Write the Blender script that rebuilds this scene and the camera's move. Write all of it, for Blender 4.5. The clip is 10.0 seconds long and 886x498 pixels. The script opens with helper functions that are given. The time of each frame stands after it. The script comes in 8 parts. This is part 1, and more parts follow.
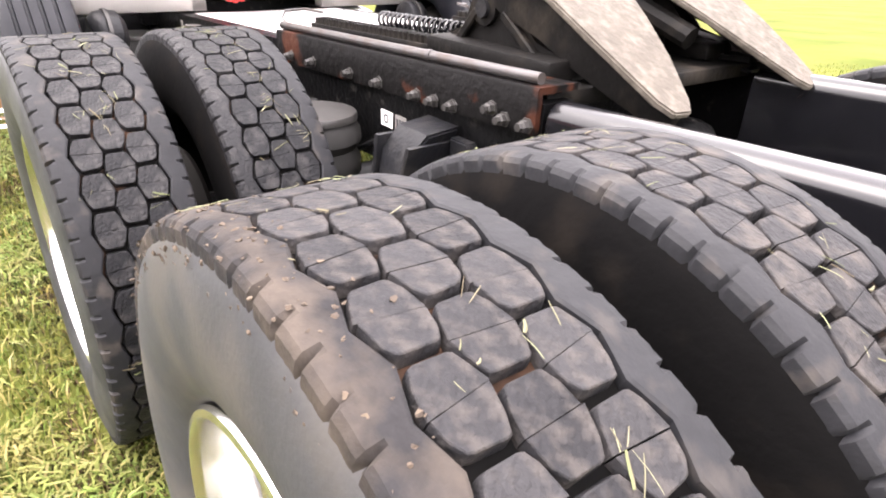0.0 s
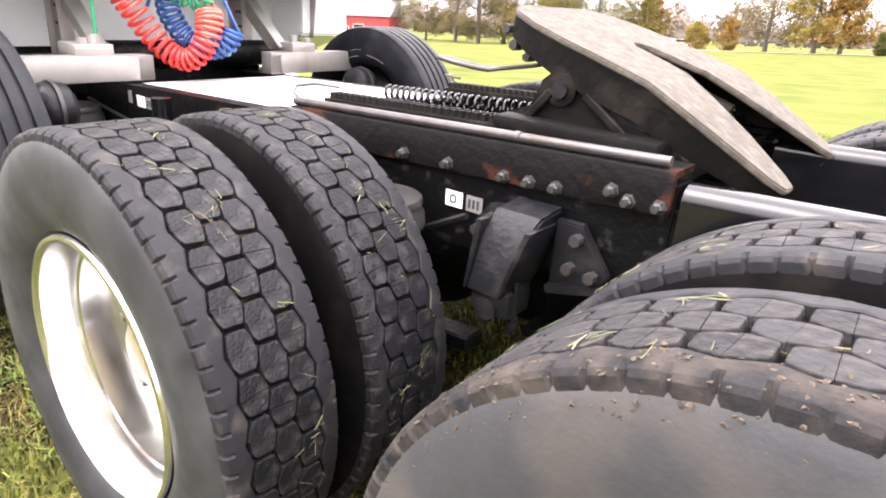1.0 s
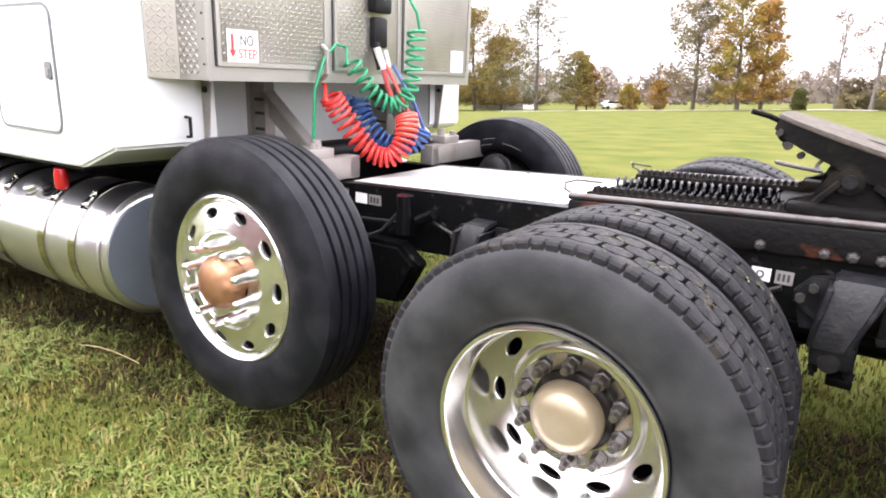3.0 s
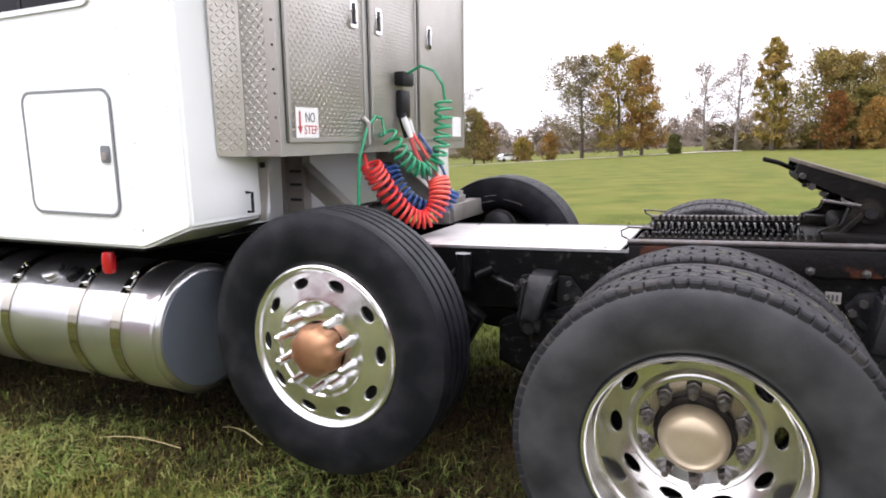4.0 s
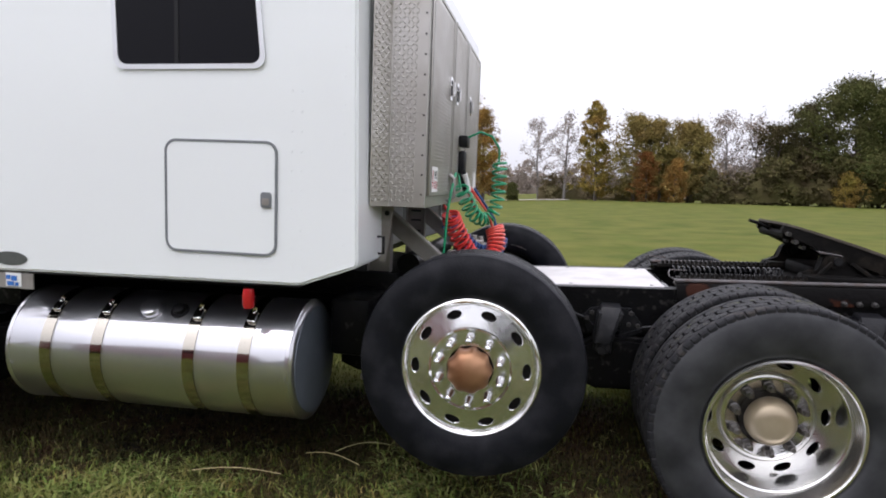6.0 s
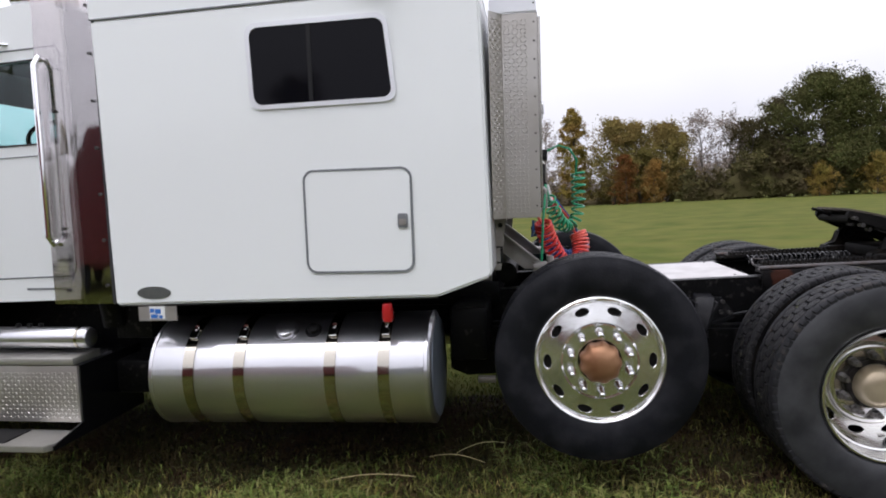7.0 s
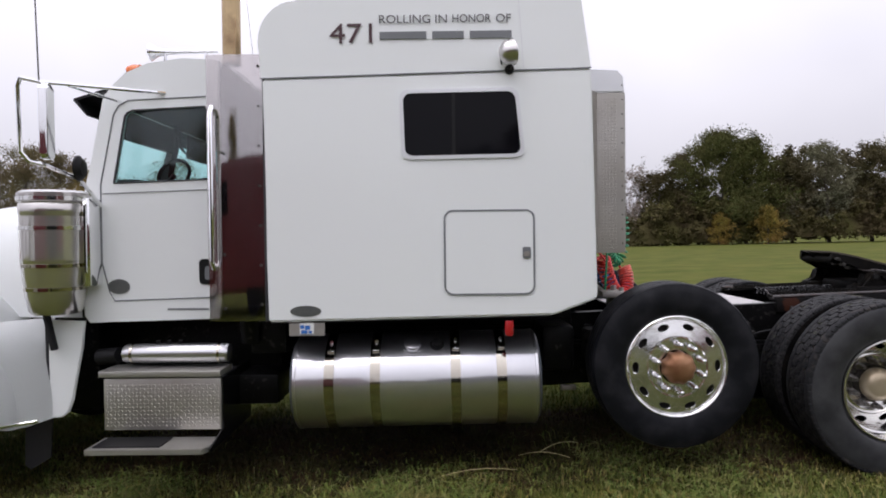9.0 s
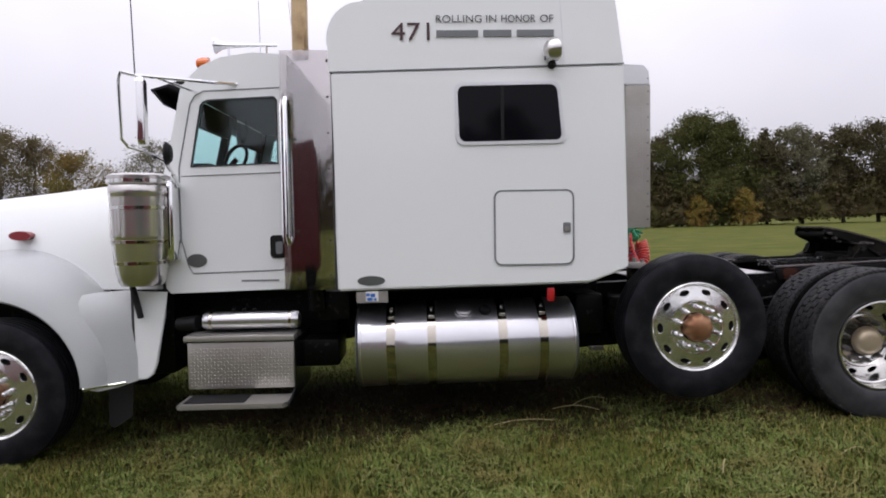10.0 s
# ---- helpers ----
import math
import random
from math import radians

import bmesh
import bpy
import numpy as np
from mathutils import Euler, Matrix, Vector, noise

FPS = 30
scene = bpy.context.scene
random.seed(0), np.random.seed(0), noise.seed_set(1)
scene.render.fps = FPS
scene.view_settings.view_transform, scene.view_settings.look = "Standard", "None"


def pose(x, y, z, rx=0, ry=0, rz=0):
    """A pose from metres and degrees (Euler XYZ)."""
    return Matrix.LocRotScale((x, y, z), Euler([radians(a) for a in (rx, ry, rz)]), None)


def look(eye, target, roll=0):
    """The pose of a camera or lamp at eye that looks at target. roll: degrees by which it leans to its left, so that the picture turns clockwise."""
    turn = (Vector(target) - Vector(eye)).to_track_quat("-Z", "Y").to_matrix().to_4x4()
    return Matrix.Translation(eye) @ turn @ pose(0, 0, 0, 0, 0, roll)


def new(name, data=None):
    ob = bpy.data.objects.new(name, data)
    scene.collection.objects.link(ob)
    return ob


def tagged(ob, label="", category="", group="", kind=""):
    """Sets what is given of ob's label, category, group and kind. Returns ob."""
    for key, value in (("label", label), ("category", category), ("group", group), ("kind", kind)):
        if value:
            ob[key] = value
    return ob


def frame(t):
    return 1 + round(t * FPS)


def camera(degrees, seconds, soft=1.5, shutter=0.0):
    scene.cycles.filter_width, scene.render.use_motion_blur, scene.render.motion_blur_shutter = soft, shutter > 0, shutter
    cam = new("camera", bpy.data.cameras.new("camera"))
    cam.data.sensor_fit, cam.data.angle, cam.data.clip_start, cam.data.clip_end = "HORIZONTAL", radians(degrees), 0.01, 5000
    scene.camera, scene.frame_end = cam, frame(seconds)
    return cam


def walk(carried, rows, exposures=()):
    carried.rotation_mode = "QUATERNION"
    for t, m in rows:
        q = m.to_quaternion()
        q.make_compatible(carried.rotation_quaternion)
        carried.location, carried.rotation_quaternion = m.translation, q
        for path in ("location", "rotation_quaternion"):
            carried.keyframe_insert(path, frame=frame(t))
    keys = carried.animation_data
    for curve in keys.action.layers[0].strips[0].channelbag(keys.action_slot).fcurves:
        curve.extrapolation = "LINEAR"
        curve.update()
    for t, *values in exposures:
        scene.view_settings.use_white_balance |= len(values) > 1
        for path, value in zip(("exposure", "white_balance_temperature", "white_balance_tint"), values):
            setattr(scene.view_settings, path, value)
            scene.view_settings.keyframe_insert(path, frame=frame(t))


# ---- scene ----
cam = camera(71.0, 10.0, soft=1.9)

PATH = [
    (0, (3.058, -1.335, 1.198), (1.631, -0.212, 0.36), 1.5),
    (0.5, (2.853, -1.477, 1.227), (1.515, -0.211, 0.448), 2.7),
    (1, (2.613, -1.676, 1.236), (1.446, -0.2, 0.56), 2.5),
    (1.5, (2.44, -1.835, 1.266), (1.318, -0.311, 0.621), 2.2),
    (2, (2.223, -2.009, 1.289), (1.175, -0.411, 0.699), 0.6),
    (2.5, (2.052, -2.252, 1.309), (1.064, -0.587, 0.808), 2.1),
    (3, (1.869, -2.535, 1.344), (0.795, -0.917, 0.864), 0.6),
    (3.2, (1.782, -2.625, 1.358), (0.709, -0.983, 0.968), -0.0),
    (4.3, (1.239, -3.12, 1.404), (0.502, -1.288, 1.088), -2.5),
    (4.5, (1.161, -3.212, 1.422), (0.469, -1.363, 1.102), -2.6),
    (5, (0.911, -3.374, 1.399), (0.348, -1.471, 1.152), -2.9),
    (5.2, (0.788, -3.433, 1.413), (0.279, -1.514, 1.173), -1.8),
    (6.3, (0.184, -3.955, 1.476), (-0.118, -1.983, 1.325), -0.4),
    (6.5, (0.041, -4.014, 1.446), (-0.25, -2.04, 1.316), -1.2),
    (7, (-0.261, -4.177, 1.482), (-0.544, -2.202, 1.343), -4.0),
    (7.5, (-0.553, -4.406, 1.498), (-0.731, -2.416, 1.411), -4.5),
    (8, (-0.801, -4.581, 1.519), (-1.014, -2.594, 1.433), -3.3),
    (8.5, (-1.123, -4.72, 1.494), (-1.259, -2.729, 1.367), -5.4),
    (9, (-1.338, -4.933, 1.505), (-1.346, -2.933, 1.486), -2.8),
    (9.5, (-1.572, -5.201, 1.52), (-1.537, -3.202, 1.459), -3.0),
    (10, (-1.811, -5.393, 1.482), (-1.755, -3.395, 1.407), -3.1),
]
# the field is level; the truck's own axes lean by this
LEVEL = pose(0, 0, 0.06, 0.57, 2.18, 0)
EXPOSURES = [(0, 2.46, 6900, 18), (0.5, 2.46, 6900, 18), (1.0, 2.3, 6800, 18), (1.5, 2.25, 6700, 18), (2.0, 2.14, 6600, 19), (3.0, 1.74, 6550, 18), (4.5, 0.65, 6350, 17), (5.0, 0.48, 6300, 17), (6.5, 0.1, 6250, 15), (8.0, -0.13, 6300, 16), (10.0, -0.28, 6350, 18)]
walk(cam, [(t, look(eye, target, roll)) for t, eye, target, roll in PATH], EXPOSURES)

# ---- world and sun: bright overcast autumn day ----
world = bpy.data.worlds.new("overcast_sky")
scene.world = world
world.use_nodes = True
wn, wl = world.node_tree.nodes, world.node_tree.links
sky = wn.new("ShaderNodeTexSky")
sky.sky_type, sky.sun_disc = "NISHITA", False
sky.sun_elevation, sky.sun_rotation = radians(64), radians(215)
sky.air_density, sky.dust_density = 1.0, 4.0
hsv = wn.new("ShaderNodeHueSaturation")
hsv.inputs["Saturation"].default_value = 0.12
cloud = wn.new("ShaderNodeTexNoise")
cloud.inputs["Scale"].default_value = 1.6
cloud.inputs["Detail"].default_value = 4
cramp = wn.new("ShaderNodeValToRGB")
cramp.color_ramp.elements[0].color = (4.9, 4.95, 5.35, 1)
cramp.color_ramp.elements[1].color = (6.7, 6.7, 6.9, 1)
cramp.color_ramp.elements[0].position, cramp.color_ramp.elements[1].position = 0.3, 0.72
cmix = wn.new("ShaderNodeMix")
cmix.data_type = "RGBA"
cmix.inputs["Factor"].default_value = 0.8
wl.new(sky.outputs[0], hsv.inputs["Color"])
wl.new(cloud.outputs["Fac"], cramp.inputs[0])
wl.new(hsv.outputs[0], cmix.inputs["A"])
wl.new(cramp.outputs[0], cmix.inputs["B"])
# an overcast sky is brighter overhead than at the horizon
wco, wsep, wup, wsc = wn.new("ShaderNodeTexCoord"), wn.new("ShaderNodeSeparateXYZ"), wn.new("ShaderNodeMapRange"), wn.new("ShaderNodeVectorMath")
wup.inputs["To Min"].default_value, wup.inputs["To Max"].default_value = 0.92, 2.65
wsc.operation = "SCALE"
wl.new(wco.outputs["Generated"], wsep.inputs[0])
wl.new(wsep.outputs["Z"], wup.inputs["Value"])
wl.new(cmix.outputs["Result"], wsc.inputs[0])
wl.new(wup.outputs[0], wsc.inputs["Scale"])
wl.new(wsc.outputs[0], wn["Background"].inputs["Color"])
wn["Background"].inputs["Strength"].default_value = 0.15

sun = new("sun", bpy.data.lights.new("sun", "SUN"))
sun.data.energy, sun.data.angle, sun.data.color = 0.5, radians(40), (1.0, 0.975, 0.94)
sun.rotation_euler = (radians(26), 0, radians(-35))


# ---- materials ----
def material(name, base, rough=0.5, metal=0.0, vary=0.15, scale=6.0, bump=0.0, bump_scale=60.0,
             stain=None, stain_scale=3.0, stain_at=0.55, stain_soft=0.12, rough_vary=0.0, coat=0.0, island=None, random_object=None,
             transmission=0.0, alpha=1.0, spec=0.5):
    """A surface with broad and fine variation, an optional stain colour and relief."""
    m = bpy.data.materials.new(name)
    m.use_nodes = True
    n, l = m.node_tree.nodes, m.node_tree.links
    p = n["Principled BSDF"]
    p.inputs["Metallic"].default_value = metal
    p.inputs["Roughness"].default_value = rough
    p.inputs["Coat Weight"].default_value = coat
    p.inputs["Specular IOR Level"].default_value = spec
    p.inputs["Coat Roughness"].default_value = 0.08
    p.inputs["Transmission Weight"].default_value = transmission
    p.inputs["Alpha"].default_value = alpha
    co = n.new("ShaderNodeTexCoord").outputs["Object"]

    def noise_tex(s, detail=4.0):
        t = n.new("ShaderNodeTexNoise")
        t.inputs["Scale"].default_value, t.inputs["Detail"].default_value = s, detail
        l.new(co, t.inputs["Vector"])
        return t.outputs["Fac"]

    def mixed(fac, a, b):
        x = n.new("ShaderNodeMix")
        x.data_type = "RGBA"
        for sock, v in (("Factor", fac), ("A", a), ("B", b)):
            if hasattr(v, "is_linked") or hasattr(v, "node"):
                l.new(v, x.inputs[sock])
            else:
                x.inputs[sock].default_value = v if sock == "Factor" else (*v[:3], 1)
        return x.outputs["Result"]

    lo = tuple(max(0.0, c * (1 - vary)) for c in base)
    hi = tuple(min(1.0, c * (1 + vary)) for c in base)
    big, fine = noise_tex(scale), noise_tex(scale * 9, 6.0)
    col = mixed(big, lo, hi)
    col = mixed(fine, mixed(0.5, col, lo), col)
    if island:
        r = n.new("ShaderNodeNewGeometry").outputs["Random Per Island"]
        ramp = n.new("ShaderNodeValToRGB")
        els = ramp.color_ramp.elements
        els[0].color, els[1].color = (*island[0], 1), (*island[-1], 1)
        for i, c in enumerate(island[1:-1]):
            e = els.new((i + 1) / (len(island) - 1))
            e.color = (*c, 1)
        l.new(r, ramp.inputs[0])
        col = mixed(0.75, col, ramp.outputs[0])
    if random_object:
        r = n.new("ShaderNodeObjectInfo").outputs["Random"]
        col = mixed(r, col, random_object)
    if stain:
        ramp = n.new("ShaderNodeValToRGB")
        ramp.color_ramp.elements[0].position = stain_at - stain_soft
        ramp.color_ramp.elements[1].position = stain_at + stain_soft
        l.new(noise_tex(stain_scale, 8.0), ramp.inputs[0])
        col = mixed(ramp.outputs[0], col, stain)
    l.new(col, p.inputs["Base Color"])
    if rough_vary:
        mr = n.new("ShaderNodeMapRange")
        mr.inputs["To Min"].default_value = max(0.02, rough - rough_vary)
        mr.inputs["To Max"].default_value = min(1.0, rough + rough_vary)
        l.new(noise_tex(scale * 2.5, 6.0), mr.inputs["Value"])
        l.new(mr.outputs[0], p.inputs["Roughness"])
    if bump:
        b = n.new("ShaderNodeBump")
        b.inputs["Strength"].default_value, b.inputs["Distance"].default_value = bump, 0.004
        l.new(noise_tex(bump_scale, 6.0), b.inputs["Height"])
        l.new(b.outputs[0], p.inputs["Normal"])
    return m


M = {}
M["white"] = material("white_paint", (0.77, 0.795, 0.795), 0.28, vary=0.01, scale=0.9, coat=0.5, rough_vary=0.01)
M["seam"] = material("dark_seam_rubber", (0.05, 0.05, 0.055), 0.6, vary=0.2, spec=0.2)
M["gasket"] = material("grey_gasket", (0.16, 0.17, 0.18), 0.45, vary=0.15)
M["winframe"] = material("bright_window_frame", (0.70, 0.71, 0.73), 0.3, metal=0.5, vary=0.05)
M["alu"] = material("polished_aluminium", (0.86, 0.86, 0.85), 0.10, 1.0, vary=0.05, scale=9, rough_vary=0.06)
M["alu_wheel"] = material("polished_wheel_aluminium", (0.80, 0.80, 0.79), 0.19, 0.95, vary=0.08, scale=10, stain=(0.62, 0.61, 0.58), stain_scale=22, stain_at=0.62, rough_vary=0.06, bump=0.012, bump_scale=20)
M["alu_dish"] = material("brushed_wheel_aluminium", (0.74, 0.735, 0.72), 0.19, 0.97, vary=0.05, scale=8, stain=(0.64, 0.63, 0.60), stain_scale=6, stain_at=0.60, stain_soft=0.2, rough_vary=0.05)
M["nut_cover"] = material("satin_chrome_nut_cover", (0.74, 0.74, 0.75), 0.24, 1.0, vary=0.08, scale=20, rough_vary=0.08)
M["strap"] = material("stainless_strap", (0.46, 0.43, 0.37), 0.10, 1.0, vary=0.05, rough_vary=0.03)
M["chrome"] = material("chrome", (0.85, 0.85, 0.86), 0.06, 1.0, vary=0.03, rough_vary=0.03)
M["stainless"] = material("mirror_stainless", (0.74, 0.71, 0.71), 0.045, 1.0, vary=0.05, scale=3, rough_vary=0.02, bump=0.012, bump_scale=4)
M["plate"] = material("diamond_plate_aluminium", (0.50, 0.48, 0.45), 0.38, 0.85, vary=0.14, scale=5, stain=(0.38, 0.355, 0.32), stain_scale=3.5, stain_at=0.6, stain_soft=0.16, rough_vary=0.10)
M["cabinet_trim"] = material("mill_aluminium_trim", (0.43, 0.42, 0.39), 0.42, 0.8, vary=0.12, scale=7, rough_vary=0.1)
M["bracket"] = material("weathered_aluminium", (0.36, 0.34, 0.32), 0.48, 0.6, vary=0.18, scale=9, stain=(0.18, 0.15, 0.125), stain_at=0.62, rough_vary=0.1)
M["deck"] = material("scuffed_deck_aluminium", (0.56, 0.54, 0.53), 0.5, 0.15, vary=0.08, scale=4, stain=(0.44, 0.42, 0.41), stain_scale=6, rough_vary=0.1)
M["frame"] = material("greasy_black_frame_paint", (0.0036, 0.0036, 0.0039), 0.4, vary=0.4, scale=14, stain=(0.024, 0.0222, 0.021), stain_scale=26, stain_at=0.65, stain_soft=0.05, bump=0.7, bump_scale=70, rough_vary=0.2, spec=0.11)
M["frame_clean"] = material("gloss_black_frame_paint", (0.0049, 0.0049, 0.00595), 0.17, vary=0.3, scale=8, stain=(0.014, 0.014, 0.0154), stain_at=0.66, rough_vary=0.12)
M["angle"] = material("chipped_rusty_black_angle", (0.0056, 0.00525, 0.00525), 0.42, vary=0.4, scale=12, stain=(0.036, 0.0135, 0.0085), stain_scale=5.5, stain_at=0.57, stain_soft=0.02, bump=0.8, bump_scale=55, rough_vary=0.2, spec=0.06)
M["casting"] = material("black_cast_iron", (0.0070, 0.0072, 0.0088), 0.42, vary=0.35, scale=16, stain=(0.020, 0.0190, 0.0190), stain_scale=20, stain_at=0.62, bump=0.5, bump_scale=80, rough_vary=0.14, spec=0.24)
M["bolt"] = material("worn_steel_bolt", (0.055, 0.052, 0.050), 0.45, 0.5, vary=0.35, scale=40)
M["pipe"] = material("scuffed_steel_pipe", (0.078, 0.072, 0.072), 0.36, 0.45, vary=0.25, scale=14, stain=(0.056, 0.0385, 0.0315), stain_scale=16, stain_at=0.6)
M["fifth"] = material("dry_grease_on_steel", (0.078, 0.067, 0.055), 0.85, 0.0, vary=0.4, scale=14, stain=(0.112, 0.098, 0.081), stain_scale=38, stain_at=0.57, stain_soft=0.12, bump=1.0, bump_scale=60, rough_vary=0.12, spec=0.25)
M["fifth_side"] = material("grimy_cast_steel", (0.0052, 0.0047, 0.0044), 0.6, 0.0, vary=0.45, scale=13, stain=(0.026, 0.0215, 0.017), stain_scale=9, stain_at=0.64, bump=0.8, bump_scale=45, spec=0.10)
M["rubber"] = material("dusty_tyre_rubber", (0.0108, 0.0118, 0.0148), 0.54, vary=0.5, scale=11, stain=(0.038, 0.0392, 0.0425), stain_scale=7.5, stain_at=0.53, stain_soft=0.16, bump=0.14, bump_scale=150, rough_vary=0.14, spec=0.5)
M["rubber_dark"] = material("black_tyre_rubber", (0.0042, 0.0048, 0.0074), 0.5, vary=0.45, scale=10, stain=(0.0150, 0.0150, 0.0185), stain_scale=9, stain_at=0.58, stain_soft=0.14, bump=0.25, bump_scale=90, rough_vary=0.16, spec=0.20)
M["tread"] = material("worn_tread_rubber", (0.0145, 0.0142, 0.0160), 0.66, vary=0.75, scale=30, random_object=(0.025, 0.0242, 0.0258), stain=(0.062, 0.054, 0.049), stain_scale=38, stain_at=0.60, stain_soft=0.14, bump=1.0, bump_scale=140, rough_vary=0.15, spec=0.16)
M["tread_dark"] = material("black_tread_rubber", (0.0058, 0.0060, 0.0075), 0.6, vary=0.5, scale=28, random_object=(0.0105, 0.0104, 0.0118), stain=(0.036, 0.034, 0.034), stain_scale=34, stain_at=0.62, stain_soft=0.13, bump=1.0, bump_scale=140, rough_vary=0.15, spec=0.2)
M["shoulder"] = material("dusty_tread_shoulder", (0.014, 0.0142, 0.0162), 0.65, vary=0.4, scale=16, stain=(0.046, 0.040, 0.036), stain_scale=20.0, stain_at=0.63, stain_soft=0.09, bump=0.7, bump_scale=45, rough_vary=0.12, spec=0.2)
M["rubber_muddy"] = material("dusty_tyre_rubber_with_mud", (0.036, 0.0368, 0.040), 0.66, vary=0.45, scale=7, stain=(0.075, 0.066, 0.057), stain_scale=5.5, stain_at=0.60, stain_soft=0.14, bump=0.15, bump_scale=150, rough_vary=0.1, spec=0.36)
M["shoulder_mud"] = material("shoulder_caked_with_mud", (0.021, 0.0200, 0.0210), 0.85, vary=0.7, scale=40, stain=(0.058, 0.047, 0.039), stain_scale=22.0, stain_at=0.56, stain_soft=0.14, bump=1.0, bump_scale=48, rough_vary=0.12, spec=0.15)
# near-black base paints the shade between the duals; brown stain is grime
M["rubber_inner"] = material("inner_tyre_rubber_shade_and_grime", (0.0034, 0.0032, 0.0033), 0.9, vary=0.4, scale=9, stain=(0.0085, 0.0070, 0.0060), stain_scale=14, stain_at=0.62, stain_soft=0.1, bump=0.4, bump_scale=60, spec=0.05)
# near-black base paints shade deep in the grooves; rusty stain is dirt
M["groove"] = material("tread_groove_shade_and_rust", (0.0030, 0.0027, 0.0026), 0.9, vary=0.4, scale=30, stain=(0.046, 0.025, 0.016), stain_scale=11, stain_at=0.585, stain_soft=0.05, spec=0.1)
M["drum"] = material("dull_brake_drum", (0.015, 0.0135, 0.0125), 0.7, 0.2, vary=0.3, scale=12, spec=0.2)
M["hub"] = material("dark_oily_hub", (0.035, 0.03, 0.028), 0.4, 0.5, vary=0.4, scale=20)
M["cap_tan"] = material("tan_hub_cap", (0.44, 0.36, 0.25), 0.32, 0.5, vary=0.14, scale=9, stain=(0.55, 0.47, 0.36), stain_at=0.6, rough_vary=0.1)
M["cap_copper"] = material("rusty_copper_hub_cap", (0.25, 0.112, 0.054), 0.42, 0.6, vary=0.25, scale=10, stain=(0.44, 0.25, 0.14), stain_at=0.62, rough_vary=0.12)
M["glass_dark"] = material("smoked_window_glass", (0.004, 0.004, 0.006), 0.05, vary=0.1, scale=2, spec=0.12)
M["interior"] = material("dark_cab_lining", (0.02, 0.021, 0.022), 0.8, vary=0.2)
M["red_hose"] = material("red_coiled_air_hose", (0.62, 0.035, 0.03), 0.32, vary=0.12, scale=14, stain=(0.75, 0.16, 0.10), stain_at=0.62)
M["blue_hose"] = material("blue_coiled_air_hose", (0.018, 0.075, 0.26), 0.35, vary=0.2, scale=14)
M["green_hose"] = material("green_coiled_cable", (0.01, 0.27, 0.12), 0.35, vary=0.2, scale=14)
M["plastic"] = material("black_plastic", (0.01, 0.01, 0.011), 0.45, vary=0.2, spec=0.2)
M["sticker"] = material("white_sticker", (0.75, 0.75, 0.73), 0.5, vary=0.06, scale=20)
M["ink"] = material("dark_print", (0.05, 0.05, 0.055), 0.5, vary=0.1)
M["grey_ink"] = material("grey_vinyl_lettering", (0.10, 0.10, 0.105), 0.45, vary=0.08)
M["maroon"] = material("dark_maroon_lettering", (0.055, 0.018, 0.024), 0.45, vary=0.1)
M["red_ink"] = material("red_print", (0.42, 0.05, 0.05), 0.5, vary=0.1)
M["blue_ink"] = material("blue_print", (0.03, 0.15, 0.48), 0.5, vary=0.1)
M["red_lens"] = material("red_lens", (0.42, 0.012, 0.016), 0.22, vary=0.15, scale=25, coat=0.6)
M["amber"] = material("amber_lens", (0.75, 0.16, 0.02), 0.25, vary=0.1, coat=0.5)
M["badge"] = material("grey_oval_badge", (0.16, 0.17, 0.17), 0.35, 0.6, vary=0.2, scale=60)
M["red_badge"] = material("red_oval_badge", (0.22, 0.02, 0.025), 0.35, vary=0.1, coat=0.4)
M["flap"] = material("grey_rubber_flap", (0.018, 0.018, 0.020), 0.6, vary=0.2)
M["bellows"] = material("dusty_air_spring_rubber", (0.03, 0.029, 0.028), 0.7, vary=0.2, scale=9, spec=0.2)
M["stack"] = material("heat_tinted_exhaust_chrome", (0.44, 0.33, 0.19), 0.16, 1.0, vary=0.35, scale=5, stain=(0.22, 0.14, 0.08), stain_scale=6, stain_at=0.6, rough_vary=0.06)
M["bark"] = material("tree_bark", (0.085, 0.07, 0.058), 0.9, vary=0.3, scale=3, bump=0.4, bump_scale=8)
M["pale_bark"] = material("pale_grey_bark", (0.20, 0.185, 0.17), 0.9, vary=0.25, scale=3)
M["barn_red"] = material("red_barn_boards", (0.30, 0.035, 0.035), 0.7, vary=0.15, scale=1.2)
M["siding"] = material("white_house_siding", (0.70, 0.70, 0.69), 0.6, vary=0.06, scale=0.8)
M["roofing"] = material("grey_roof_shingle", (0.15, 0.15, 0.155), 0.8, vary=0.2, scale=1.5)
M["pane"] = material("dark_house_window", (0.02, 0.025, 0.03), 0.1, vary=0.1)
# brown soil with the truck's shade worked into its colour
M["soil"] = material("soil_darkened_for_shade", (0.015, 0.0102, 0.0070), 0.95, vary=0.5, scale=3, stain=(0.030, 0.0215, 0.0125), stain_scale=5, stain_at=0.62, bump=1.0, bump_scale=26, spec=0.1)
M["gravel"] = material("pale_gravel", (0.40, 0.36, 0.33), 0.9, vary=0.15, scale=0.8)
M["maroon_paint"] = material("maroon_truck_paint", (0.11, 0.014, 0.02), 0.3, vary=0.08, coat=0.4)
M["white_truck_paint"] = material("plain_white_truck_paint", (0.60, 0.60, 0.61), 0.4, vary=0.05)
M["car_white"] = material("white_car_paint", (0.72, 0.72, 0.73), 0.25, vary=0.04, coat=0.5)

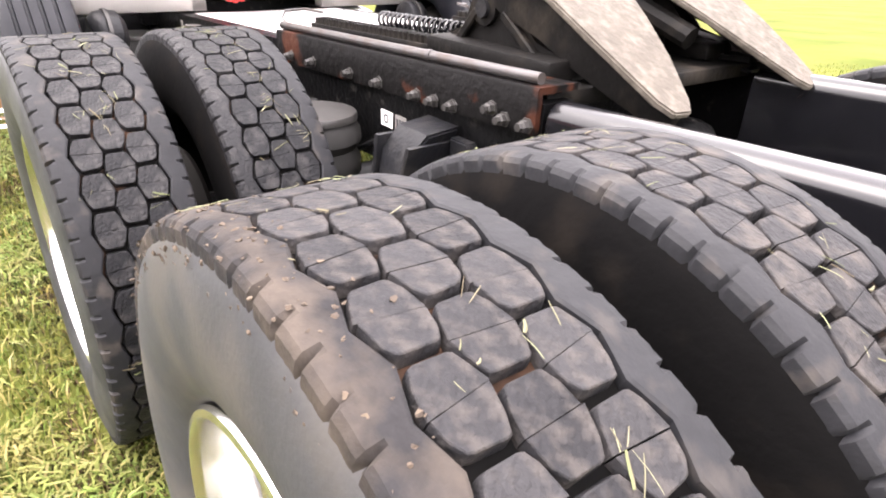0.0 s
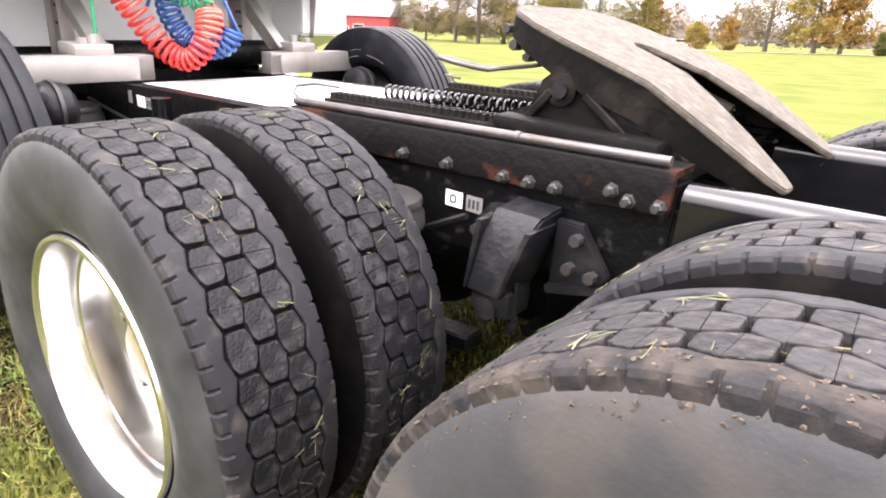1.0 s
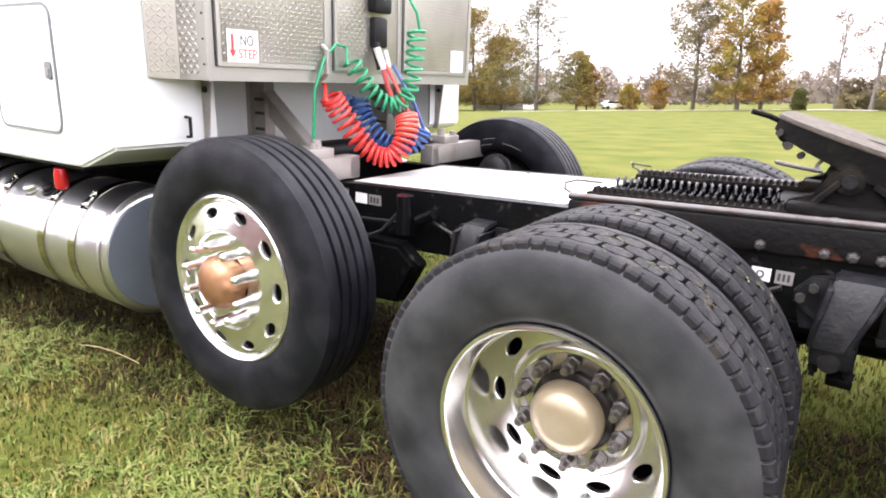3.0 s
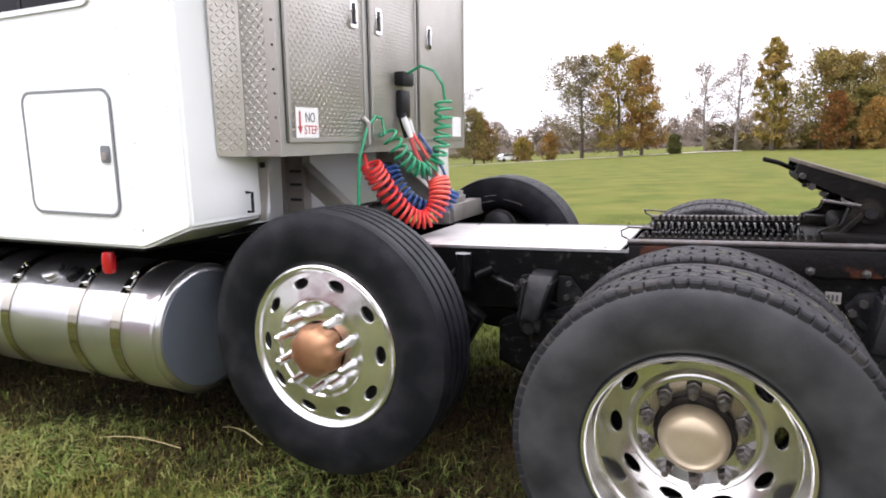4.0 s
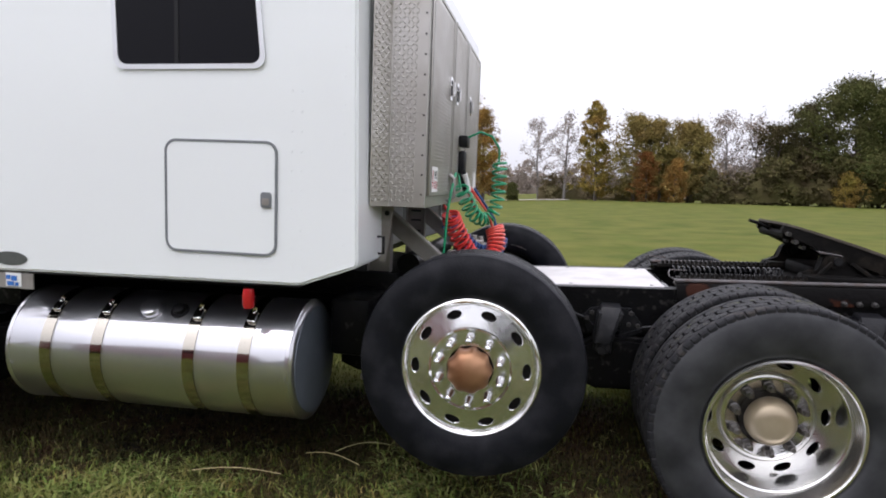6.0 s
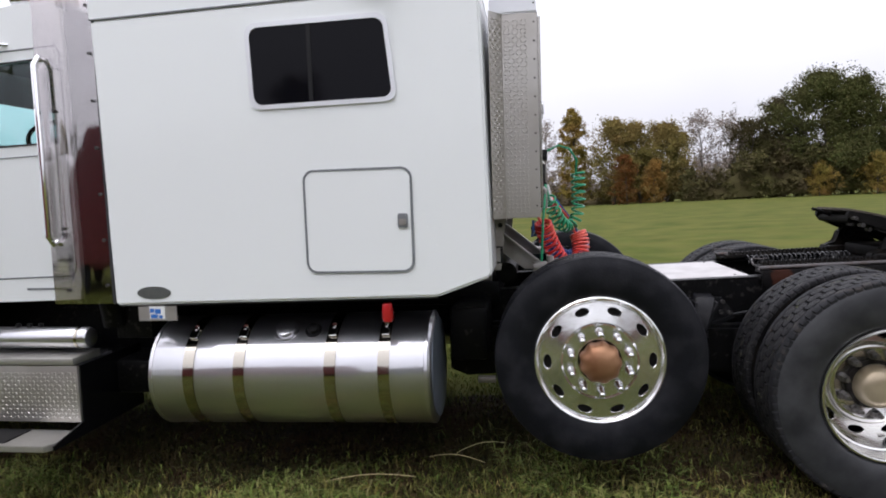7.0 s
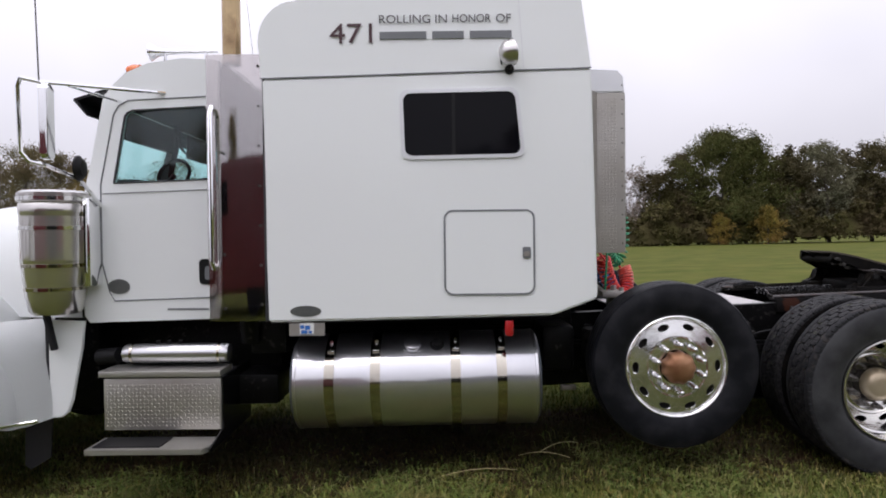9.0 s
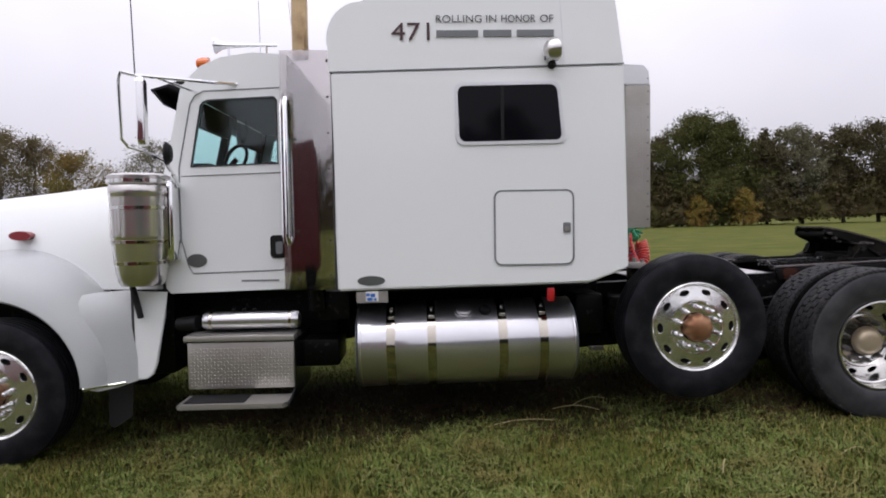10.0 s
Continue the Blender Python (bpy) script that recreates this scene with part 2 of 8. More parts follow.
glass = bpy.data.materials.new("cab_glass")
glass.use_nodes = True
gn, gl = glass.node_tree.nodes, glass.node_tree.links
gt, gg, gm = gn.new("ShaderNodeBsdfTransparent"), gn.new("ShaderNodeBsdfGlossy"), gn.new("ShaderNodeMixShader")
gt.inputs["Color"].default_value = (0.84, 0.965, 0.96, 1)
gg.inputs["Roughness"].default_value = 0.03
gm.inputs[0].default_value = 0.045
gl.new(gt.outputs[0], gm.inputs[1]), gl.new(gg.outputs[0], gm.inputs[2])
gl.new(gm.outputs[0], gn["Material Output"].inputs[0])
M["glass"] = glass


def two_sheens(name, base, sharp, hazy, share, wave=0.02):
    """Polished sheet metal: a clear reflection over a hazy, finely scratched one, on a slightly wavy skin."""
    m = bpy.data.materials.new(name)
    m.use_nodes = True
    n, l = m.node_tree.nodes, m.node_tree.links
    p = n["Principled BSDF"]
    q = n.new("ShaderNodeBsdfPrincipled")
    co = n.new("ShaderNodeTexCoord").outputs["Object"]
    cloud, fine, swell = n.new("ShaderNodeTexNoise"), n.new("ShaderNodeTexNoise"), n.new("ShaderNodeTexNoise")
    for t, sc, d in ((cloud, 3.0, 4.0), (fine, 40.0, 6.0), (swell, 5.0, 2.0)):
        t.inputs["Scale"].default_value, t.inputs["Detail"].default_value = sc, d
        l.new(co, t.inputs["Vector"])
    tint = n.new("ShaderNodeMix")
    tint.data_type = "RGBA"
    tint.inputs["A"].default_value, tint.inputs["B"].default_value = (*[c * 0.88 for c in base], 1), (*[min(1.0, c * 1.08) for c in base], 1)
    l.new(cloud.outputs["Fac"], tint.inputs["Factor"])
    bump = n.new("ShaderNodeBump")
    bump.inputs["Strength"].default_value, bump.inputs["Distance"].default_value = wave, 0.02
    l.new(swell.outputs["Fac"], bump.inputs["Height"])
    for sh, r in ((p, sharp), (q, hazy)):
        sh.inputs["Metallic"].default_value = 1.0
        l.new(tint.outputs["Result"], sh.inputs["Base Color"])
        l.new(bump.outputs[0], sh.inputs["Normal"])
        mr = n.new("ShaderNodeMapRange")
        mr.inputs["To Min"].default_value, mr.inputs["To Max"].default_value = r * 0.8, r * 1.25
        l.new(fine.outputs["Fac"], mr.inputs["Value"])
        l.new(mr.outputs[0], sh.inputs["Roughness"])
    mix = n.new("ShaderNodeMixShader")
    mix.inputs[0].default_value = share
    l.new(p.outputs[0], mix.inputs[1])
    l.new(q.outputs[0], mix.inputs[2])
    l.new(mix.outputs[0], n["Material Output"].inputs[0])
    return m


M["tank"] = two_sheens("polished_tank_aluminium", (0.61, 0.61, 0.63), 0.07, 0.42, 0.42)
M["tank_end"] = material("brushed_tank_end", (0.17, 0.195, 0.23), 0.5, 0.55, vary=0.15, scale=5, stain=(0.12, 0.14, 0.17), stain_at=0.58, rough_vary=0.1)
M["cleaner"] = two_sheens("tarnished_chrome", (0.66, 0.64, 0.62), 0.05, 0.35, 0.35, 0.01)
M["lug"] = material("dull_steel_lug_nut", (0.20, 0.19, 0.185), 0.42, 0.8, vary=0.3, scale=40, stain=(0.10, 0.07, 0.05), stain_scale=30, stain_at=0.62)

# ---- mesh helpers ----
def box(bm, x0, x1, y0, y1, z0, z1, bevel=0.0, seg=2):
    made = bmesh.ops.create_cube(bm, size=1.0, matrix=Matrix.LocRotScale(((x0 + x1) / 2, (y0 + y1) / 2, (z0 + z1) / 2), None, (x1 - x0, y1 - y0, z1 - z0)))
    if bevel:
        edges = list({e for v in made["verts"] for e in v.link_edges})
        bmesh.ops.bevel(bm, geom=edges, offset=bevel, segments=seg, affect="EDGES", profile=0.5)
    return bm


def beam(bm, p0, p1, w, h, bevel=0.0):
    """A bar of section w x h from p0 to p1."""
    a, b = Vector(p0), Vector(p1)
    m = Matrix.Translation((a + b) / 2) @ (b - a).to_track_quat("X", "Z").to_matrix().to_4x4() @ Matrix.Diagonal(((b - a).length, w, h, 1))
    made = bmesh.ops.create_cube(bm, size=1.0, matrix=m)
    if bevel:
        edges = list({e for v in made["verts"] for e in v.link_edges})
        bmesh.ops.bevel(bm, geom=edges, offset=bevel, segments=1, affect="EDGES")
    return bm


def rod(bm, p0, p1, r, seg=12, r2=None):
    a, b = Vector(p0), Vector(p1)
    m = Matrix.Translation((a + b) / 2) @ (b - a).to_track_quat("Z", "Y").to_matrix().to_4x4()
    bmesh.ops.create_cone(bm, cap_ends=True, segments=seg, radius1=r, radius2=r if r2 is None else r2, depth=(b - a).length, matrix=m)
    return bm


def tube(bm, pts, r, seg=8):
    """A round bar along a line of points; r may be a list."""
    pts = [Vector(p) for p in pts]
    rings, side = [], None
    for i, p in enumerate(pts):
        d = (pts[min(i + 1, len(pts) - 1)] - pts[max(i - 1, 0)]).normalized()
        side = d.orthogonal().normalized() if side is None else (side - d * side.dot(d)).normalized()
        up = d.cross(side)
        rr = r[i] if isinstance(r, (list, tuple)) else r
        rings.append([bm.verts.new(p + (side * math.cos(2 * math.pi * k / seg) + up * math.sin(2 * math.pi * k / seg)) * rr) for k in range(seg)])
    for a, b in zip(rings, rings[1:]):
        for k in range(seg):
            bm.faces.new((a[k], a[(k + 1) % seg], b[(k + 1) % seg], b[k]))
    bm.faces.new(rings[0][::-1]), bm.faces.new(rings[-1])
    return bm


def lathe(bm, profile, seg=64, closed=False):
    """Turns (radius, y) points about the y axis."""
    rings = []
    for r, y in profile:
        if r < 1e-5:
            rings.append([bm.verts.new((0, y, 0))])
        else:
            rings.append([bm.verts.new((r * math.cos(2 * math.pi * k / seg), y, r * math.sin(2 * math.pi * k / seg))) for k in range(seg)])
    pairs = list(zip(rings, rings[1:])) + ([(rings[-1], rings[0])] if closed else [])
    for a, b in pairs:
        for k in range(seg):
            j = (k + 1) % seg
            if len(a) == 1 and len(b) == 1:
                continue
            if len(a) == 1:
                bm.faces.new((a[0], b[j], b[k]))
            elif len(b) == 1:
                bm.faces.new((a[k], a[j], b[0]))
            else:
                bm.faces.new((a[k], a[j], b[j], b[k]))
    return bm


def prism(bm, outline, plane, d0, d1, bevel=0.0):
    """An outline of 2D points pushed out: plane 'xz' along y, 'xy' along z, 'yz' along x, from d0 to d1."""
    place = {"xz": lambda a, b, d: (a, d, b), "xy": lambda a, b, d: (a, b, d), "yz": lambda a, b, d: (d, a, b)}[plane]
    lo = [bm.verts.new(place(a, b, d0)) for a, b in outline]
    hi = [bm.verts.new(place(a, b, d1)) for a, b in outline]
    n = len(outline)
    faces = [bm.faces.new(lo), bm.faces.new(hi[::-1])] + [bm.faces.new((lo[i], hi[i], hi[(i + 1) % n], lo[(i + 1) % n])) for i in range(n)]
    if bevel:
        edges = list({e for f in faces[:2] for e in f.edges})
        bmesh.ops.bevel(bm, geom=edges, offset=bevel, segments=2, affect="EDGES")
    return bm


def rounded(x0, x1, z0, z1, r, n=6):
    """A rectangle with round corners as a list of points."""
    out = []
    for cx, cz, a0 in ((x1 - r, z1 - r, 0), (x0 + r, z1 - r, 90), (x0 + r, z0 + r, 180), (x1 - r, z0 + r, 270)):
        for k in range(n + 1):
            a = radians(a0 + 90 * k / n)
            out.append((cx + r * math.cos(a), cz + r * math.sin(a)))
    return out


def ring_plate(bm, outer, inner, plane, d0, d1):
    """A plate with a hole: two outlines of equal length, pushed out."""
    place = {"xz": lambda a, b, d: (a, d, b), "xy": lambda a, b, d: (a, b, d), "yz": lambda a, b, d: (d, a, b)}[plane]
    v = [[bm.verts.new(place(a, b, d)) for a, b in o] for d in (d0, d1) for o in (outer, inner)]
    n = len(outer)
    for i in range(n):
        j = (i + 1) % n
        bm.faces.new((v[0][i], v[0][j], v[1][j], v[1][i]))
        bm.faces.new((v[2][i], v[3][i], v[3][j], v[2][j]))
        bm.faces.new((v[0][i], v[2][i], v[2][j], v[0][j]))
        bm.faces.new((v[1][i], v[1][j], v[3][j], v[3][i]))
    return bm


def finish(bm, name, material_, smooth=True, angle=35):
    bmesh.ops.recalc_face_normals(bm, faces=bm.faces)
    me = bpy.data.meshes.new(name)
    bm.to_mesh(me)
    bm.free()
    me.materials.append(material_)
    if smooth:
        me.polygons.foreach_set("use_smooth", [True] * len(me.polygons))
        me.set_sharp_from_angle(angle=radians(angle))
    return me


def part(name, bm, material_, parent, label="", smooth=True, angle=35):
    """Links a bmesh (or a ready mesh) as one mesh object under a thing or part."""
    me = bm if isinstance(bm, bpy.types.Mesh) else finish(bm, name, material_, smooth, angle)
    ob = new(name, me)
    ob.parent = parent
    if label:
        tagged(ob, label=label)
    return ob


def B():
    return bmesh.new()


def sloped(bm, k=0.037):
    """Follows the rise of the chassis to the rear."""
    for v in bm.verts:
        v.co.z += k * v.co.x
    return bm


# ---- the truck ----
truck = new("semi_truck")
truck.matrix_world = LEVEL
tagged(truck, "white long-nose sleeper tractor with lifted pusher axle, parked on grass", "truck")

TYRE_R, RIB_R, STEER_R = 0.5, 0.492, 0.5
BLOCKS = 42


def tyre_profile(R, bottom, half):
    """Carcass of a truck tyre: bead, bulged side wall, shoulder and tread floor."""
    side = [(0.292, half - 0.040), (0.300, half - 0.026), (0.318, half - 0.014), (0.345, half - 0.006), (0.370, half - 0.0015),
            (0.395, half), (0.430, half - 0.002), (0.455, half - 0.007), (R - 0.026, half - 0.012), (bottom - 0.004, half - 0.018), (bottom, half - 0.028)]
    return [(r, -y) for r, y in side] + [(bottom, 0.0)] + [(r, y) for r, y in side[::-1]]


def block_mesh(length, w_point, w_flat, name, seed):
    """One worn hexagonal tread block at the top of the wheel, cut across by a sipe."""
    rng = random.Random(seed)
    bm = B()
    lean = rng.uniform(-0.004, 0.004)
    for sgn in (1, -1):
        s0, s1 = (0.0007 if seed % 3 == 0 else 0.0003) * sgn, length / 2 * 0.985 * sgn
        j = [rng.uniform(-0.0018, 0.0018) for _ in range(8)]
        shape = [(s0 + lean, -w_point + j[0]), (s1 * 0.62 + j[1], -(w_point + w_flat) / 2 - 0.0012), (s1 + j[2], -w_flat + j[3]), (s1 + j[4], w_flat + j[5]),
                 (s1 * 0.62 + j[6], (w_point + w_flat) / 2 + 0.0012), (s0 - lean, w_point + j[7])]
        soft = shape[:1]
        for a, c, b in zip(shape, shape[1:], shape[2:]):
            soft += [tuple(c[k] + (q[k] - c[k]) * 0.11 for k in (0, 1)) for q in (a, b)]
        shape = soft + shape[-1:]
        rings = []
        for drop, shrink in ((0.015, 1.03), (0.0035, 1.0), (0.0008, 0.982), (0.0, 0.945)):
            ring = []
            for s, y in shape:
                near_cut = abs(s) < 0.006
                a = s / TYRE_R * (shrink if not near_cut else 1.0 - (1.0 - shrink) * 0.3)
                rr = TYRE_R - drop - 0.0012 * (abs(y) / 0.03) ** 2
                ring.append(bm.verts.new((rr * math.sin(a), y * shrink, rr * math.cos(a))))
            rings.append(ring)
        n = len(shape)
        for lo, hi in zip(rings, rings[1:]):
            for i in range(n):
                k = (i + 1) % n
                bm.faces.new((lo[i], lo[k], hi[k], hi[i]))
        bm.faces.new(rings[-1])
    return finish(bm, name, M["tread"], angle=14)


def shoulder_bm(side, seed):
    """The solid outer rib with a zigzag groove edge and a finely notched, worn outer edge."""
    rng = random.Random(seed)
    bm, n = B(), BLOCKS * 16
    rows = []
    for k in range(n):
        a = 2 * math.pi * k / n
        ph = (k % 16) / 16
        inner = 0.0785 + 0.006 * (4 * abs(ph - 0.5) - 1)
        notch = (rng.uniform(0.004, 0.0085) if k % 8 == 1 else 0.0) + rng.uniform(0, 0.0012)
        prof = [(TYRE_R - 0.016, inner), (TYRE_R - 0.002, inner + 0.0005), (TYRE_R - 0.0003, inner + 0.004), (TYRE_R - 0.0010, 0.106), (TYRE_R - 0.0045 - notch * 0.75, 0.1185 - notch * 0.7),
                (TYRE_R - 0.0105 - notch * 0.75, 0.1235 - notch), (TYRE_R - 0.020, 0.1240 - notch * 0.7), (TYRE_R - 0.034, 0.1225)]
        rows.append([bm.verts.new((r * math.sin(a), y * side, r * math.cos(a))) for r, y in prof])
    for k in range(n):
        a, b = rows[k], rows[(k + 1) % n]
        for i in range(len(a) - 1):
            bm.faces.new((a[i], a[i + 1], b[i + 1], b[i]))
    return bm


LEN = 2 * math.pi * TYRE_R / BLOCKS
drive_carcass = finish(lathe(B(), tyre_profile(TYRE_R, TYRE_R - 0.014, 0.136), 96, closed=True), "tyre", M["rubber"])
muddy_carcass = finish(lathe(B(), tyre_profile(TYRE_R, TYRE_R - 0.014, 0.136), 96, closed=True), "tyre", M["rubber_muddy"])
# inner tyres take the colour with the gap's shade painted in
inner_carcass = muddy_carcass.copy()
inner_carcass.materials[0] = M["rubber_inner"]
shoulder_out = finish(shoulder_bm(-1, 3), "tread_shoulder", M["shoulder"], angle=28)
shoulder_in = finish(shoulder_bm(1, 4), "tread_shoulder", M["shoulder"], angle=28)
# inner shoulders of the front drive axle use the black tread colour
shoulder_black = shoulder_out.copy()
shoulder_black.materials[0] = M["tread_dark"]
shoulder_caked = finish(shoulder_bm(-1, 5), "tread_shoulder", M["shoulder_mud"], angle=28)
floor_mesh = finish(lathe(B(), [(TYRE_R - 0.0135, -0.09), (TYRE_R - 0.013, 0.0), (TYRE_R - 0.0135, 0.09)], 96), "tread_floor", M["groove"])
blocks = [block_mesh(LEN - 0.0076, 0.0282, 0.0168, "tread_block", k) for k in range(6)]
blocks_dark = [b.copy() for b in blocks]
for b in blocks_dark:
    b.materials[0] = M["tread_dark"]
joined = B()
for row in (-1, 0, 1):
    for k in range(BLOCKS):
        turn = Matrix.Rotation(2 * math.pi * (k + (0.5 if row == 0 else 0.0)) / BLOCKS, 4, "Y")
        start = len(joined.verts)
        joined.from_mesh(blocks[(k * 5 + row) % 6])
        joined.verts.ensure_lookup_table()
        bmesh.ops.transform(joined, matrix=turn @ Matrix.Translation((0, 0.0505 * row, 0)), verts=joined.verts[start:])
tread_joined = finish(joined, "tread", M["tread"], angle=14)
tread_joined_dark = tread_joined.copy()
tread_joined_dark.materials[0] = M["tread_dark"]


def drive_tyre(x, y, z, flip, single_blocks, label):
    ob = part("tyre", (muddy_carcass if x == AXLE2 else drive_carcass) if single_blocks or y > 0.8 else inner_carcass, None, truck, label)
    ob.matrix_local = pose(x, y, z, 0, random.uniform(0, 360), 180 if flip else 0) @ Matrix.Diagonal((GROWN, 1, GROWN, 1))
    part("tread_shoulder", shoulder_caked if x == AXLE2 and single_blocks else shoulder_black if x != AXLE2 and abs(y) < 0.9 else shoulder_out, None, ob)
    part("tread_shoulder", shoulder_in, None, ob)
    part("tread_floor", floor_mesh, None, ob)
    if single_blocks:
        for row in (-1, 0, 1):
            for k in range(BLOCKS):
                piece = part("tread_block", (blocks if x == AXLE2 else blocks_dark)[(k * 7 + row * 3) % 6], None, ob)
                piece.matrix_local = Matrix.Rotation(2 * math.pi * (k + (0.5 if row == 0 else 0.0)) / BLOCKS, 4, "Y") @ Matrix.Translation((0, 0.0505 * row, 0))
    else:
        tagged(part("tread", tread_joined if x == AXLE2 else tread_joined_dark, None, ob), kind="stuff")
    return ob


def rib_profile(R, half):
    """Carcass of a rib tyre with four straight grooves."""
    out = tyre_profile(R, R - 0.004, half)
    head, tail = out[:11], out[12:]
    mid = []
    for c in (-0.066, -0.022, 0.022, 0.066):
        mid += [(R - 0.001, c - 0.0075), (R - 0.013, c - 0.0045), (R - 0.013, c + 0.0045), (R - 0.001, c + 0.0075)]
    return head + [(R - 0.001, -0.098)] + mid + [(R - 0.001, 0.098)] + tail


rib_mesh = finish(lathe(B(), rib_profile(RIB_R, 0.134), 96, closed=True), "tyre", M["rubber_dark"], angle=30)
steer_mesh = finish(lathe(B(), rib_profile(STEER_R, 0.134), 96, closed=True), "tyre", M["rubber_dark"], angle=30)


def holed_disc(bm, r0, r1, y0, y1, rh, hole_t, hole_r, thick, seg=28, count=10):
    """A disc ring from radius r0 (at y0) to r1 (at y1) with oval hand holes at radius rh."""
    half = math.pi / count

    def at(a, r, back=0.0):
        f = (r - r0) / (r1 - r0)
        return (r * math.cos(a), y0 + (y1 - y0) * f + back, r * math.sin(a))

    side = half * rh
    turns = sorted({round(2 * math.pi * k / seg, 5) for k in range(seg)} | {round(math.atan2(dr, dx) % (2 * math.pi), 5) for dx in (side, -side) for dr in (r1 - rh, r0 - rh)})
    n = len(turns)
    for s in range(count):
        c = 2 * half * s
        edge, hole, lip, deep = [], [], [], []
        for t in turns:
            dx, dr = math.cos(t), math.sin(t)
            reach = min(side / abs(dx) if abs(dx) > 1e-6 else 9, ((r1 - rh) / dr if dr > 1e-6 else (r0 - rh) / dr if dr < -1e-6 else 9))
            edge.append(bm.verts.new(at(c + dx * reach / rh, rh + dr * reach)))
            hole.append(bm.verts.new(at(c + dx * hole_t * 1.06 / rh, rh + dr * hole_r * 1.10)))
            lip.append(bm.verts.new(at(c + dx * hole_t / rh, rh + dr * hole_r, 0.0022)))
            deep.append(bm.verts.new(at(c + dx * hole_t * 0.97 / rh, rh + dr * hole_r * 0.97, thick)))
        for k in range(n):
            j = (k + 1) % n
            bm.faces.new((edge[k], edge[j], hole[j], hole[k]))
            bm.faces.new((hole[k], hole[j], lip[j], lip[k]))
            bm.faces.new((lip[k], lip[j], deep[j], deep[k]))
    bmesh.ops.remove_doubles(bm, verts=bm.verts, dist=0.0006)
    return bm


# outer wheel of a dual pair: deep dish, hand holes far inside
dish = B()
DEEP = 0.085
lathe(dish, [(0.300, -0.100), (0.308, -0.106), (0.312, -0.112), (0.309, -0.119), (0.300, -0.121), (0.2955, -0.117), (0.293, -0.106), (0.2915, -0.088), (0.2885, -0.078), (0.2875, -0.062), (0.2845, -0.052),
             (0.2835, -0.030), (0.2765, -0.025), (0.2755, 0.010), (0.2748, 0.040), (0.2740, 0.066), (0.2722, DEEP + 0.004), (0.270, DEEP + 0.022)], 72)
holed_disc(dish, 0.203, 0.270, DEEP + 0.012, DEEP + 0.022, 0.240, 0.036, 0.0195, 0.020)
lathe(dish, [(0.203, DEEP + 0.012), (0.198, DEEP + 0.008), (0.194, DEEP - 0.004), (0.188, DEEP - 0.008), (0.172, DEEP - 0.009), (0.168, DEEP - 0.006), (0.122, DEEP - 0.006), (0.118, DEEP - 0.003), (0.118, DEEP + 0.03)], 72)
dish_mesh = finish(dish, "wheel", M["alu_dish"], angle=40)

# single wheel: disc close to the outer edge
face = B()
lathe(face, [(0.296, -0.116), (0.305, -0.120), (0.311, -0.116), (0.313, -0.108), (0.309, -0.101), (0.298, -0.098)], 72)
lathe(face, [(0.296, -0.116), (0.290, -0.106), (0.286, -0.101), (0.283, -0.104)], 72)
holed_disc(face, 0.190, 0.283, -0.126, -0.104, 0.249, 0.034, 0.0185, 0.02)
lathe(face, [(0.190, -0.126), (0.184, -0.127), (0.179, -0.122), (0.176, -0.118), (0.104, -0.116), (0.100, -0.110), (0.100, -0.06)], 72)
face_mesh = finish(face, "wheel", M["alu_wheel"], angle=40)

drum_mesh = finish(lathe(B(), [(0.0, 0.24), (0.21, 0.24), (0.225, 0.225), (0.225, 0.14), (0.20, 0.13), (0.10, 0.13), (0.0, 0.13)], 40), "brake_drum", M["drum"])
drum_far = finish(lathe(B(), [(0.0, 0.16), (0.20, 0.16), (0.235, 0.14), (0.25, 0.0), (0.275, -0.04), (0.275, -0.07), (0.15, -0.075), (0.0, -0.075)], 40), "brake_drum", M["drum"])
hub_mesh = finish(lathe(B(), [(0.118, DEEP + 0.01), (0.116, DEEP - 0.012), (0.104, DEEP - 0.02), (0.098, DEEP - 0.034), (0.0, DEEP - 0.034)], 40), "hub", M["hub"])
tan_cap = finish(lathe(B(), [(r, DEEP + y) for r, y in ((0.103, -0.030), (0.104, -0.044), (0.101, -0.064), (0.090, -0.084), (0.070, -0.099), (0.042, -0.107), (0.0, -0.110))], 40), "hub_cap", M["cap_tan"], angle=60)
# the bronze-coloured cap is pressed into shallow lobes round its edge
cap_bm = lathe(B(), [(0.099, -0.112), (0.100, -0.145), (0.097, -0.165), (0.086, -0.184), (0.064, -0.198), (0.034, -0.206), (0.0, -0.208)], 72)
for v in cap_bm.verts:
    r = math.hypot(v.co.x, v.co.z)
    k = 1 + 0.045 * (r / 0.1) ** 3 * (math.cos(9 * math.atan2(v.co.z, v.co.x)) - 0.6)
    v.co.x, v.co.z = v.co.x * k, v.co.z * k
copper_cap = finish(cap_bm, "hub_cap", M["cap_copper"], angle=60)


def nut_bm(long_cover):
    bm = B()
    if long_cover:
        lathe(bm, [(0.0205, 0.0), (0.0205, -0.008), (0.0170, -0.013), (0.0160, -0.066), (0.0150, -0.072), (0.0158, -0.076), (0.012, -0.086), (0.005, -0.090), (0.0, -0.090)], 12)
    else:
        lathe(bm, [(0.024, 0.0), (0.024, -0.006), (0.0195, -0.008), (0.0195, -0.036), (0.016, -0.040), (0.0125, -0.041), (0.0125, -0.062), (0.0105, -0.064), (0.0, -0.064)], 6)
    return bm


nut_long = finish(nut_bm(True), "lug_nut_cover", M["nut_cover"], angle=50)
nut_short = finish(nut_bm(False), "lug_nut", M["lug"], angle=30)


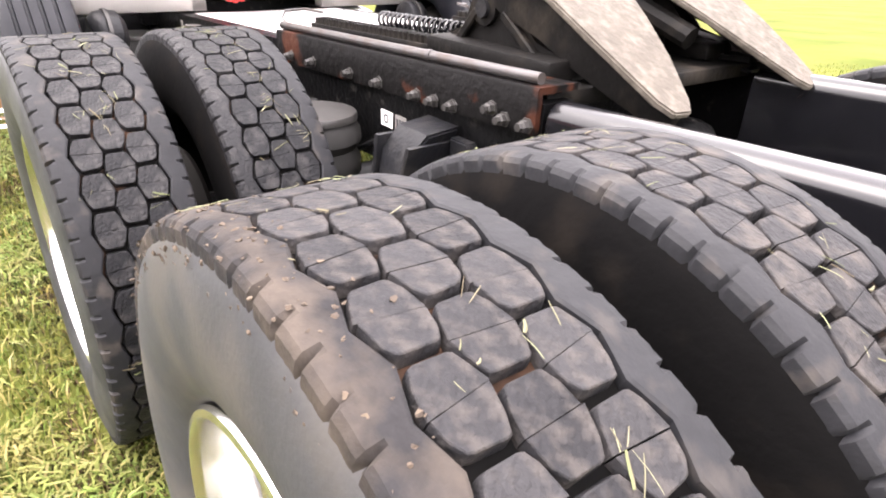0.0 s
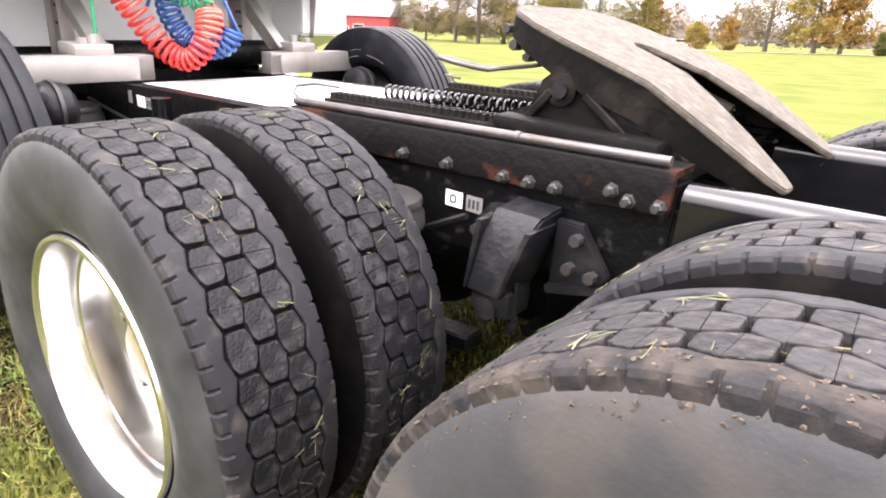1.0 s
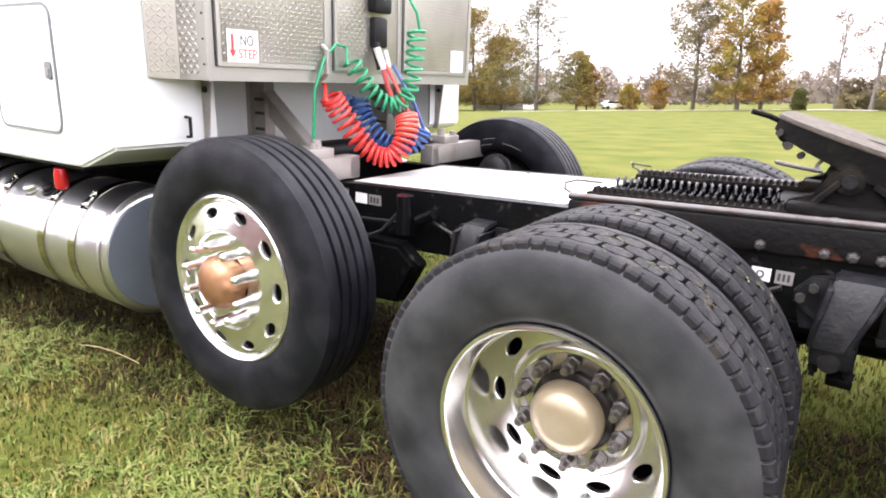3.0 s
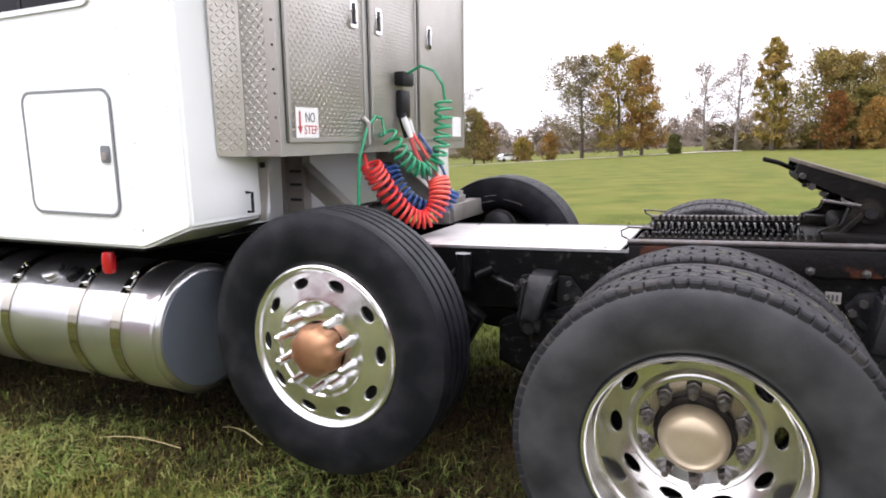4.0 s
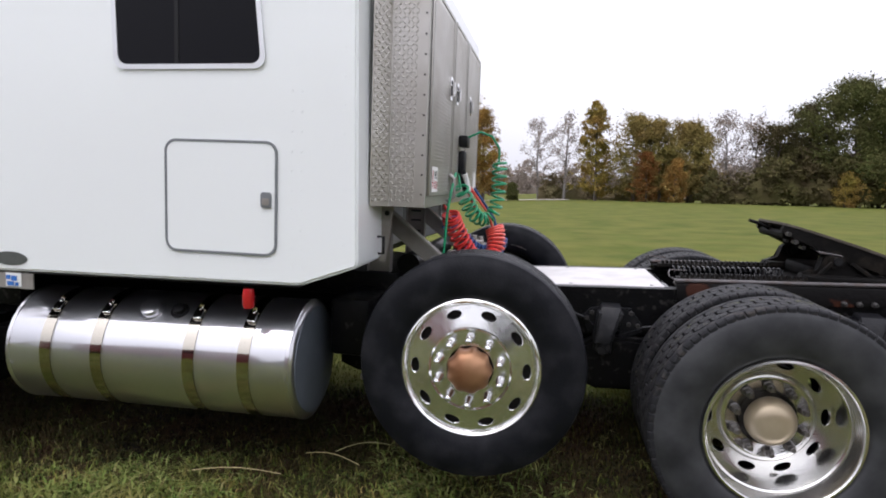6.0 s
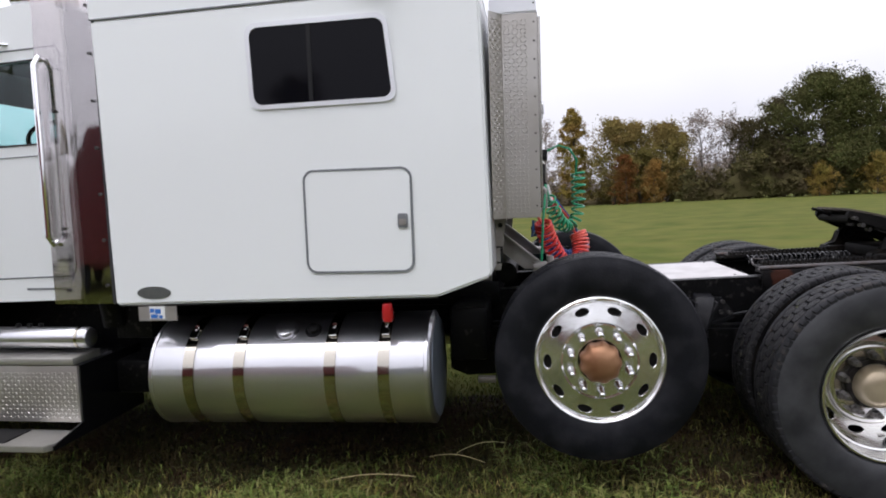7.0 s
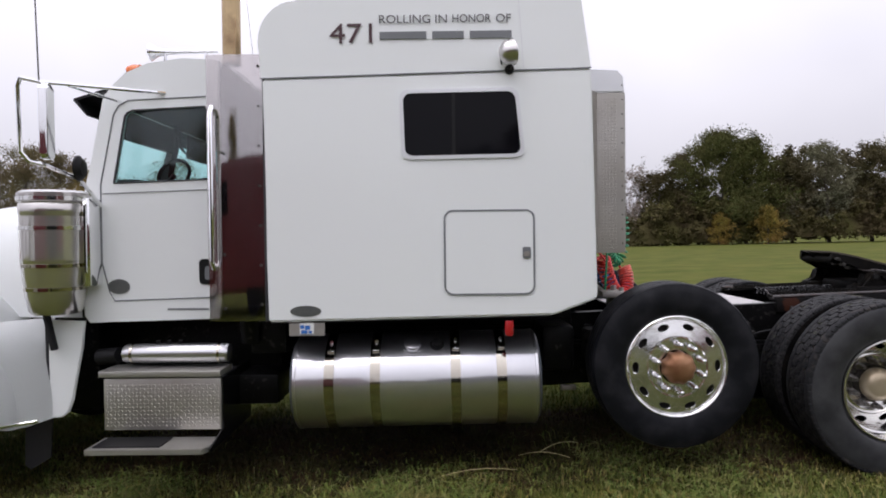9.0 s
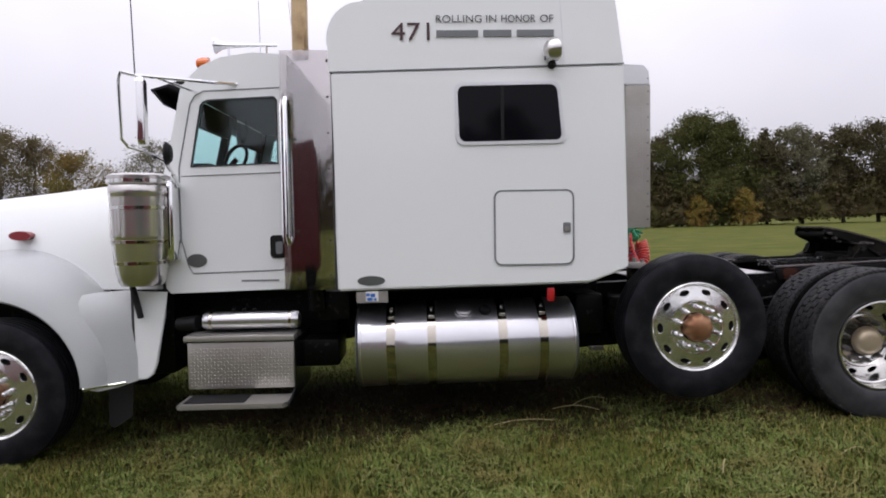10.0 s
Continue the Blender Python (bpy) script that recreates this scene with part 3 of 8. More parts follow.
def wheel(x, y, z, flip, kind, label, spin=0.0):
    base = dish_mesh if kind == "dual" else face_mesh
    ob = part("wheel", base, None, truck, label)
    ob.matrix_local = pose(x, y, z, 0, spin, 180 if flip else 0)
    if kind == "dual":
        part("brake_drum", drum_mesh, None, ob)
        part("hub", hub_mesh, None, ob)
        part("hub_cap", tan_cap, None, ob, "domed tan hub cap")
    else:
        part("brake_drum", drum_far, None, ob)
        part("hub_cap", copper_cap, None, ob, "domed copper-brown hub cap")
    for k in range(10):
        a = 2 * math.pi * (k + 0.5) / 10
        nut = part("lug_nut" if kind == "dual" else "lug_nut_cover", nut_short if kind == "dual" else nut_long, None, ob)
        nut.location = (0.1425 * math.cos(a), DEEP - 0.009 if kind == "dual" else -0.116, 0.1425 * math.sin(a))
    return ob


AXLE1, AXLE2, LIFT, STEER = 1.287, 2.595, 0.006, -4.79
AXLE_Z, AXLE2_Z, LIFT_Z, STEER_Z = 0.496, 0.518, 0.639, 0.277
OUT, INN = -1.102, -0.765
OUT2, INN2, GROWN = -1.072, -0.695, 1.055
FAR = 0.10
for ax, az, oy, iy in ((AXLE1, AXLE_Z, OUT, INN), (AXLE2, AXLE2_Z, OUT2, INN2)):
    drive_tyre(ax, oy, az, False, True, "worn block-tread drive tyre with mud and grass clippings")
    drive_tyre(ax, iy, az, False, False, "inner dual drive tyre with block tread")
    drive_tyre(ax, -oy - FAR, az, True, False, "block-tread drive tyre on the far side")
    drive_tyre(ax, -iy - FAR, az, True, False, "inner dual drive tyre with block tread")
    wheel(ax, oy, az, False, "dual", "deep-dish polished aluminium dual wheel", 32)
    wheel(ax, -oy - FAR, az, True, "dual", "deep-dish polished aluminium dual wheel", 5)
for sgn, flip in ((1, False), (-1, True)):
    t_ob = part("tyre", rib_mesh, None, truck, "black rib-tread tyre of the lifted axle")
    t_ob.matrix_local = pose(LIFT, -1.045 * sgn - (FAR if flip else 0), LIFT_Z + 0.004, 0, 0, 180 if flip else 0) @ Matrix.Diagonal((1.03, 1, 1.03, 1))
    wheel(LIFT, -1.045 * sgn - (FAR if flip else 0), LIFT_Z, flip, "single", "polished aluminium wheel with long chrome nut covers", -1)
    t_ob = part("tyre", steer_mesh, None, truck, "black rib-tread steer tyre")
    t_ob.matrix_local = pose(STEER, -1.06 * sgn, STEER_Z, 0, 0, 180 if flip else 0)
    wheel(STEER, -1.06 * sgn, STEER_Z, flip, "single", "polished aluminium steer wheel", 7)
    for rr, a0, a1 in ((0.355, 60, 85), (0.39, 75, 88), (0.365, 95, 118)):
        arcs = tube(B(), [(rr * math.cos(radians(a)), 0.138, rr * math.sin(radians(a))) for a in range(a0, a1, 4)], 0.0016, 4)
        part("chalk_mark", arcs, M["cabinet_trim"], truck, "pale crayon mark on the tyre side wall").matrix_local = pose(LIFT, -1.045 * sgn - (FAR if flip else 0), LIFT_Z, 0, 0, 180 if flip else 0)
    chamber = B()
    lathe(chamber, [(0.0, 0.02), (0.07, 0.025), (0.095, 0.05), (0.10, 0.075), (0.095, 0.09), (0.10, 0.105), (0.095, 0.135), (0.06, 0.16), (0.0, 0.165)], 20)
    cb = part("brake_chamber", chamber, M["casting"], truck)
    cb.matrix_local = pose(LIFT + 0.02, -0.86 * sgn, LIFT_Z + 0.20, 0, 0, 180 if flip else 0)
    part("clamp_band", lathe(B(), [(0.098, 0.084), (0.106, 0.084), (0.106, 0.098), (0.098, 0.098)], 20), M["bolt"], cb)
for ax, az, r in ((AXLE1, AXLE_Z, 0.075), (AXLE2, AXLE2_Z, 0.075), (LIFT, LIFT_Z, 0.06), (STEER, STEER_Z, 0.055)):
    bm = rod(B(), (ax, -0.95, az), (ax, 0.95, az), r, 16)
    if r > 0.07:
        bmesh.ops.create_uvsphere(bm, u_segments=20, v_segments=12, radius=0.22, matrix=Matrix.Translation((ax, 0, az)))
    part("axle", bm, M["frame"], truck)

# frame rails, cross members and their hardware
for sgn in (-1, 1):
    name = "frame_rail"
    bm = B()
    y0, y1 = (0.35 * sgn, 0.43 * sgn) if sgn > 0 else (-0.43, -0.35)
    web = 0.43 * sgn
    prism(bm, [(web, 0.64), (web, 0.90), (web - 0.085 * sgn, 0.90), (web - 0.085 * sgn, 0.892), (web - 0.009 * sgn, 0.888), (web - 0.009 * sgn, 0.652), (web - 0.085 * sgn, 0.648), (web - 0.085 * sgn, 0.64)], "yz", -3.4, 2.19)
    part(name, sloped(bm), M["frame"], truck, "greasy black steel frame rail")
    bm = B()
    prism(bm, rounded(min(web, web - 0.085 * sgn), max(web, web - 0.085 * sgn), 0.66, 0.904, 0.036, 6), "yz", 2.2, 3.9)
    part("frame_tail", sloped(bm), M["frame_clean"], truck, "smooth gloss black frame tail with rounded top")
for cx in (-2.6, -1.5, 0.5, 1.92, 3.3):
    bm = B()
    box(bm, cx - 0.06, cx + 0.06, -0.345, 0.345, 0.70, 0.86, 0.008)
    part("cross_member", sloped(bm), M["frame"], truck)

# fifth-wheel mounting angles with rust patches and bolts
for sgn in (-1, 1):
    bm = B()
    w = 0.432 * sgn
    prism(bm, [(w, 0.838), (w + 0.014 * sgn, 0.838), (w + 0.014 * sgn, 0.926), (w + 0.010 * sgn, 0.932), (w - 0.10 * sgn, 0.932), (w - 0.10 * sgn, 0.918), (w, 0.918)], "yz", 0.99, 2.185)
    ang = part("mounting_angle", sloped(bm), M["angle"], truck, "rust-chipped black mounting angle")
    bolt_bm = lathe(B(), [(0.017, 0.0), (0.017, -0.004), (0.0125, -0.005), (0.0125, -0.016), (0.009, -0.018), (0.009, -0.028), (0.0, -0.029)], 6)
    bolt_mesh = finish(bolt_bm, "bolt", M["bolt"], angle=30)
    for bx, bz in ((1.10, 0.862), (1.25, 0.862), (1.47, 0.860), (1.62, 0.857), (1.79, 0.853), (1.86, 0.852), (1.93, 0.852), (2.06, 0.872), (2.10, 0.856), (2.165, 0.856)):
        b_ob = part("bolt", bolt_mesh, None, ang)
        b_ob.matrix_local = pose(bx, w + 0.014 * sgn, bz + 0.037 * bx, 0, random.uniform(0, 60), 0 if sgn < 0 else 180)
    bm = rod(B(), (0.98, 0.416 * sgn, 0.944), (2.162, 0.416 * sgn, 0.944), 0.0125, 12)
    rod(bm, (1.790, 0.416 * sgn, 0.944), (1.806, 0.416 * sgn, 0.944), 0.0145, 12)
    part("slide_pipe", sloped(bm), M["pipe"], truck, "scuffed steel pipe along the frame top")
    bm = B()
    box(bm, 1.01, 1.72, 0.30 * sgn - 0.03, 0.30 * sgn + 0.03, 0.928, 0.950, 0.003)
    rail = part("slide_rail", sloped(bm), M["fifth_side"], truck)
    tooth = finish(prism(B(), [(-0.009, 0.0), (0.008, 0.0), (0.002, 0.019), (-0.006, 0.019)], "xz", -0.024, 0.024), "tooth", M["fifth_side"], smooth=False)
    for k in range(26):
        tx = 1.04 + 0.0255 * k
        tt = part("tooth", tooth, None, rail)
        tt.location = (tx, 0.30 * sgn, 0.950 + 0.037 * tx)
    bm = tube(B(), [(0.985, 0.405 * sgn, 0.95), (0.955, 0.405 * sgn, 0.965), (0.95, 0.39 * sgn, 0.985), (0.97, 0.33 * sgn, 0.99), (1.06, 0.31 * sgn, 0.985)], 0.0045, 8)
    part("stop_hook", sloped(bm), M["pipe"], truck)

coil = []
for k in range(22 * 10):
    a = 2 * math.pi * k / 10
    xx = 1.03 + 0.60 * k / 220
    coil.append((xx, -0.06 + 0.024 * math.cos(a), 0.952 + 0.037 * xx + 0.024 * math.sin(a)))
part("slide_air_line", tube(B(), coil, 0.0058, 6), M["frame_clean"], truck, "coiled air line lying between the slide rails")

# deck plate behind the sleeper
bm = B()
box(bm, -0.10, 0.945, -0.365, 0.365, 0.888, 0.902, 0.003)
deck = part("deck_plate", sloped(bm), M["deck"], truck, "pale scuffed aluminium deck plate")
bm = B()
box(bm, -0.10, 0.985, -0.425, -0.368, 0.872, 0.889, 0.003)
box(bm, -0.10, 0.985, 0.368, 0.425, 0.872, 0.889, 0.003)
box(bm, 0.955, 0.99, -0.425, 0.425, 0.85, 0.885, 0.003)
part("deck_edge", sloped(bm), M["frame_clean"], deck)
bm = B()
for rx in (0.05, 0.45, 0.88):
    for ry in (-0.33, 0.33):
        rod(bm, (rx, ry, 0.902), (rx, ry, 0.9045), 0.009, 10)
tagged(part("rivets", sloped(bm), M["bolt"], deck), kind="stuff")


HANDLE = [(1.72, -0.10, 1.165), (1.70, -0.27, 1.153), (1.705, -0.40, 1.153), (1.72, -0.485, 1.154), (1.705, -0.515, 1.158), (1.655, -0.535, 1.166), (1.612, -0.528, 1.171), (1.606, -0.505, 1.171), (1.645, -0.490, 1.164), (1.69, -0.47, 1.156), (1.70, -0.42, 1.153)]
# fifth wheel: tilted top plate with a V throat, on its bracket
def plate_point(s, y, up=0.0):
    """s metres back from the front edge of the plate, which bends down into the ramps at the rear."""
    keys = [(-0.3, 1.381), (0.0, 1.302), (0.35, 1.198), (0.46, 1.161), (0.61, 1.078), (0.78, 0.972), (0.9, 0.896)]
    for (s0, z0), (s1, z1) in zip(keys, keys[1:]):
        if s <= s1 or s1 == 0.9:
            slope = (z1 - z0) / (s1 - s0)
            return (1.574 + s - up * slope * 0.9, 0.075 + y, z0 + slope * (s - s0) + up * 0.93)


half_outline = [(0.0, 0.0), (0.0, 0.17), (0.012, 0.225), (0.055, 0.285), (0.13, 0.33), (0.23, 0.352), (0.345, 0.362), (0.46, 0.362), (0.57, 0.355), (0.67, 0.340), (0.745, 0.325), (0.776, 0.305), (0.780, 0.255),
                (0.755, 0.228), (0.65, 0.165), (0.54, 0.112), (0.45, 0.074), (0.39, 0.056), (0.335, 0.048), (0.285, 0.040), (0.265, 0.0)]
bm = B()
for sgn in (1, -1):
    n = len(half_outline)
    top = [bm.verts.new(plate_point(s, y * sgn)) for s, y in half_outline]
    low = [bm.verts.new(plate_point(s, y * sgn, -0.016)) for s, y in half_outline]
    for lst in (top, low):
        outer, inner = lst[1:13], lst[13:20]
        bm.faces.new((lst[0], lst[1], lst[19], lst[20]))
        strip_o = [lst[i] for i in (1, 2, 3, 4, 5, 6, 7, 8, 9, 10, 11, 12)]
        strip_i = [lst[i] for i in (19, 19, 18, 18, 17, 17, 16, 15, 15, 14, 14, 13)]
        for i in range(11):
            f = [strip_o[i], strip_o[i + 1], strip_i[i + 1], strip_i[i]]
            f = [v for k, v in enumerate(f) if v not in f[:k]]
            if len(f) > 2:
                bm.faces.new(f)
    for i in range(n - 1):
        bm.faces.new((top[i], top[i + 1], low[i + 1], low[i]))
bmesh.ops.remove_doubles(bm, verts=bm.verts, dist=0.0004)
bmesh.ops.recalc_face_normals(bm, faces=bm.faces)
sharp = [e for e in bm.edges if len(e.link_faces) == 2 and e.calc_face_angle() > 0.9]
bmesh.ops.bevel(bm, geom=sharp, offset=0.004, segments=2, affect="EDGES", clamp_overlap=True)
fifth = part("fifth_wheel", bm, M["fifth"], truck, "tilted fifth wheel plate coated with dry brown grease", angle=25)
for sgn in (1, -1):
    bm = B()
    web = [plate_point(s, (y - 0.004) * sgn, -0.0145) for s, y in half_outline[2:12]]
    low = [plate_point(s, (y - 0.012) * sgn, -0.018 - d) for (s, y), d in zip(half_outline[2:12], (0.035, 0.05, 0.062, 0.075, 0.085, 0.080, 0.066, 0.050, 0.036, 0.026))]
    a = [bm.verts.new(p) for p in web]
    b = [bm.verts.new(p) for p in low]
    for i in range(len(a) - 1):
        bm.faces.new((a[i], a[i + 1], b[i + 1], b[i]))
    thin = [bm.verts.new(Vector(p) - Vector((0, 0.03 * sgn, 0))) for p in web]
    thin2 = [bm.verts.new(Vector(p) - Vector((0, 0.025 * sgn, 0))) for p in low]
    for i in range(len(a) - 1):
        bm.faces.new((thin[i], thin2[i], thin2[i + 1], thin[i + 1]))
        bm.faces.new((b[i], b[i + 1], thin2[i + 1], thin2[i]))
    bm.faces.new((a[0], b[0], thin2[0], thin[0]))
    bm.faces.new((a[-1], thin[-1], thin2[-1], b[-1]))
    part("plate_skirt", bm, M["fifth_side"], fifth, "grimy cast rib under the plate")
# lock works under the front of the plate
bm = B()
rod(bm, plate_point(0.05, -0.20, -0.06), plate_point(0.05, 0.20, -0.06), 0.026, 10)
rod(bm, plate_point(0.10, -0.05, -0.06), plate_point(0.55, -0.10, -0.06), 0.035, 10)
rod(bm, plate_point(0.10, 0.08, -0.06), plate_point(0.55, 0.11, -0.06), 0.03, 10)
for s0, y0, s1, y1, drop in ((0.03, -0.22, 0.16, -0.20, -0.075), (0.04, -0.12, 0.20, -0.10, -0.09), (0.03, 0.06, 0.18, 0.08, -0.085), (0.05, 0.20, 0.2, 0.19, -0.075)):
    beam(bm, plate_point(s0, y0, -0.03), plate_point(s1, y1, drop), 0.03, 0.022, 0.004)
part("lock_housing", bm, M["fifth_side"], fifth, "grimy lock housing under the plate")
for s0, y0, drop, r in ((0.035, -0.235, -0.055, 0.012), (0.075, -0.245, -0.085, 0.014), (0.12, -0.24, -0.10, 0.012), (0.06, -0.16, -0.09, 0.010)):
    part("lock_bolt", rod(B(), plate_point(s0, y0, drop), plate_point(s0, y0 - 0.045, drop), r, 6), M["bolt"], fifth)
bm = tube(B(), [(x + 0.022, y, z + 0.006) for x, y, z in HANDLE], 0.0055, 8)
part("release_handle", bm, M["pipe"], fifth, "steel pull handle with a long loop end")
bm = tube(B(), [plate_point(0.06, 0.06, -0.05), plate_point(-0.04, 0.02, -0.035), plate_point(-0.10, -0.005, -0.035)], 0.010, 8)
part("secondary_lock", bm, M["fifth_side"], fifth)
RISE = 0.008
for sgn in (-1, 1):
    y = 0.075 + 0.30 * sgn
    bm = B()
    prism(bm, [(x, z + RISE) for x, z in [(1.64, 0.985), (2.10, 0.985), (2.08, 1.03), (1.98, 1.045), (1.92, 1.10), (1.89, 1.15), (1.80, 1.16), (1.75, 1.12), (1.73, 1.05), (1.66, 1.03)]], "xz", y - 0.035, y + 0.035, 0.006)
    br = part("fifth_wheel_bracket", bm, M["fifth_side"], fifth)
    part("pivot_pin", rod(B(), (1.815, y - 0.058, 1.105 + RISE), (1.815, y + 0.058, 1.105 + RISE), 0.021, 14), M["casting"], fifth, "greasy pivot pin")
    for x0, x1 in ((1.70, 1.79), (2.04, 1.88)):
        part("bracket_rib", beam(B(), (x0, y + 0.047 * sgn, 0.99 + RISE), (x1, y + 0.042 * sgn, 1.10 + RISE), 0.020, 0.022, 0.004), M["fifth_side"], br)
    part("pivot_boss", rod(B(), (1.815, y - 0.047, 1.105 + RISE), (1.815, y + 0.047, 1.105 + RISE), 0.040, 18), M["fifth_side"], br)
part("slider_base", box(B(), 1.60, 2.16, -0.39, 0.40, 0.948 + RISE, 0.984 + RISE, 0.006), M["fifth_side"], fifth)
part("slider_foot", box(B(), 1.66, 2.10, -0.33, -0.20, 0.985 + RISE, 1.03 + RISE, 0.01), M["fifth_side"], fifth)
part("slider_foot", box(B(), 1.66, 2.10, 0.27, 0.36, 0.985 + RISE, 1.03 + RISE, 0.01), M["fifth_side"], fifth)
part("slider_lock", box(B(), 1.74, 1.98, -0.16, 0.26, 0.985 + RISE, 1.06 + RISE, 0.02), M["fifth_side"], fifth)


# suspension hangers, air springs, shocks
def hanger(x, z, tall, sgn, scale=1.0):
    y = 0.445 * sgn
    d = sgn
    bm = B()
    w = 0.062 * scale
    # ribbed front tower
    prism(bm, [(y, z), (y + 0.085 * d, z - 0.01), (y + 0.125 * d, z - 0.06), (y + 0.135 * d, z - tall), (y, z - tall * 0.95)], "yz", x - w, x + w, 0.006)
    box(bm, x - w - 0.012, x - w + 0.004, min(y, y + 0.14 * d), max(y, y + 0.14 * d), z - tall, z - 0.03, 0.003)
    box(bm, x + w - 0.004, x + w + 0.012, min(y, y + 0.14 * d), max(y, y + 0.14 * d), z - tall, z - 0.03, 0.003)
    for v in bm.verts:
        f = max(0.0, (z - v.co.z) / tall)
        v.co.x = x - 0.05 * f * scale + (v.co.x - x) * (1.0 - 0.30 * f)
    ob = part("suspension_hanger", bm, M["casting"], truck, "black cast iron suspension hanger")
    bm = B()
    prism(bm, [(x + w, z - 0.02), (x + w + 0.06 * scale, z - 0.02), (x + w + 0.135 * scale, z - 0.12 * scale), (x + w + 0.12 * scale, z - 0.17 * scale), (x + w, z - tall * 0.92)], "xz", y, y + 0.03 * d, 0.004)
    beam(bm, (x + w, y + 0.03 * d, z - tall * 0.9), (x + w + 0.13 * scale, y + 0.03 * d, z - 0.15 * scale), 0.03, 0.02)
    part("side_wing", bm, M["casting"], ob)
    bm = B()
    prism(bm, [(x - w, z - 0.02), (x - w - 0.06 * scale, z - 0.03), (x - w - 0.10 * scale, z - 0.08 * scale), (x - w - 0.07 * scale, z - 0.19 * scale), (x - w, z - tall * 0.92)], "xz", y, y + 0.03 * d, 0.004)
    beam(bm, (x - w, y + 0.03 * d, z - tall * 0.85), (x - w - 0.09 * scale, y + 0.03 * d, z - 0.10 * scale), 0.03, 0.018)
    part("side_wing", bm, M["casting"], ob)
    bm = B()
    for bx, bz in ((x + w + 0.06 * scale, z - 0.05 * scale), (x + w + 0.05 * scale, z - 0.12 * scale), (x + w + 0.105 * scale, z - 0.125 * scale), (x - w - 0.05 * scale, z - 0.06 * scale), (x - w - 0.08 * scale, z - 0.095 * scale)):
        rod(bm, (bx, y + 0.03 * d, bz), (bx, y + 0.055 * d, bz), 0.014 * scale, 6)
    tagged(part("bolts", bm, M["bolt"], ob), kind="stuff")
    bm = B()
    box(bm, x - w - 0.03, x + w - 0.045, min(y + 0.02 * d, y + 0.12 * d), max(y + 0.02 * d, y + 0.12 * d), z - tall - 0.06, z - tall + 0.01, 0.012)
    rod(bm, (x - 0.04, y - 0.02 * d, z - tall - 0.04), (x - 0.04, y + 0.13 * d, z - tall - 0.04), 0.028 * scale, 14)
    for k in (-1, 1):
        rod(bm, (x - 0.03 + 0.045 * k, y + 0.09 * d, z - tall - 0.10), (x - 0.03 + 0.045 * k, y + 0.09 * d, z - tall + 0.03), 0.008, 6)
        rod(bm, (x - 0.03 + 0.045 * k, y + 0.09 * d, z - tall - 0.085), (x - 0.03 + 0.045 * k, y + 0.09 * d, z - tall - 0.065), 0.015, 6)
    part("spring_seat", bm, M["casting"], ob)
    return ob


for sgn in (-1, 1):
    hanger(1.895, 0.882, 0.205, sgn)
    hanger(0.66, 0.845, 0.19, sgn, 0.85)
    for sx, sz in ((1.50, 0.82), (2.95, 0.88), (-0.32, 0.78)):
        bm = rod(B(), (0, 0, 0), (0, 0, 0.02), 0.11, 24)
        pts = [(0.105, 0.0), (0.125, -0.03), (0.128, -0.06), (0.112, -0.085), (0.125, -0.11), (0.126, -0.15), (0.10, -0.19), (0.09, -0.28), (0.0, -0.28)]
        bl = B()
        lathe(bl, pts, 28)
        ob = part("air_spring", bl, M["bellows"], truck, "dusty rubber air spring")
        ob.matrix_local = pose(sx, 0.58 * sgn, sz, 90, 0, 0)
        bm.free()
        pl = part("spring_cap", lathe(B(), [(0.0, 0.012), (0.115, 0.012), (0.118, 0.006), (0.118, -0.006), (0.0, -0.006)], 28), M["bolt"], ob)
    for sx in (AXLE1, AXLE2):
        bm = beam(B(), (sx - 0.45, 0.50 * sgn, 0.42), (sx + 0.50, 0.50 * sgn, 0.49), 0.07, 0.045, 0.006)
        part("spring_beam", bm, M["frame"], truck)
    bm = rod(B(), (1.02, 0.52 * sgn, 0.45), (1.06, 0.50 * sgn, 0.80), 0.028, 12)
    rod(bm, (1.06, 0.50 * sgn, 0.66), (1.065, 0.495 * sgn, 0.86), 0.036, 12)
    part("shock_absorber", bm, M["frame_clean"], truck)

# brake chambers, torque rods, drive shafts and air tanks between the rails
# added unseen to cut the light reaching the ground between the axles
for ax, az in ((AXLE1, AXLE_Z), (AXLE2, AXLE2_Z)):
    for sgn in (-1, 1):
        can = lathe(B(), [(0.0, -0.10), (0.06, -0.10), (0.085, -0.08), (0.088, -0.01), (0.096, -0.008), (0.096, 0.008), (0.088, 0.01), (0.085, 0.07), (0.05, 0.10), (0.0, 0.10)], 20)
        ob = part("brake_chamber", can, M["frame"], truck, "black spring brake chamber")
        ob.matrix_local = pose(ax - 0.24, 0.50 * sgn, az + 0.10, 0, 0, 90)
    part("torque_rod", rod(B(), (ax - 0.05, 0.05, az + 0.24), (ax - 0.52, 0.30, az + 0.20), 0.026, 10), M["frame"], truck)
for x0, z0, x1, z1 in ((-2.1, 0.70, 1.02, 0.53), (1.52, 0.52, 2.34, 0.54)):
    bm = rod(B(), (x0, 0, z0), (x1, 0, z1), 0.05, 16)
    rod(bm, (x1 - 0.10, 0, z1), (x1 + 0.02, 0, z1), 0.075, 16)
    rod(bm, (x0 - 0.02, 0, z0), (x0 + 0.10, 0, z0), 0.075, 16)
    part("drive_shaft", bm, M["frame"], truck)
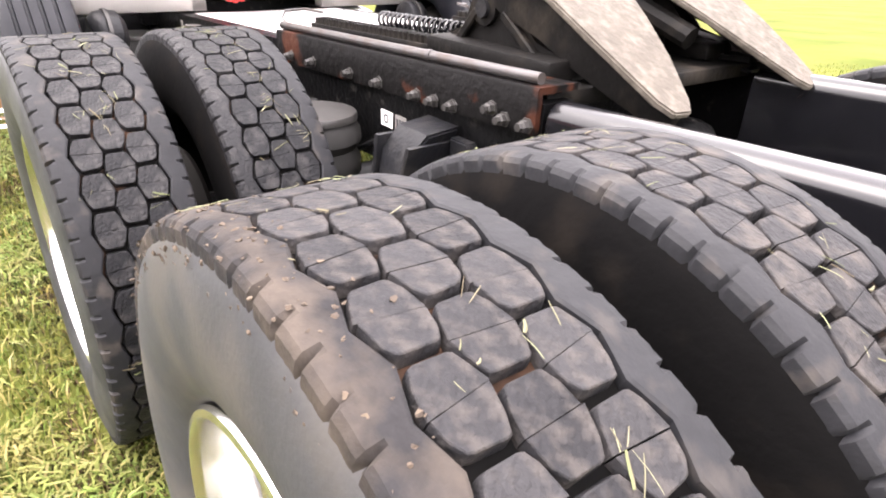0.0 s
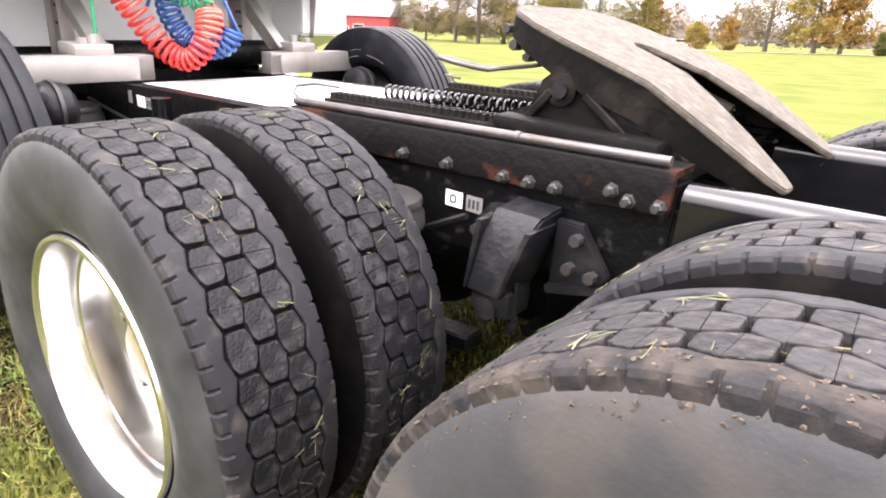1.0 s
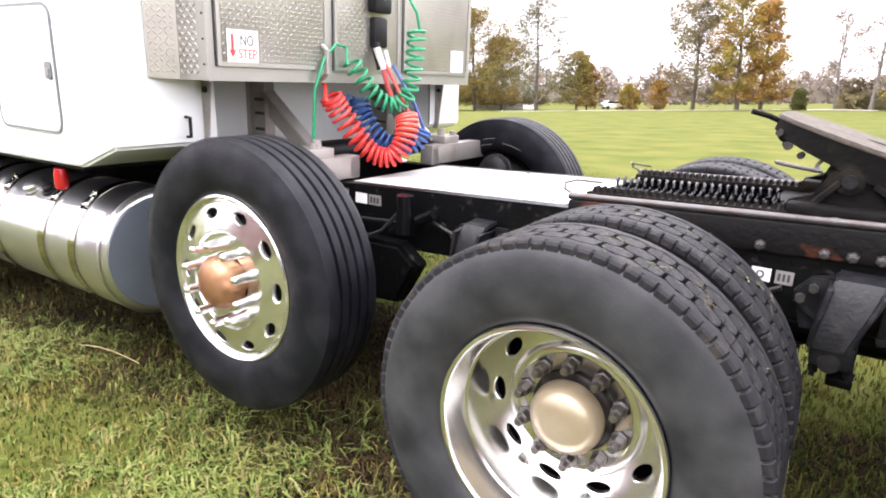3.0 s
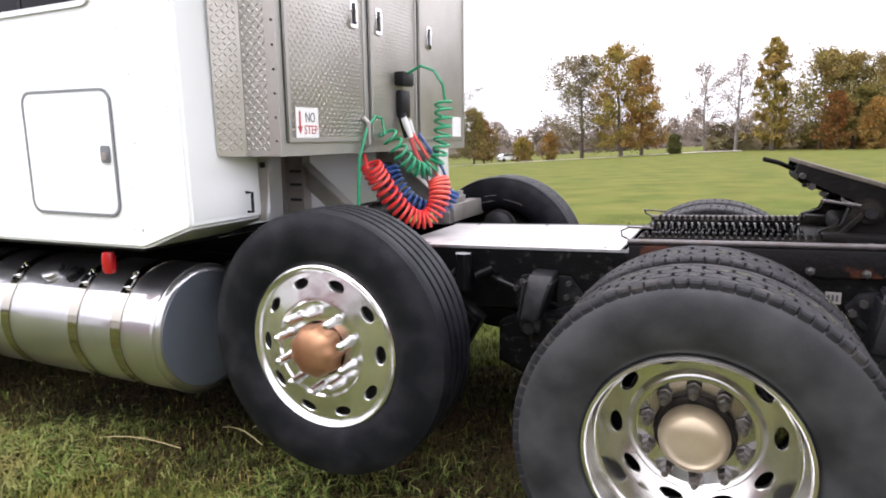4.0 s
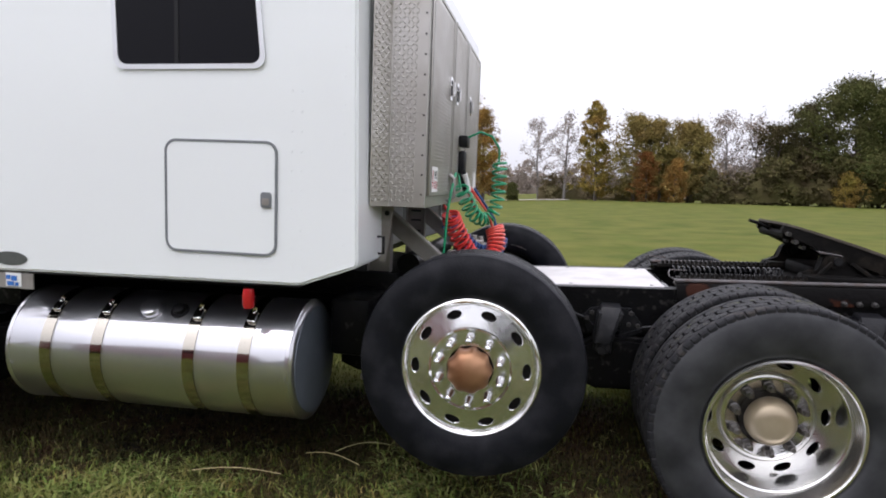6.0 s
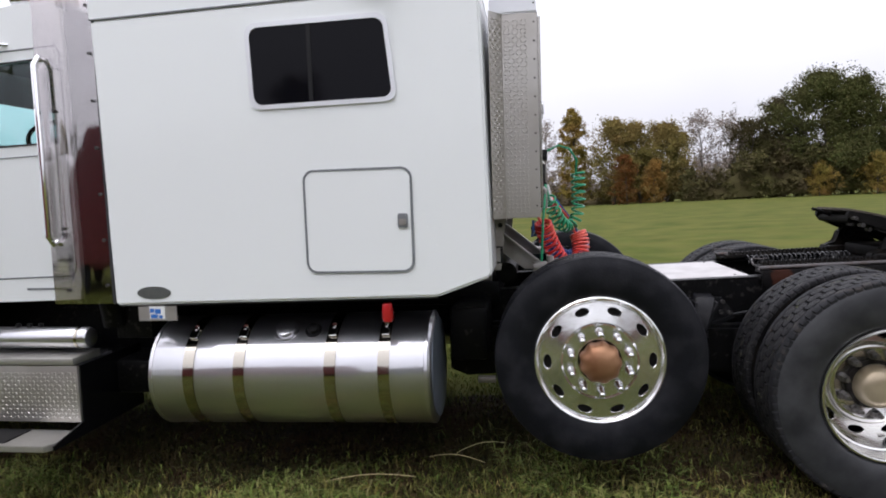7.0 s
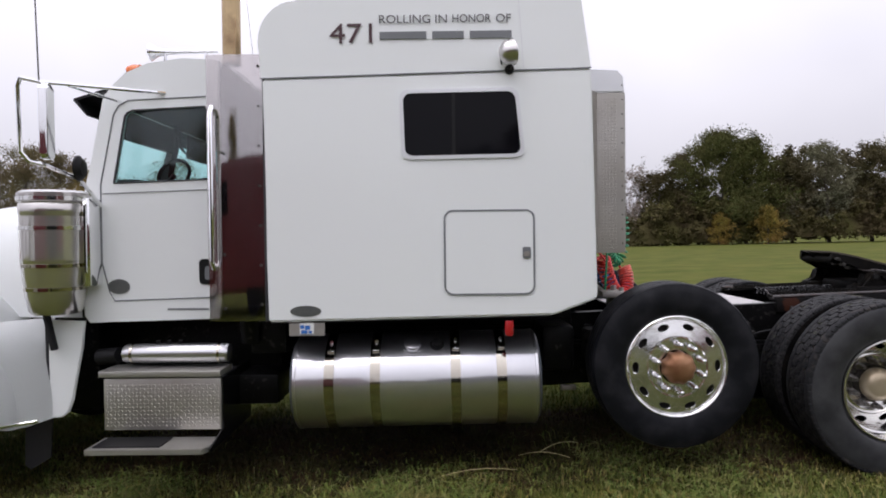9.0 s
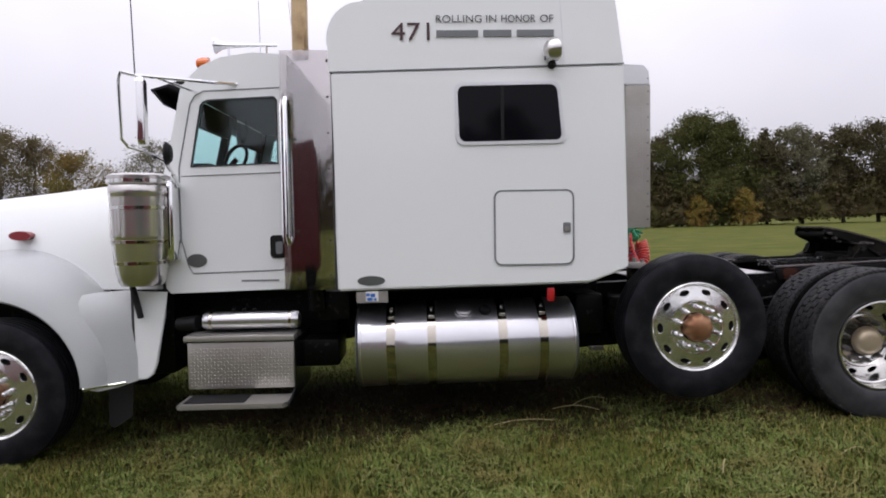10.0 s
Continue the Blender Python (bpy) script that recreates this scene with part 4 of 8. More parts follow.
for yy, zz in ((-0.19, 0.74), (0.19, 0.74)):
    tank_bm = lathe(B(), [(0.0, -0.36), (0.07, -0.35), (0.115, -0.31), (0.12, -0.29), (0.12, 0.29), (0.115, 0.31), (0.07, 0.35), (0.0, 0.36)], 24)
    part("air_tank", tank_bm, M["frame"], truck, "black air tank added between the rails to block light").matrix_local = pose(1.86, yy, zz, 0, 0, 90)
bm = B()
box(bm, 1.885, 1.90, -0.345, 0.345, 0.50, 0.82, 0.004)
box(bm, 1.86, 1.93, -0.40, 0.40, 0.50, 0.53, 0.006)
part("cross_plate", bm, M["frame"], truck)

# air valves and lines on the frame near the lifted axle
bm = rod(B(), (0.30, -0.50, 0.74), (0.30, -0.50, 0.90), 0.035, 14)
rod(bm, (0.36, -0.49, 0.80), (0.44, -0.49, 0.84), 0.022, 10)
part("air_valve", bm, M["frame_clean"], truck)
for pts in ([(-0.4, -0.47, 0.80), (0.0, -0.48, 0.76), (0.3, -0.49, 0.78)], [(0.36, -0.47, 0.82), (0.7, -0.46, 0.70), (1.0, -0.47, 0.76), (1.3, -0.46, 0.80)],
            [(1.2, -0.46, 0.74), (1.5, -0.47, 0.70), (1.7, -0.46, 0.80)], [(-0.15, -0.55, 0.72), (0.05, -0.60, 0.66), (0.2, -0.52, 0.74), (0.25, -0.47, 0.82)]):
    part("air_line", tube(B(), pts, 0.009, 6), M["plastic"], truck)
for sx, w, zc, h, mat in ((-0.085, 0.030, 0.848, 0.050, "bracket"), (0.005, 0.068, 0.840, 0.046, "sticker"), (0.083, 0.070, 0.840, 0.046, "bracket"), (1.635, 0.055, 0.823, 0.042, "sticker"), (1.70, 0.05, 0.823, 0.042, "bracket")):
    bm = box(B(), sx - w / 2, sx + w / 2, -0.433, -0.431, zc - h / 2, zc + h / 2)
    lab = part("frame_label", bm, M[mat], truck, "small printed label on the frame rail")
    if w == 0.055:
        part("print", ring_plate(B(), rounded(sx - 0.013, sx + 0.009, zc - 0.012, zc + 0.012, 0.008, 3), rounded(sx - 0.008, sx + 0.004, zc - 0.007, zc + 0.007, 0.004, 3), "xz", -0.4342, -0.4329), M["ink"], lab)
    elif mat == "bracket" and w > 0.04:
        for k in range(3):
            part("print", box(B(), sx - w * 0.36 + k * w * 0.26, sx - w * 0.20 + k * w * 0.26, -0.4342, -0.4329, zc - h * 0.28, zc + h * 0.28), M["ink"], lab)

# ---- diamond plate relief: small crossed lozenges on a flat panel ----
def lozenges(origin, u, v, w, h, step=0.026, long=0.0105, wide=0.0036, high=0.0016):
    """Raised lozenges over a panel of w x h metres, turned alternately, out along u x v."""
    o, u, v = Vector(origin), Vector(u).normalized(), Vector(v).normalized()
    nrm = u.cross(v)
    verts, faces = [], []
    nu, nv = int(w / step), int(h / step)
    for i in range(nu):
        for j in range(nv):
            c = o + u * (step * (i + 0.5)) + v * (step * (j + 0.5))
            a = 0.785 if (i + j) % 2 else -0.785
            d, e = u * math.cos(a) + v * math.sin(a), v * math.cos(a) - u * math.sin(a)
            k = len(verts)
            verts += [c + d * long, c + e * wide, c - d * long, c - e * wide, c + d * long * 0.55 + nrm * high, c - d * long * 0.55 + nrm * high]
            faces += [(k, k + 1, k + 4), (k + 1, k + 2, k + 5, k + 4), (k + 2, k + 3, k + 5), (k + 3, k, k + 4, k + 5)]
    me = bpy.data.meshes.new("diamond_relief")
    me.from_pydata([tuple(p) for p in verts], [], faces)
    me.materials.append(M["plate"])
    return me


def lettering(name, text, size, x, y, z, width, material_, parent, depth=0.0012, side=(90, 0, 0)):
    """Letters of the built-in font, fitted to a width, standing on a wall."""
    cu = bpy.data.curves.new(name, "FONT")
    cu.body, cu.size, cu.extrude = text, size, depth
    tmp = new(name, cu)
    bpy.context.view_layer.update()
    me = bpy.data.meshes.new_from_object(tmp.evaluated_get(bpy.context.evaluated_depsgraph_get()))
    bpy.data.objects.remove(tmp)
    xs = [v.co.x for v in me.vertices]
    k = width / (max(xs) - min(xs))
    me.transform(Matrix.Diagonal((k, 1, 1, 1)) @ Matrix.Translation((-min(xs), 0, 0)))
    me.materials.clear()
    me.materials.append(material_)
    ob = part(name, me, None, parent)
    ob.matrix_local = pose(x, y, z, *side)
    return ob


# ---- sleeper box ----
SX0, SX1, SY, SYF, SZ0, SEAM = -2.443, -0.492, 1.25, 1.15, 0.945, 2.405


def shell(bm, outline, y0, y1, bevel):
    prism(bm, outline, "xz", y0, y1)
    bmesh.ops.recalc_face_normals(bm, faces=bm.faces)
    edges = [e for e in bm.edges if len(e.link_faces) == 2 and e.calc_face_angle() > 0.25]
    bmesh.ops.bevel(bm, geom=edges, offset=bevel, segments=3, affect="EDGES", clamp_overlap=True)
    return bm


low = [(SX0, SZ0), (-0.755, 0.972), (SX1 - 0.008, 1.065), (SX1, 1.09), (SX1 - 0.030, SEAM + 0.018), (SX0 - 0.026, SEAM - 0.024)]
box_shell = shell(B(), low, -SY, SYF, 0.012)
# the recess in the lower rear wall
RY, RX, RZ = 0.80, -0.79, 1.37
for co, no in (((0, -RY, 0), (0, 1, 0)), ((0, RY, 0), (0, 1, 0)), ((RX, 0, 0), (1, 0, 0)), ((0, 0, RZ), (0, 0, 1))):
    bmesh.ops.bisect_plane(box_shell, geom=box_shell.verts[:] + box_shell.edges[:] + box_shell.faces[:], plane_co=co, plane_no=no)
cut = [f for f in box_shell.faces if abs(f.calc_center_median().y) < RY and f.calc_center_median().x > RX and f.calc_center_median().z < RZ]
bmesh.ops.delete(box_shell, geom=cut, context="FACES")
sleeper = part("sleeper_box", box_shell, M["white"], truck, "white painted riveted sleeper box")
bm = B()
front = [(SX0 - 0.027, SEAM - 0.018), (SX0 - 0.040, 2.56)]
for k in range(9):
    a = radians(180 - 90 * k / 8)
    front.append((-2.265 + 0.22 * math.cos(a), 2.60 + 0.24 * math.sin(a)))
front += [(-2.05, 2.93), (-1.7, 3.12), (-1.2, 3.24), (-0.72, 3.26), (-0.63, 3.20), (SX1 - 0.032, SEAM + 0.024)]
prism(bm, front, "xz", -SY + 0.004, SYF - 0.004)
bmesh.ops.recalc_face_normals(bm, faces=bm.faces)
bmesh.ops.bevel(bm, geom=[e for e in bm.edges if abs(e.verts[0].co.y - e.verts[1].co.y) < 1e-6 and min(e.verts[0].co.z, e.verts[1].co.z) > SEAM + 0.05], offset=0.10, segments=5, affect="EDGES", clamp_overlap=True)
part("sleeper_roof", bm, M["white"], sleeper, "raised white roof cap with a curved front", angle=30)
bm = B()
beam(bm, (SX0 - 0.026, -SY + 0.001, SEAM - 0.021), (SX1 - 0.031, -SY + 0.001, SEAM + 0.021), 0.006, 0.007)
part("roof_seam", bm, M["gasket"], sleeper)
bm = B()
beam(bm, (-0.92, -SY + 0.002, SEAM + 0.022), (-0.955, -SY + 0.002, 2.95), 0.003, 0.005)
part("panel_joint", bm, M["winframe"], sleeper)

# window of the sleeper
WX0, WX1, WZ0, WZ1 = -1.655, -0.925, 1.897, 2.307


def skew(pts):
    """The window leans: its rear edge slopes."""
    return [(x + (0.040 * (1 - (z - WZ0) / (WZ1 - WZ0)) if x > -1.2 else 0.012 * (1 - (z - WZ0) / (WZ1 - WZ0))), z + 0.012 * (x - WX0)) for x, z in pts]


part("sleeper_window", ring_plate(B(), skew(rounded(WX0, WX1 - 0.03, WZ0, WZ1, 0.055)), skew(rounded(WX0 + 0.022, WX1 - 0.052, WZ0 + 0.022, WZ1 - 0.022, 0.045)), "xz", -SY - 0.010, -SY + 0.001), M["winframe"], sleeper, "dark tinted sliding window with a bright frame")
part("window_pane", prism(B(), skew(rounded(WX0 + 0.02, WX1 - 0.05, WZ0 + 0.02, WZ1 - 0.02, 0.045)), "xz", -SY - 0.005, -SY - 0.0015), M["glass_dark"], sleeper, "smoked black window glass")
part("window_bar", box(B(), -1.345, -1.325, -SY - 0.008, -SY - 0.004, WZ0 + 0.03, WZ1 - 0.015), M["plastic"], sleeper)

# luggage hatch
hx0, hx1, hz0, hz1 = -1.400, -0.862, 1.095, 1.600
part("luggage_hatch", prism(B(), rounded(hx0 + 0.010, hx1 - 0.010, hz0 + 0.010, hz1 - 0.010, 0.045), "xz", -SY - 0.005, -SY + 0.002), M["white"], sleeper, "white luggage hatch with rounded corners")
part("hatch_gasket", ring_plate(B(), rounded(hx0, hx1, hz0, hz1, 0.055), rounded(hx0 + 0.011, hx1 - 0.011, hz0 + 0.011, hz1 - 0.011, 0.045), "xz", -SY - 0.007, -SY + 0.001), M["gasket"], sleeper)
part("hatch_latch", prism(B(), rounded(-0.936, -0.888, 1.31, 1.378, 0.010), "xz", -SY - 0.013, -SY - 0.004, 0.002), M["gasket"], sleeper, "dark grey paddle latch")
part("latch_paddle", prism(B(), rounded(-0.928, -0.896, 1.322, 1.352, 0.006), "xz", -SY - 0.018, -SY - 0.012, 0.002), M["bracket"], sleeper)

riv = B()
for cx, z0, z1, st in ((-0.80, 1.05, 1.88, 0.085), (-0.565, 1.16, 2.36, 0.12), (-2.43, 1.0, 2.3, 0.16)):
    z = z0
    while z < z1:
        for dx in ((0.0, 0.045) if abs(cx + 0.80) < 0.01 else (0.0,)):
            rod(riv, (cx + dx, -SY - 0.003, z), (cx + dx, -SY + 0.001, z), 0.0052, 6)
        z += st
for k in range(5):
    rod(riv, (-1.36 + 0.11 * k, -SY - 0.003, 1.075), (-1.36 + 0.11 * k, -SY + 0.001, 1.075), 0.004, 6)
tagged(part("rivets", riv, M["white"], sleeper), kind="stuff")
oval = [(-2.222 + 0.092 * math.cos(2 * math.pi * k / 32), 1.010 + 0.033 * math.sin(2 * math.pi * k / 32)) for k in range(32)]
part("oval_badge", prism(B(), oval, "xz", -SY - 0.004, -SY + 0.001), M["badge"], sleeper, "grey oval badge")
bm = box(B(), -2.325, -2.115, -SY + 0.012, -SY + 0.02, 0.862, 0.944)
pl = part("permit_plate", bm, M["bracket"], truck, "small bare metal plate with a blue and white sticker")
st = part("permit_sticker", box(B(), -2.262, -2.178, -SY + 0.008, -SY + 0.0125, 0.872, 0.938), M["sticker"], pl)
bm = B()
for bx, bz, w, h in ((-2.247, 0.916, 0.022, 0.02), (-2.215, 0.912, 0.03, 0.024), (-2.235, 0.886, 0.036, 0.02), (-2.2, 0.884, 0.018, 0.016)):
    box(bm, bx - w / 2, bx + w / 2, -SY + 0.005, -SY + 0.0085, bz - h / 2, bz + h / 2)
part("printed_bars", bm, M["blue_ink"], pl)

lettering("unit_number", "471", 0.165, -2.058, -SY - 0.003, 2.585, 0.250, M["maroon"], sleeper)
for word, x0, w in (("ROLLING", -1.766, 0.300), ("IN", -1.436, 0.068), ("HONOR", -1.336, 0.226), ("OF", -1.080, 0.086)):
    lettering("honor_lettering", word, 0.068, x0, -SY - 0.003, 2.698, w, M["grey_ink"], sleeper)
for x0, w in ((-1.764, 0.275), (-1.455, 0.185), (-1.235, 0.245)):
    part("name_bar", box(B(), x0, x0 + w, -SY - 0.004, -SY + 0.0025, 2.605, 2.648), M["gasket"], sleeper, "plain grey bar of a second line")

# work light above the window
wl_ob = part("work_light", lathe(B(), [(0.0, 0.07), (0.035, 0.065), (0.062, 0.04), (0.072, 0.0), (0.074, -0.012), (0.066, -0.016), (0.0, -0.012)], 28), M["cleaner"], truck, "round chrome work light on a bracket", angle=50)
wl_ob.matrix_local = pose(-1.0, -SY - 0.075, 2.50, -10, 0, 105)
bm = tube(B(), [(-1.0, -SY + 0.01, 2.415), (-1.01, -SY - 0.05, 2.42), (-1.0, -SY - 0.075, 2.445)], 0.013, 8)
rod(bm, (-1.005, -SY + 0.002, 2.418), (-1.005, -SY - 0.02, 2.418), 0.028, 12)
tube(bm, [(-1.03, -SY - 0.07, 2.45), (-1.06, -SY - 0.06, 2.47), (-1.05, -SY - 0.01, 2.45)], 0.006, 6)
part("lamp_bracket", bm, M["plastic"], truck)

# underbody of sleeper and dark floor
bm = B()
box(bm, -2.4, -0.78, -1.12, 1.02, 0.955, 0.985)
box(bm, -2.45, -0.5, -0.5, 0.5, 0.80, 0.94, 0.01)
prism(bm, [(-2.43, 0.940), (-0.765, 0.966), (-0.765, 0.960), (-2.43, 0.934)], "xz", -SY + 0.012, SYF - 0.012)
part("sleeper_floor", bm, M["frame"], truck)

# ---- diamond plate cabinet behind the sleeper ----
CX0, CX1, CY, CYF, CZ0, CZ1 = -0.492, -0.262, 1.0, 0.86, 1.330, 2.465
bm = B()
prism(bm, [(CX0, -CY - 0.095), (CX0 + 0.062, -CY), (CX1, -CY), (CX1, CYF), (CX0 + 0.062, CYF), (CX0, CYF + 0.095)], "xy", CZ0, CZ1 - 0.13, 0.004)
cab_box = part("cabinet", bm, M["plate"], truck, "weathered diamond plate cabinet behind the sleeper")
bm = B()
prism(bm, [(CX0, CZ1 - 0.128), (CX1 + 0.004, CZ1 - 0.128), (CX1 - 0.005, CZ1 - 0.03), (CX1 - 0.04, CZ1 + 0.01), (CX0, CZ1 + 0.02)], "xz", -CY - 0.003, CYF + 0.003, 0.006)
part("cabinet_top", bm, M["winframe"], cab_box)
for start, along, wide in (((CX0 + 0.066, -CY - 0.001), (1, 0, 0), CX1 - CX0 - 0.092), ((CX0 + 0.003, -CY - 0.092), (0.062, 0.095, 0), 0.108)):
    part("diamond_relief", lozenges((*start, CZ0 + 0.02), along, (0, 0, 1), wide, CZ1 - CZ0 - 0.17, 0.0200, 0.0096, 0.0040, 0.0020), None, cab_box)
bm = B()
for z in [CZ0 + 0.06 + 0.09 * k for k in range(12)]:
    rod(bm, (CX1 - 0.012, -CY - 0.004, z), (CX1 - 0.012, -CY, z), 0.005, 6)
tagged(part("rivets", bm, M["bolt"], cab_box), kind="stuff")
bm = B()
box(bm, CX1, CX1 + 0.006, -CY, -CY + 0.035, CZ0, CZ1 - 0.13)
box(bm, CX1, CX1 + 0.006, CYF - 0.035, CYF, CZ0, CZ1 - 0.13)
box(bm, CX1, CX1 + 0.006, -CY + 0.035, CYF - 0.035, CZ0, CZ0 + 0.05)
box(bm, CX1, CX1 + 0.006, -0.375, -0.335, CZ0 + 0.05, CZ1 - 0.13)
box(bm, CX1, CX1 + 0.006, 0.155, 0.185, CZ0 + 0.05, CZ1 - 0.13)
part("cabinet_frame", bm, M["cabinet_trim"], cab_box)
for y0, y1, hy in ((-0.962, -0.38, -0.475), (-0.33, 0.150, -0.255), (0.19, 0.825, 0.30)):
    bm = box(B(), CX1, CX1 + 0.016, y0, y1, CZ0 + 0.055, CZ1 - 0.14, 0.004)
    door = part("cabinet_door", bm, M["plate"], cab_box, "diamond plate cabinet door")
    part("diamond_relief", lozenges((CX1 + 0.0165, y0 + 0.02, CZ0 + 0.075), (0, 1, 0), (0, 0, 1), y1 - y0 - 0.04, CZ1 - CZ0 - 0.25, 0.0180, 0.0082, 0.0032, 0.0012), None, door)
    for gy in (y0 - 0.006, y1 + 0.001):
        part("door_gap", box(B(), CX1 + 0.0062, CX1 + 0.0085, gy, gy + 0.005, CZ0 + 0.055, CZ1 - 0.14), M["seam"], door)
    part("door_fold", ring_plate(B(), [(y0, CZ0 + 0.055), (y1, CZ0 + 0.055), (y1, CZ1 - 0.14), (y0, CZ1 - 0.14)], [(y0 + 0.016, CZ0 + 0.071), (y1 - 0.016, CZ0 + 0.071), (y1 - 0.016, CZ1 - 0.156), (y0 + 0.016, CZ1 - 0.156)], "yz", CX1 + 0.0155, CX1 + 0.0195), M["cabinet_trim"], door, "folded plain edge of the door")
    part("door_handle", ring_plate(B(), rounded(hy - 0.028, hy + 0.028, 1.885, 2.005, 0.008, 3), rounded(hy - 0.018, hy + 0.018, 1.90, 1.99, 0.005, 3), "yz", CX1 + 0.016, CX1 + 0.026), M["chrome"], door, "recessed T handle")
    bm = box(B(), CX1 + 0.0165, CX1 + 0.018, hy - 0.019, hy + 0.019, 1.90, 1.99)
    part("handle_recess", bm, M["seam"], door)
    bm = rod(B(), (CX1 + 0.016, hy, 1.962), (CX1 + 0.040, hy, 1.962), 0.008, 8)
    beam(bm, (CX1 + 0.036, hy, 1.978), (CX1 + 0.036, hy, 1.905), 0.010, 0.014, 0.002)
    part("handle_grip", bm, M["chrome"], door)
for sy, w in ((-0.845, 0.150), (0.70, 0.13)):
    lab = part("warning_label", box(B(), CX1 + 0.0185, CX1 + 0.0205, sy - w / 2, sy + w / 2, 1.402, 1.522), M["sticker"], cab_box, "white NO STEP sticker with a red arrow" if sy < 0 else "blank white sticker")
    if sy < 0:
        lettering("label_text", "NO", 0.055, CX1 + 0.0212, sy - 0.012, 1.465, 0.062, M["ink"], lab, 0.0004, (90, 0, 90))
        lettering("label_text", "STEP", 0.05, CX1 + 0.0212, sy - 0.022, 1.417, 0.088, M["red_ink"], lab, 0.0004, (90, 0, 90))
        bm = box(B(), CX1 + 0.0205, CX1 + 0.0214, sy - 0.056, sy - 0.044, 1.445, 1.505)
        prism(bm, [(sy - 0.066, 1.447), (sy - 0.034, 1.447), (sy - 0.05, 1.418)], "yz", CX1 + 0.0205, CX1 + 0.0214)
        part("arrow", bm, M["red_ink"], lab)

# posts, braces and channels under the cabinet
for sgn in (-1, 1):
    bm = B()
    y = 0.46 * sgn
    box(bm, -0.675, -0.545, y - 0.004, y + 0.004, 0.905, CZ0, 0.001)
    box(bm, -0.551, -0.545, y - 0.03, y + 0.03, 0.905, CZ0, 0.001)
    box(bm, -0.675, -0.669, y - 0.03, y + 0.03, 0.905, CZ0, 0.001)
    post = part("cabinet_post", bm, M["bracket"], truck, "weathered aluminium channel post")
    for sz in (1.10, 1.175, 1.24):
        part("post_slot", box(B(), -0.645, -0.575, y - 0.0055, y + 0.0055, sz - 0.007, sz + 0.007), M["seam"], post)
    bm = prism(B(), [(-0.545, 1.275), (-0.545, 1.16), (-0.345, 1.005), (-0.23, 1.005), (-0.23, 1.022)], "xz", y - 0.006, y + 0.006)
    part("brace", bm, M["bracket"], post)
    part("brace_flange", beam(B(), (-0.553, y, 1.284), (-0.228, y, 1.022), 0.06, 0.010), M["cabinet_trim"], post)
    bm = prism(B(), [(-0.504, 1.34), (-0.435, 1.34), (-0.47, 1.05), (-0.504, 1.05)], "xz", 0.86 * sgn - 0.004, 0.86 * sgn + 0.004)
    part("gusset_plate", bm, M["bracket"], truck)
    part("gusset_bolt", rod(B(), (-0.468, 0.86 * sgn - 0.012, 1.29), (-0.468, 0.86 * sgn + 0.012, 1.29), 0.013, 10), M["plastic"], truck)
    bm = B()
    box(bm, -0.20, -0.12, min(0.30 * sgn, 0.86 * sgn), max(0.30 * sgn, 0.86 * sgn), 0.905, 0.912, 0.001)
    box(bm, -0.128, -0.12, min(0.30 * sgn, 0.86 * sgn), max(0.30 * sgn, 0.86 * sgn), 0.905, 1.005, 0.001)
    box(bm, -0.20, -0.12, min(0.30 * sgn, 0.86 * sgn), max(0.30 * sgn, 0.86 * sgn), 1.0, 1.007, 0.001)
    box(bm, -0.20, -0.12, min(0.30 * sgn, 0.365 * sgn), max(0.30 * sgn, 0.365 * sgn), 0.908, 1.0, 0.002)
    part("channel_foot", bm, M["bracket"], truck, "aluminium channel foot on the frame")
    bm = B()
    box(bm, -0.30, -0.14, min(0.45 * sgn, 0.60 * sgn), max(0.45 * sgn, 0.60 * sgn), 1.007, 1.05, 0.004)
    rod(bm, (-0.20, 0.50 * sgn, 1.05), (-0.20, 0.50 * sgn, 1.085), 0.022, 8)
    rod(bm, (-0.16, 0.56 * sgn, 1.05), (-0.16, 0.56 * sgn, 1.075), 0.018, 8)
    part("mount_block", bm, M["bracket"], truck)
part("rear_access_panel", box(B(), RX - 0.012, RX, -RY - 0.01, RY + 0.01, 0.95, RZ + 0.01, 0.003), M["white"], sleeper)
part("recess_top", box(B(), RX, -0.512, -RY - 0.01, RY + 0.01, RZ, RZ + 0.012), M["white"], sleeper)
for sgn in (-1, 1):
    part("recess_side", prism(B(), [(RX, RZ), (RX, 0.975), (-0.76, 0.975), (-0.518, 1.068), (-0.512, 1.09), (-0.512, RZ)], "xz", (RY + 0.006) * sgn - 0.005, (RY + 0.006) * sgn + 0.005), M["white"], sleeper)
# added tube keeps the gap behind the brace dark
part("recess_cross_tube", rod(B(), (-0.46, -0.40, 0.975), (-0.46, 0.75, 0.975), 0.065, 18), M["frame"], truck)
bm = tube(B(), [(-0.49, -0.95, 1.18), (-0.46, -0.95, 1.18), (-0.46, -0.95, 1.10), (-0.485, -0.95, 1.10)], 0.007, 6)
part("hold_down_hook", bm, M["plastic"], truck)


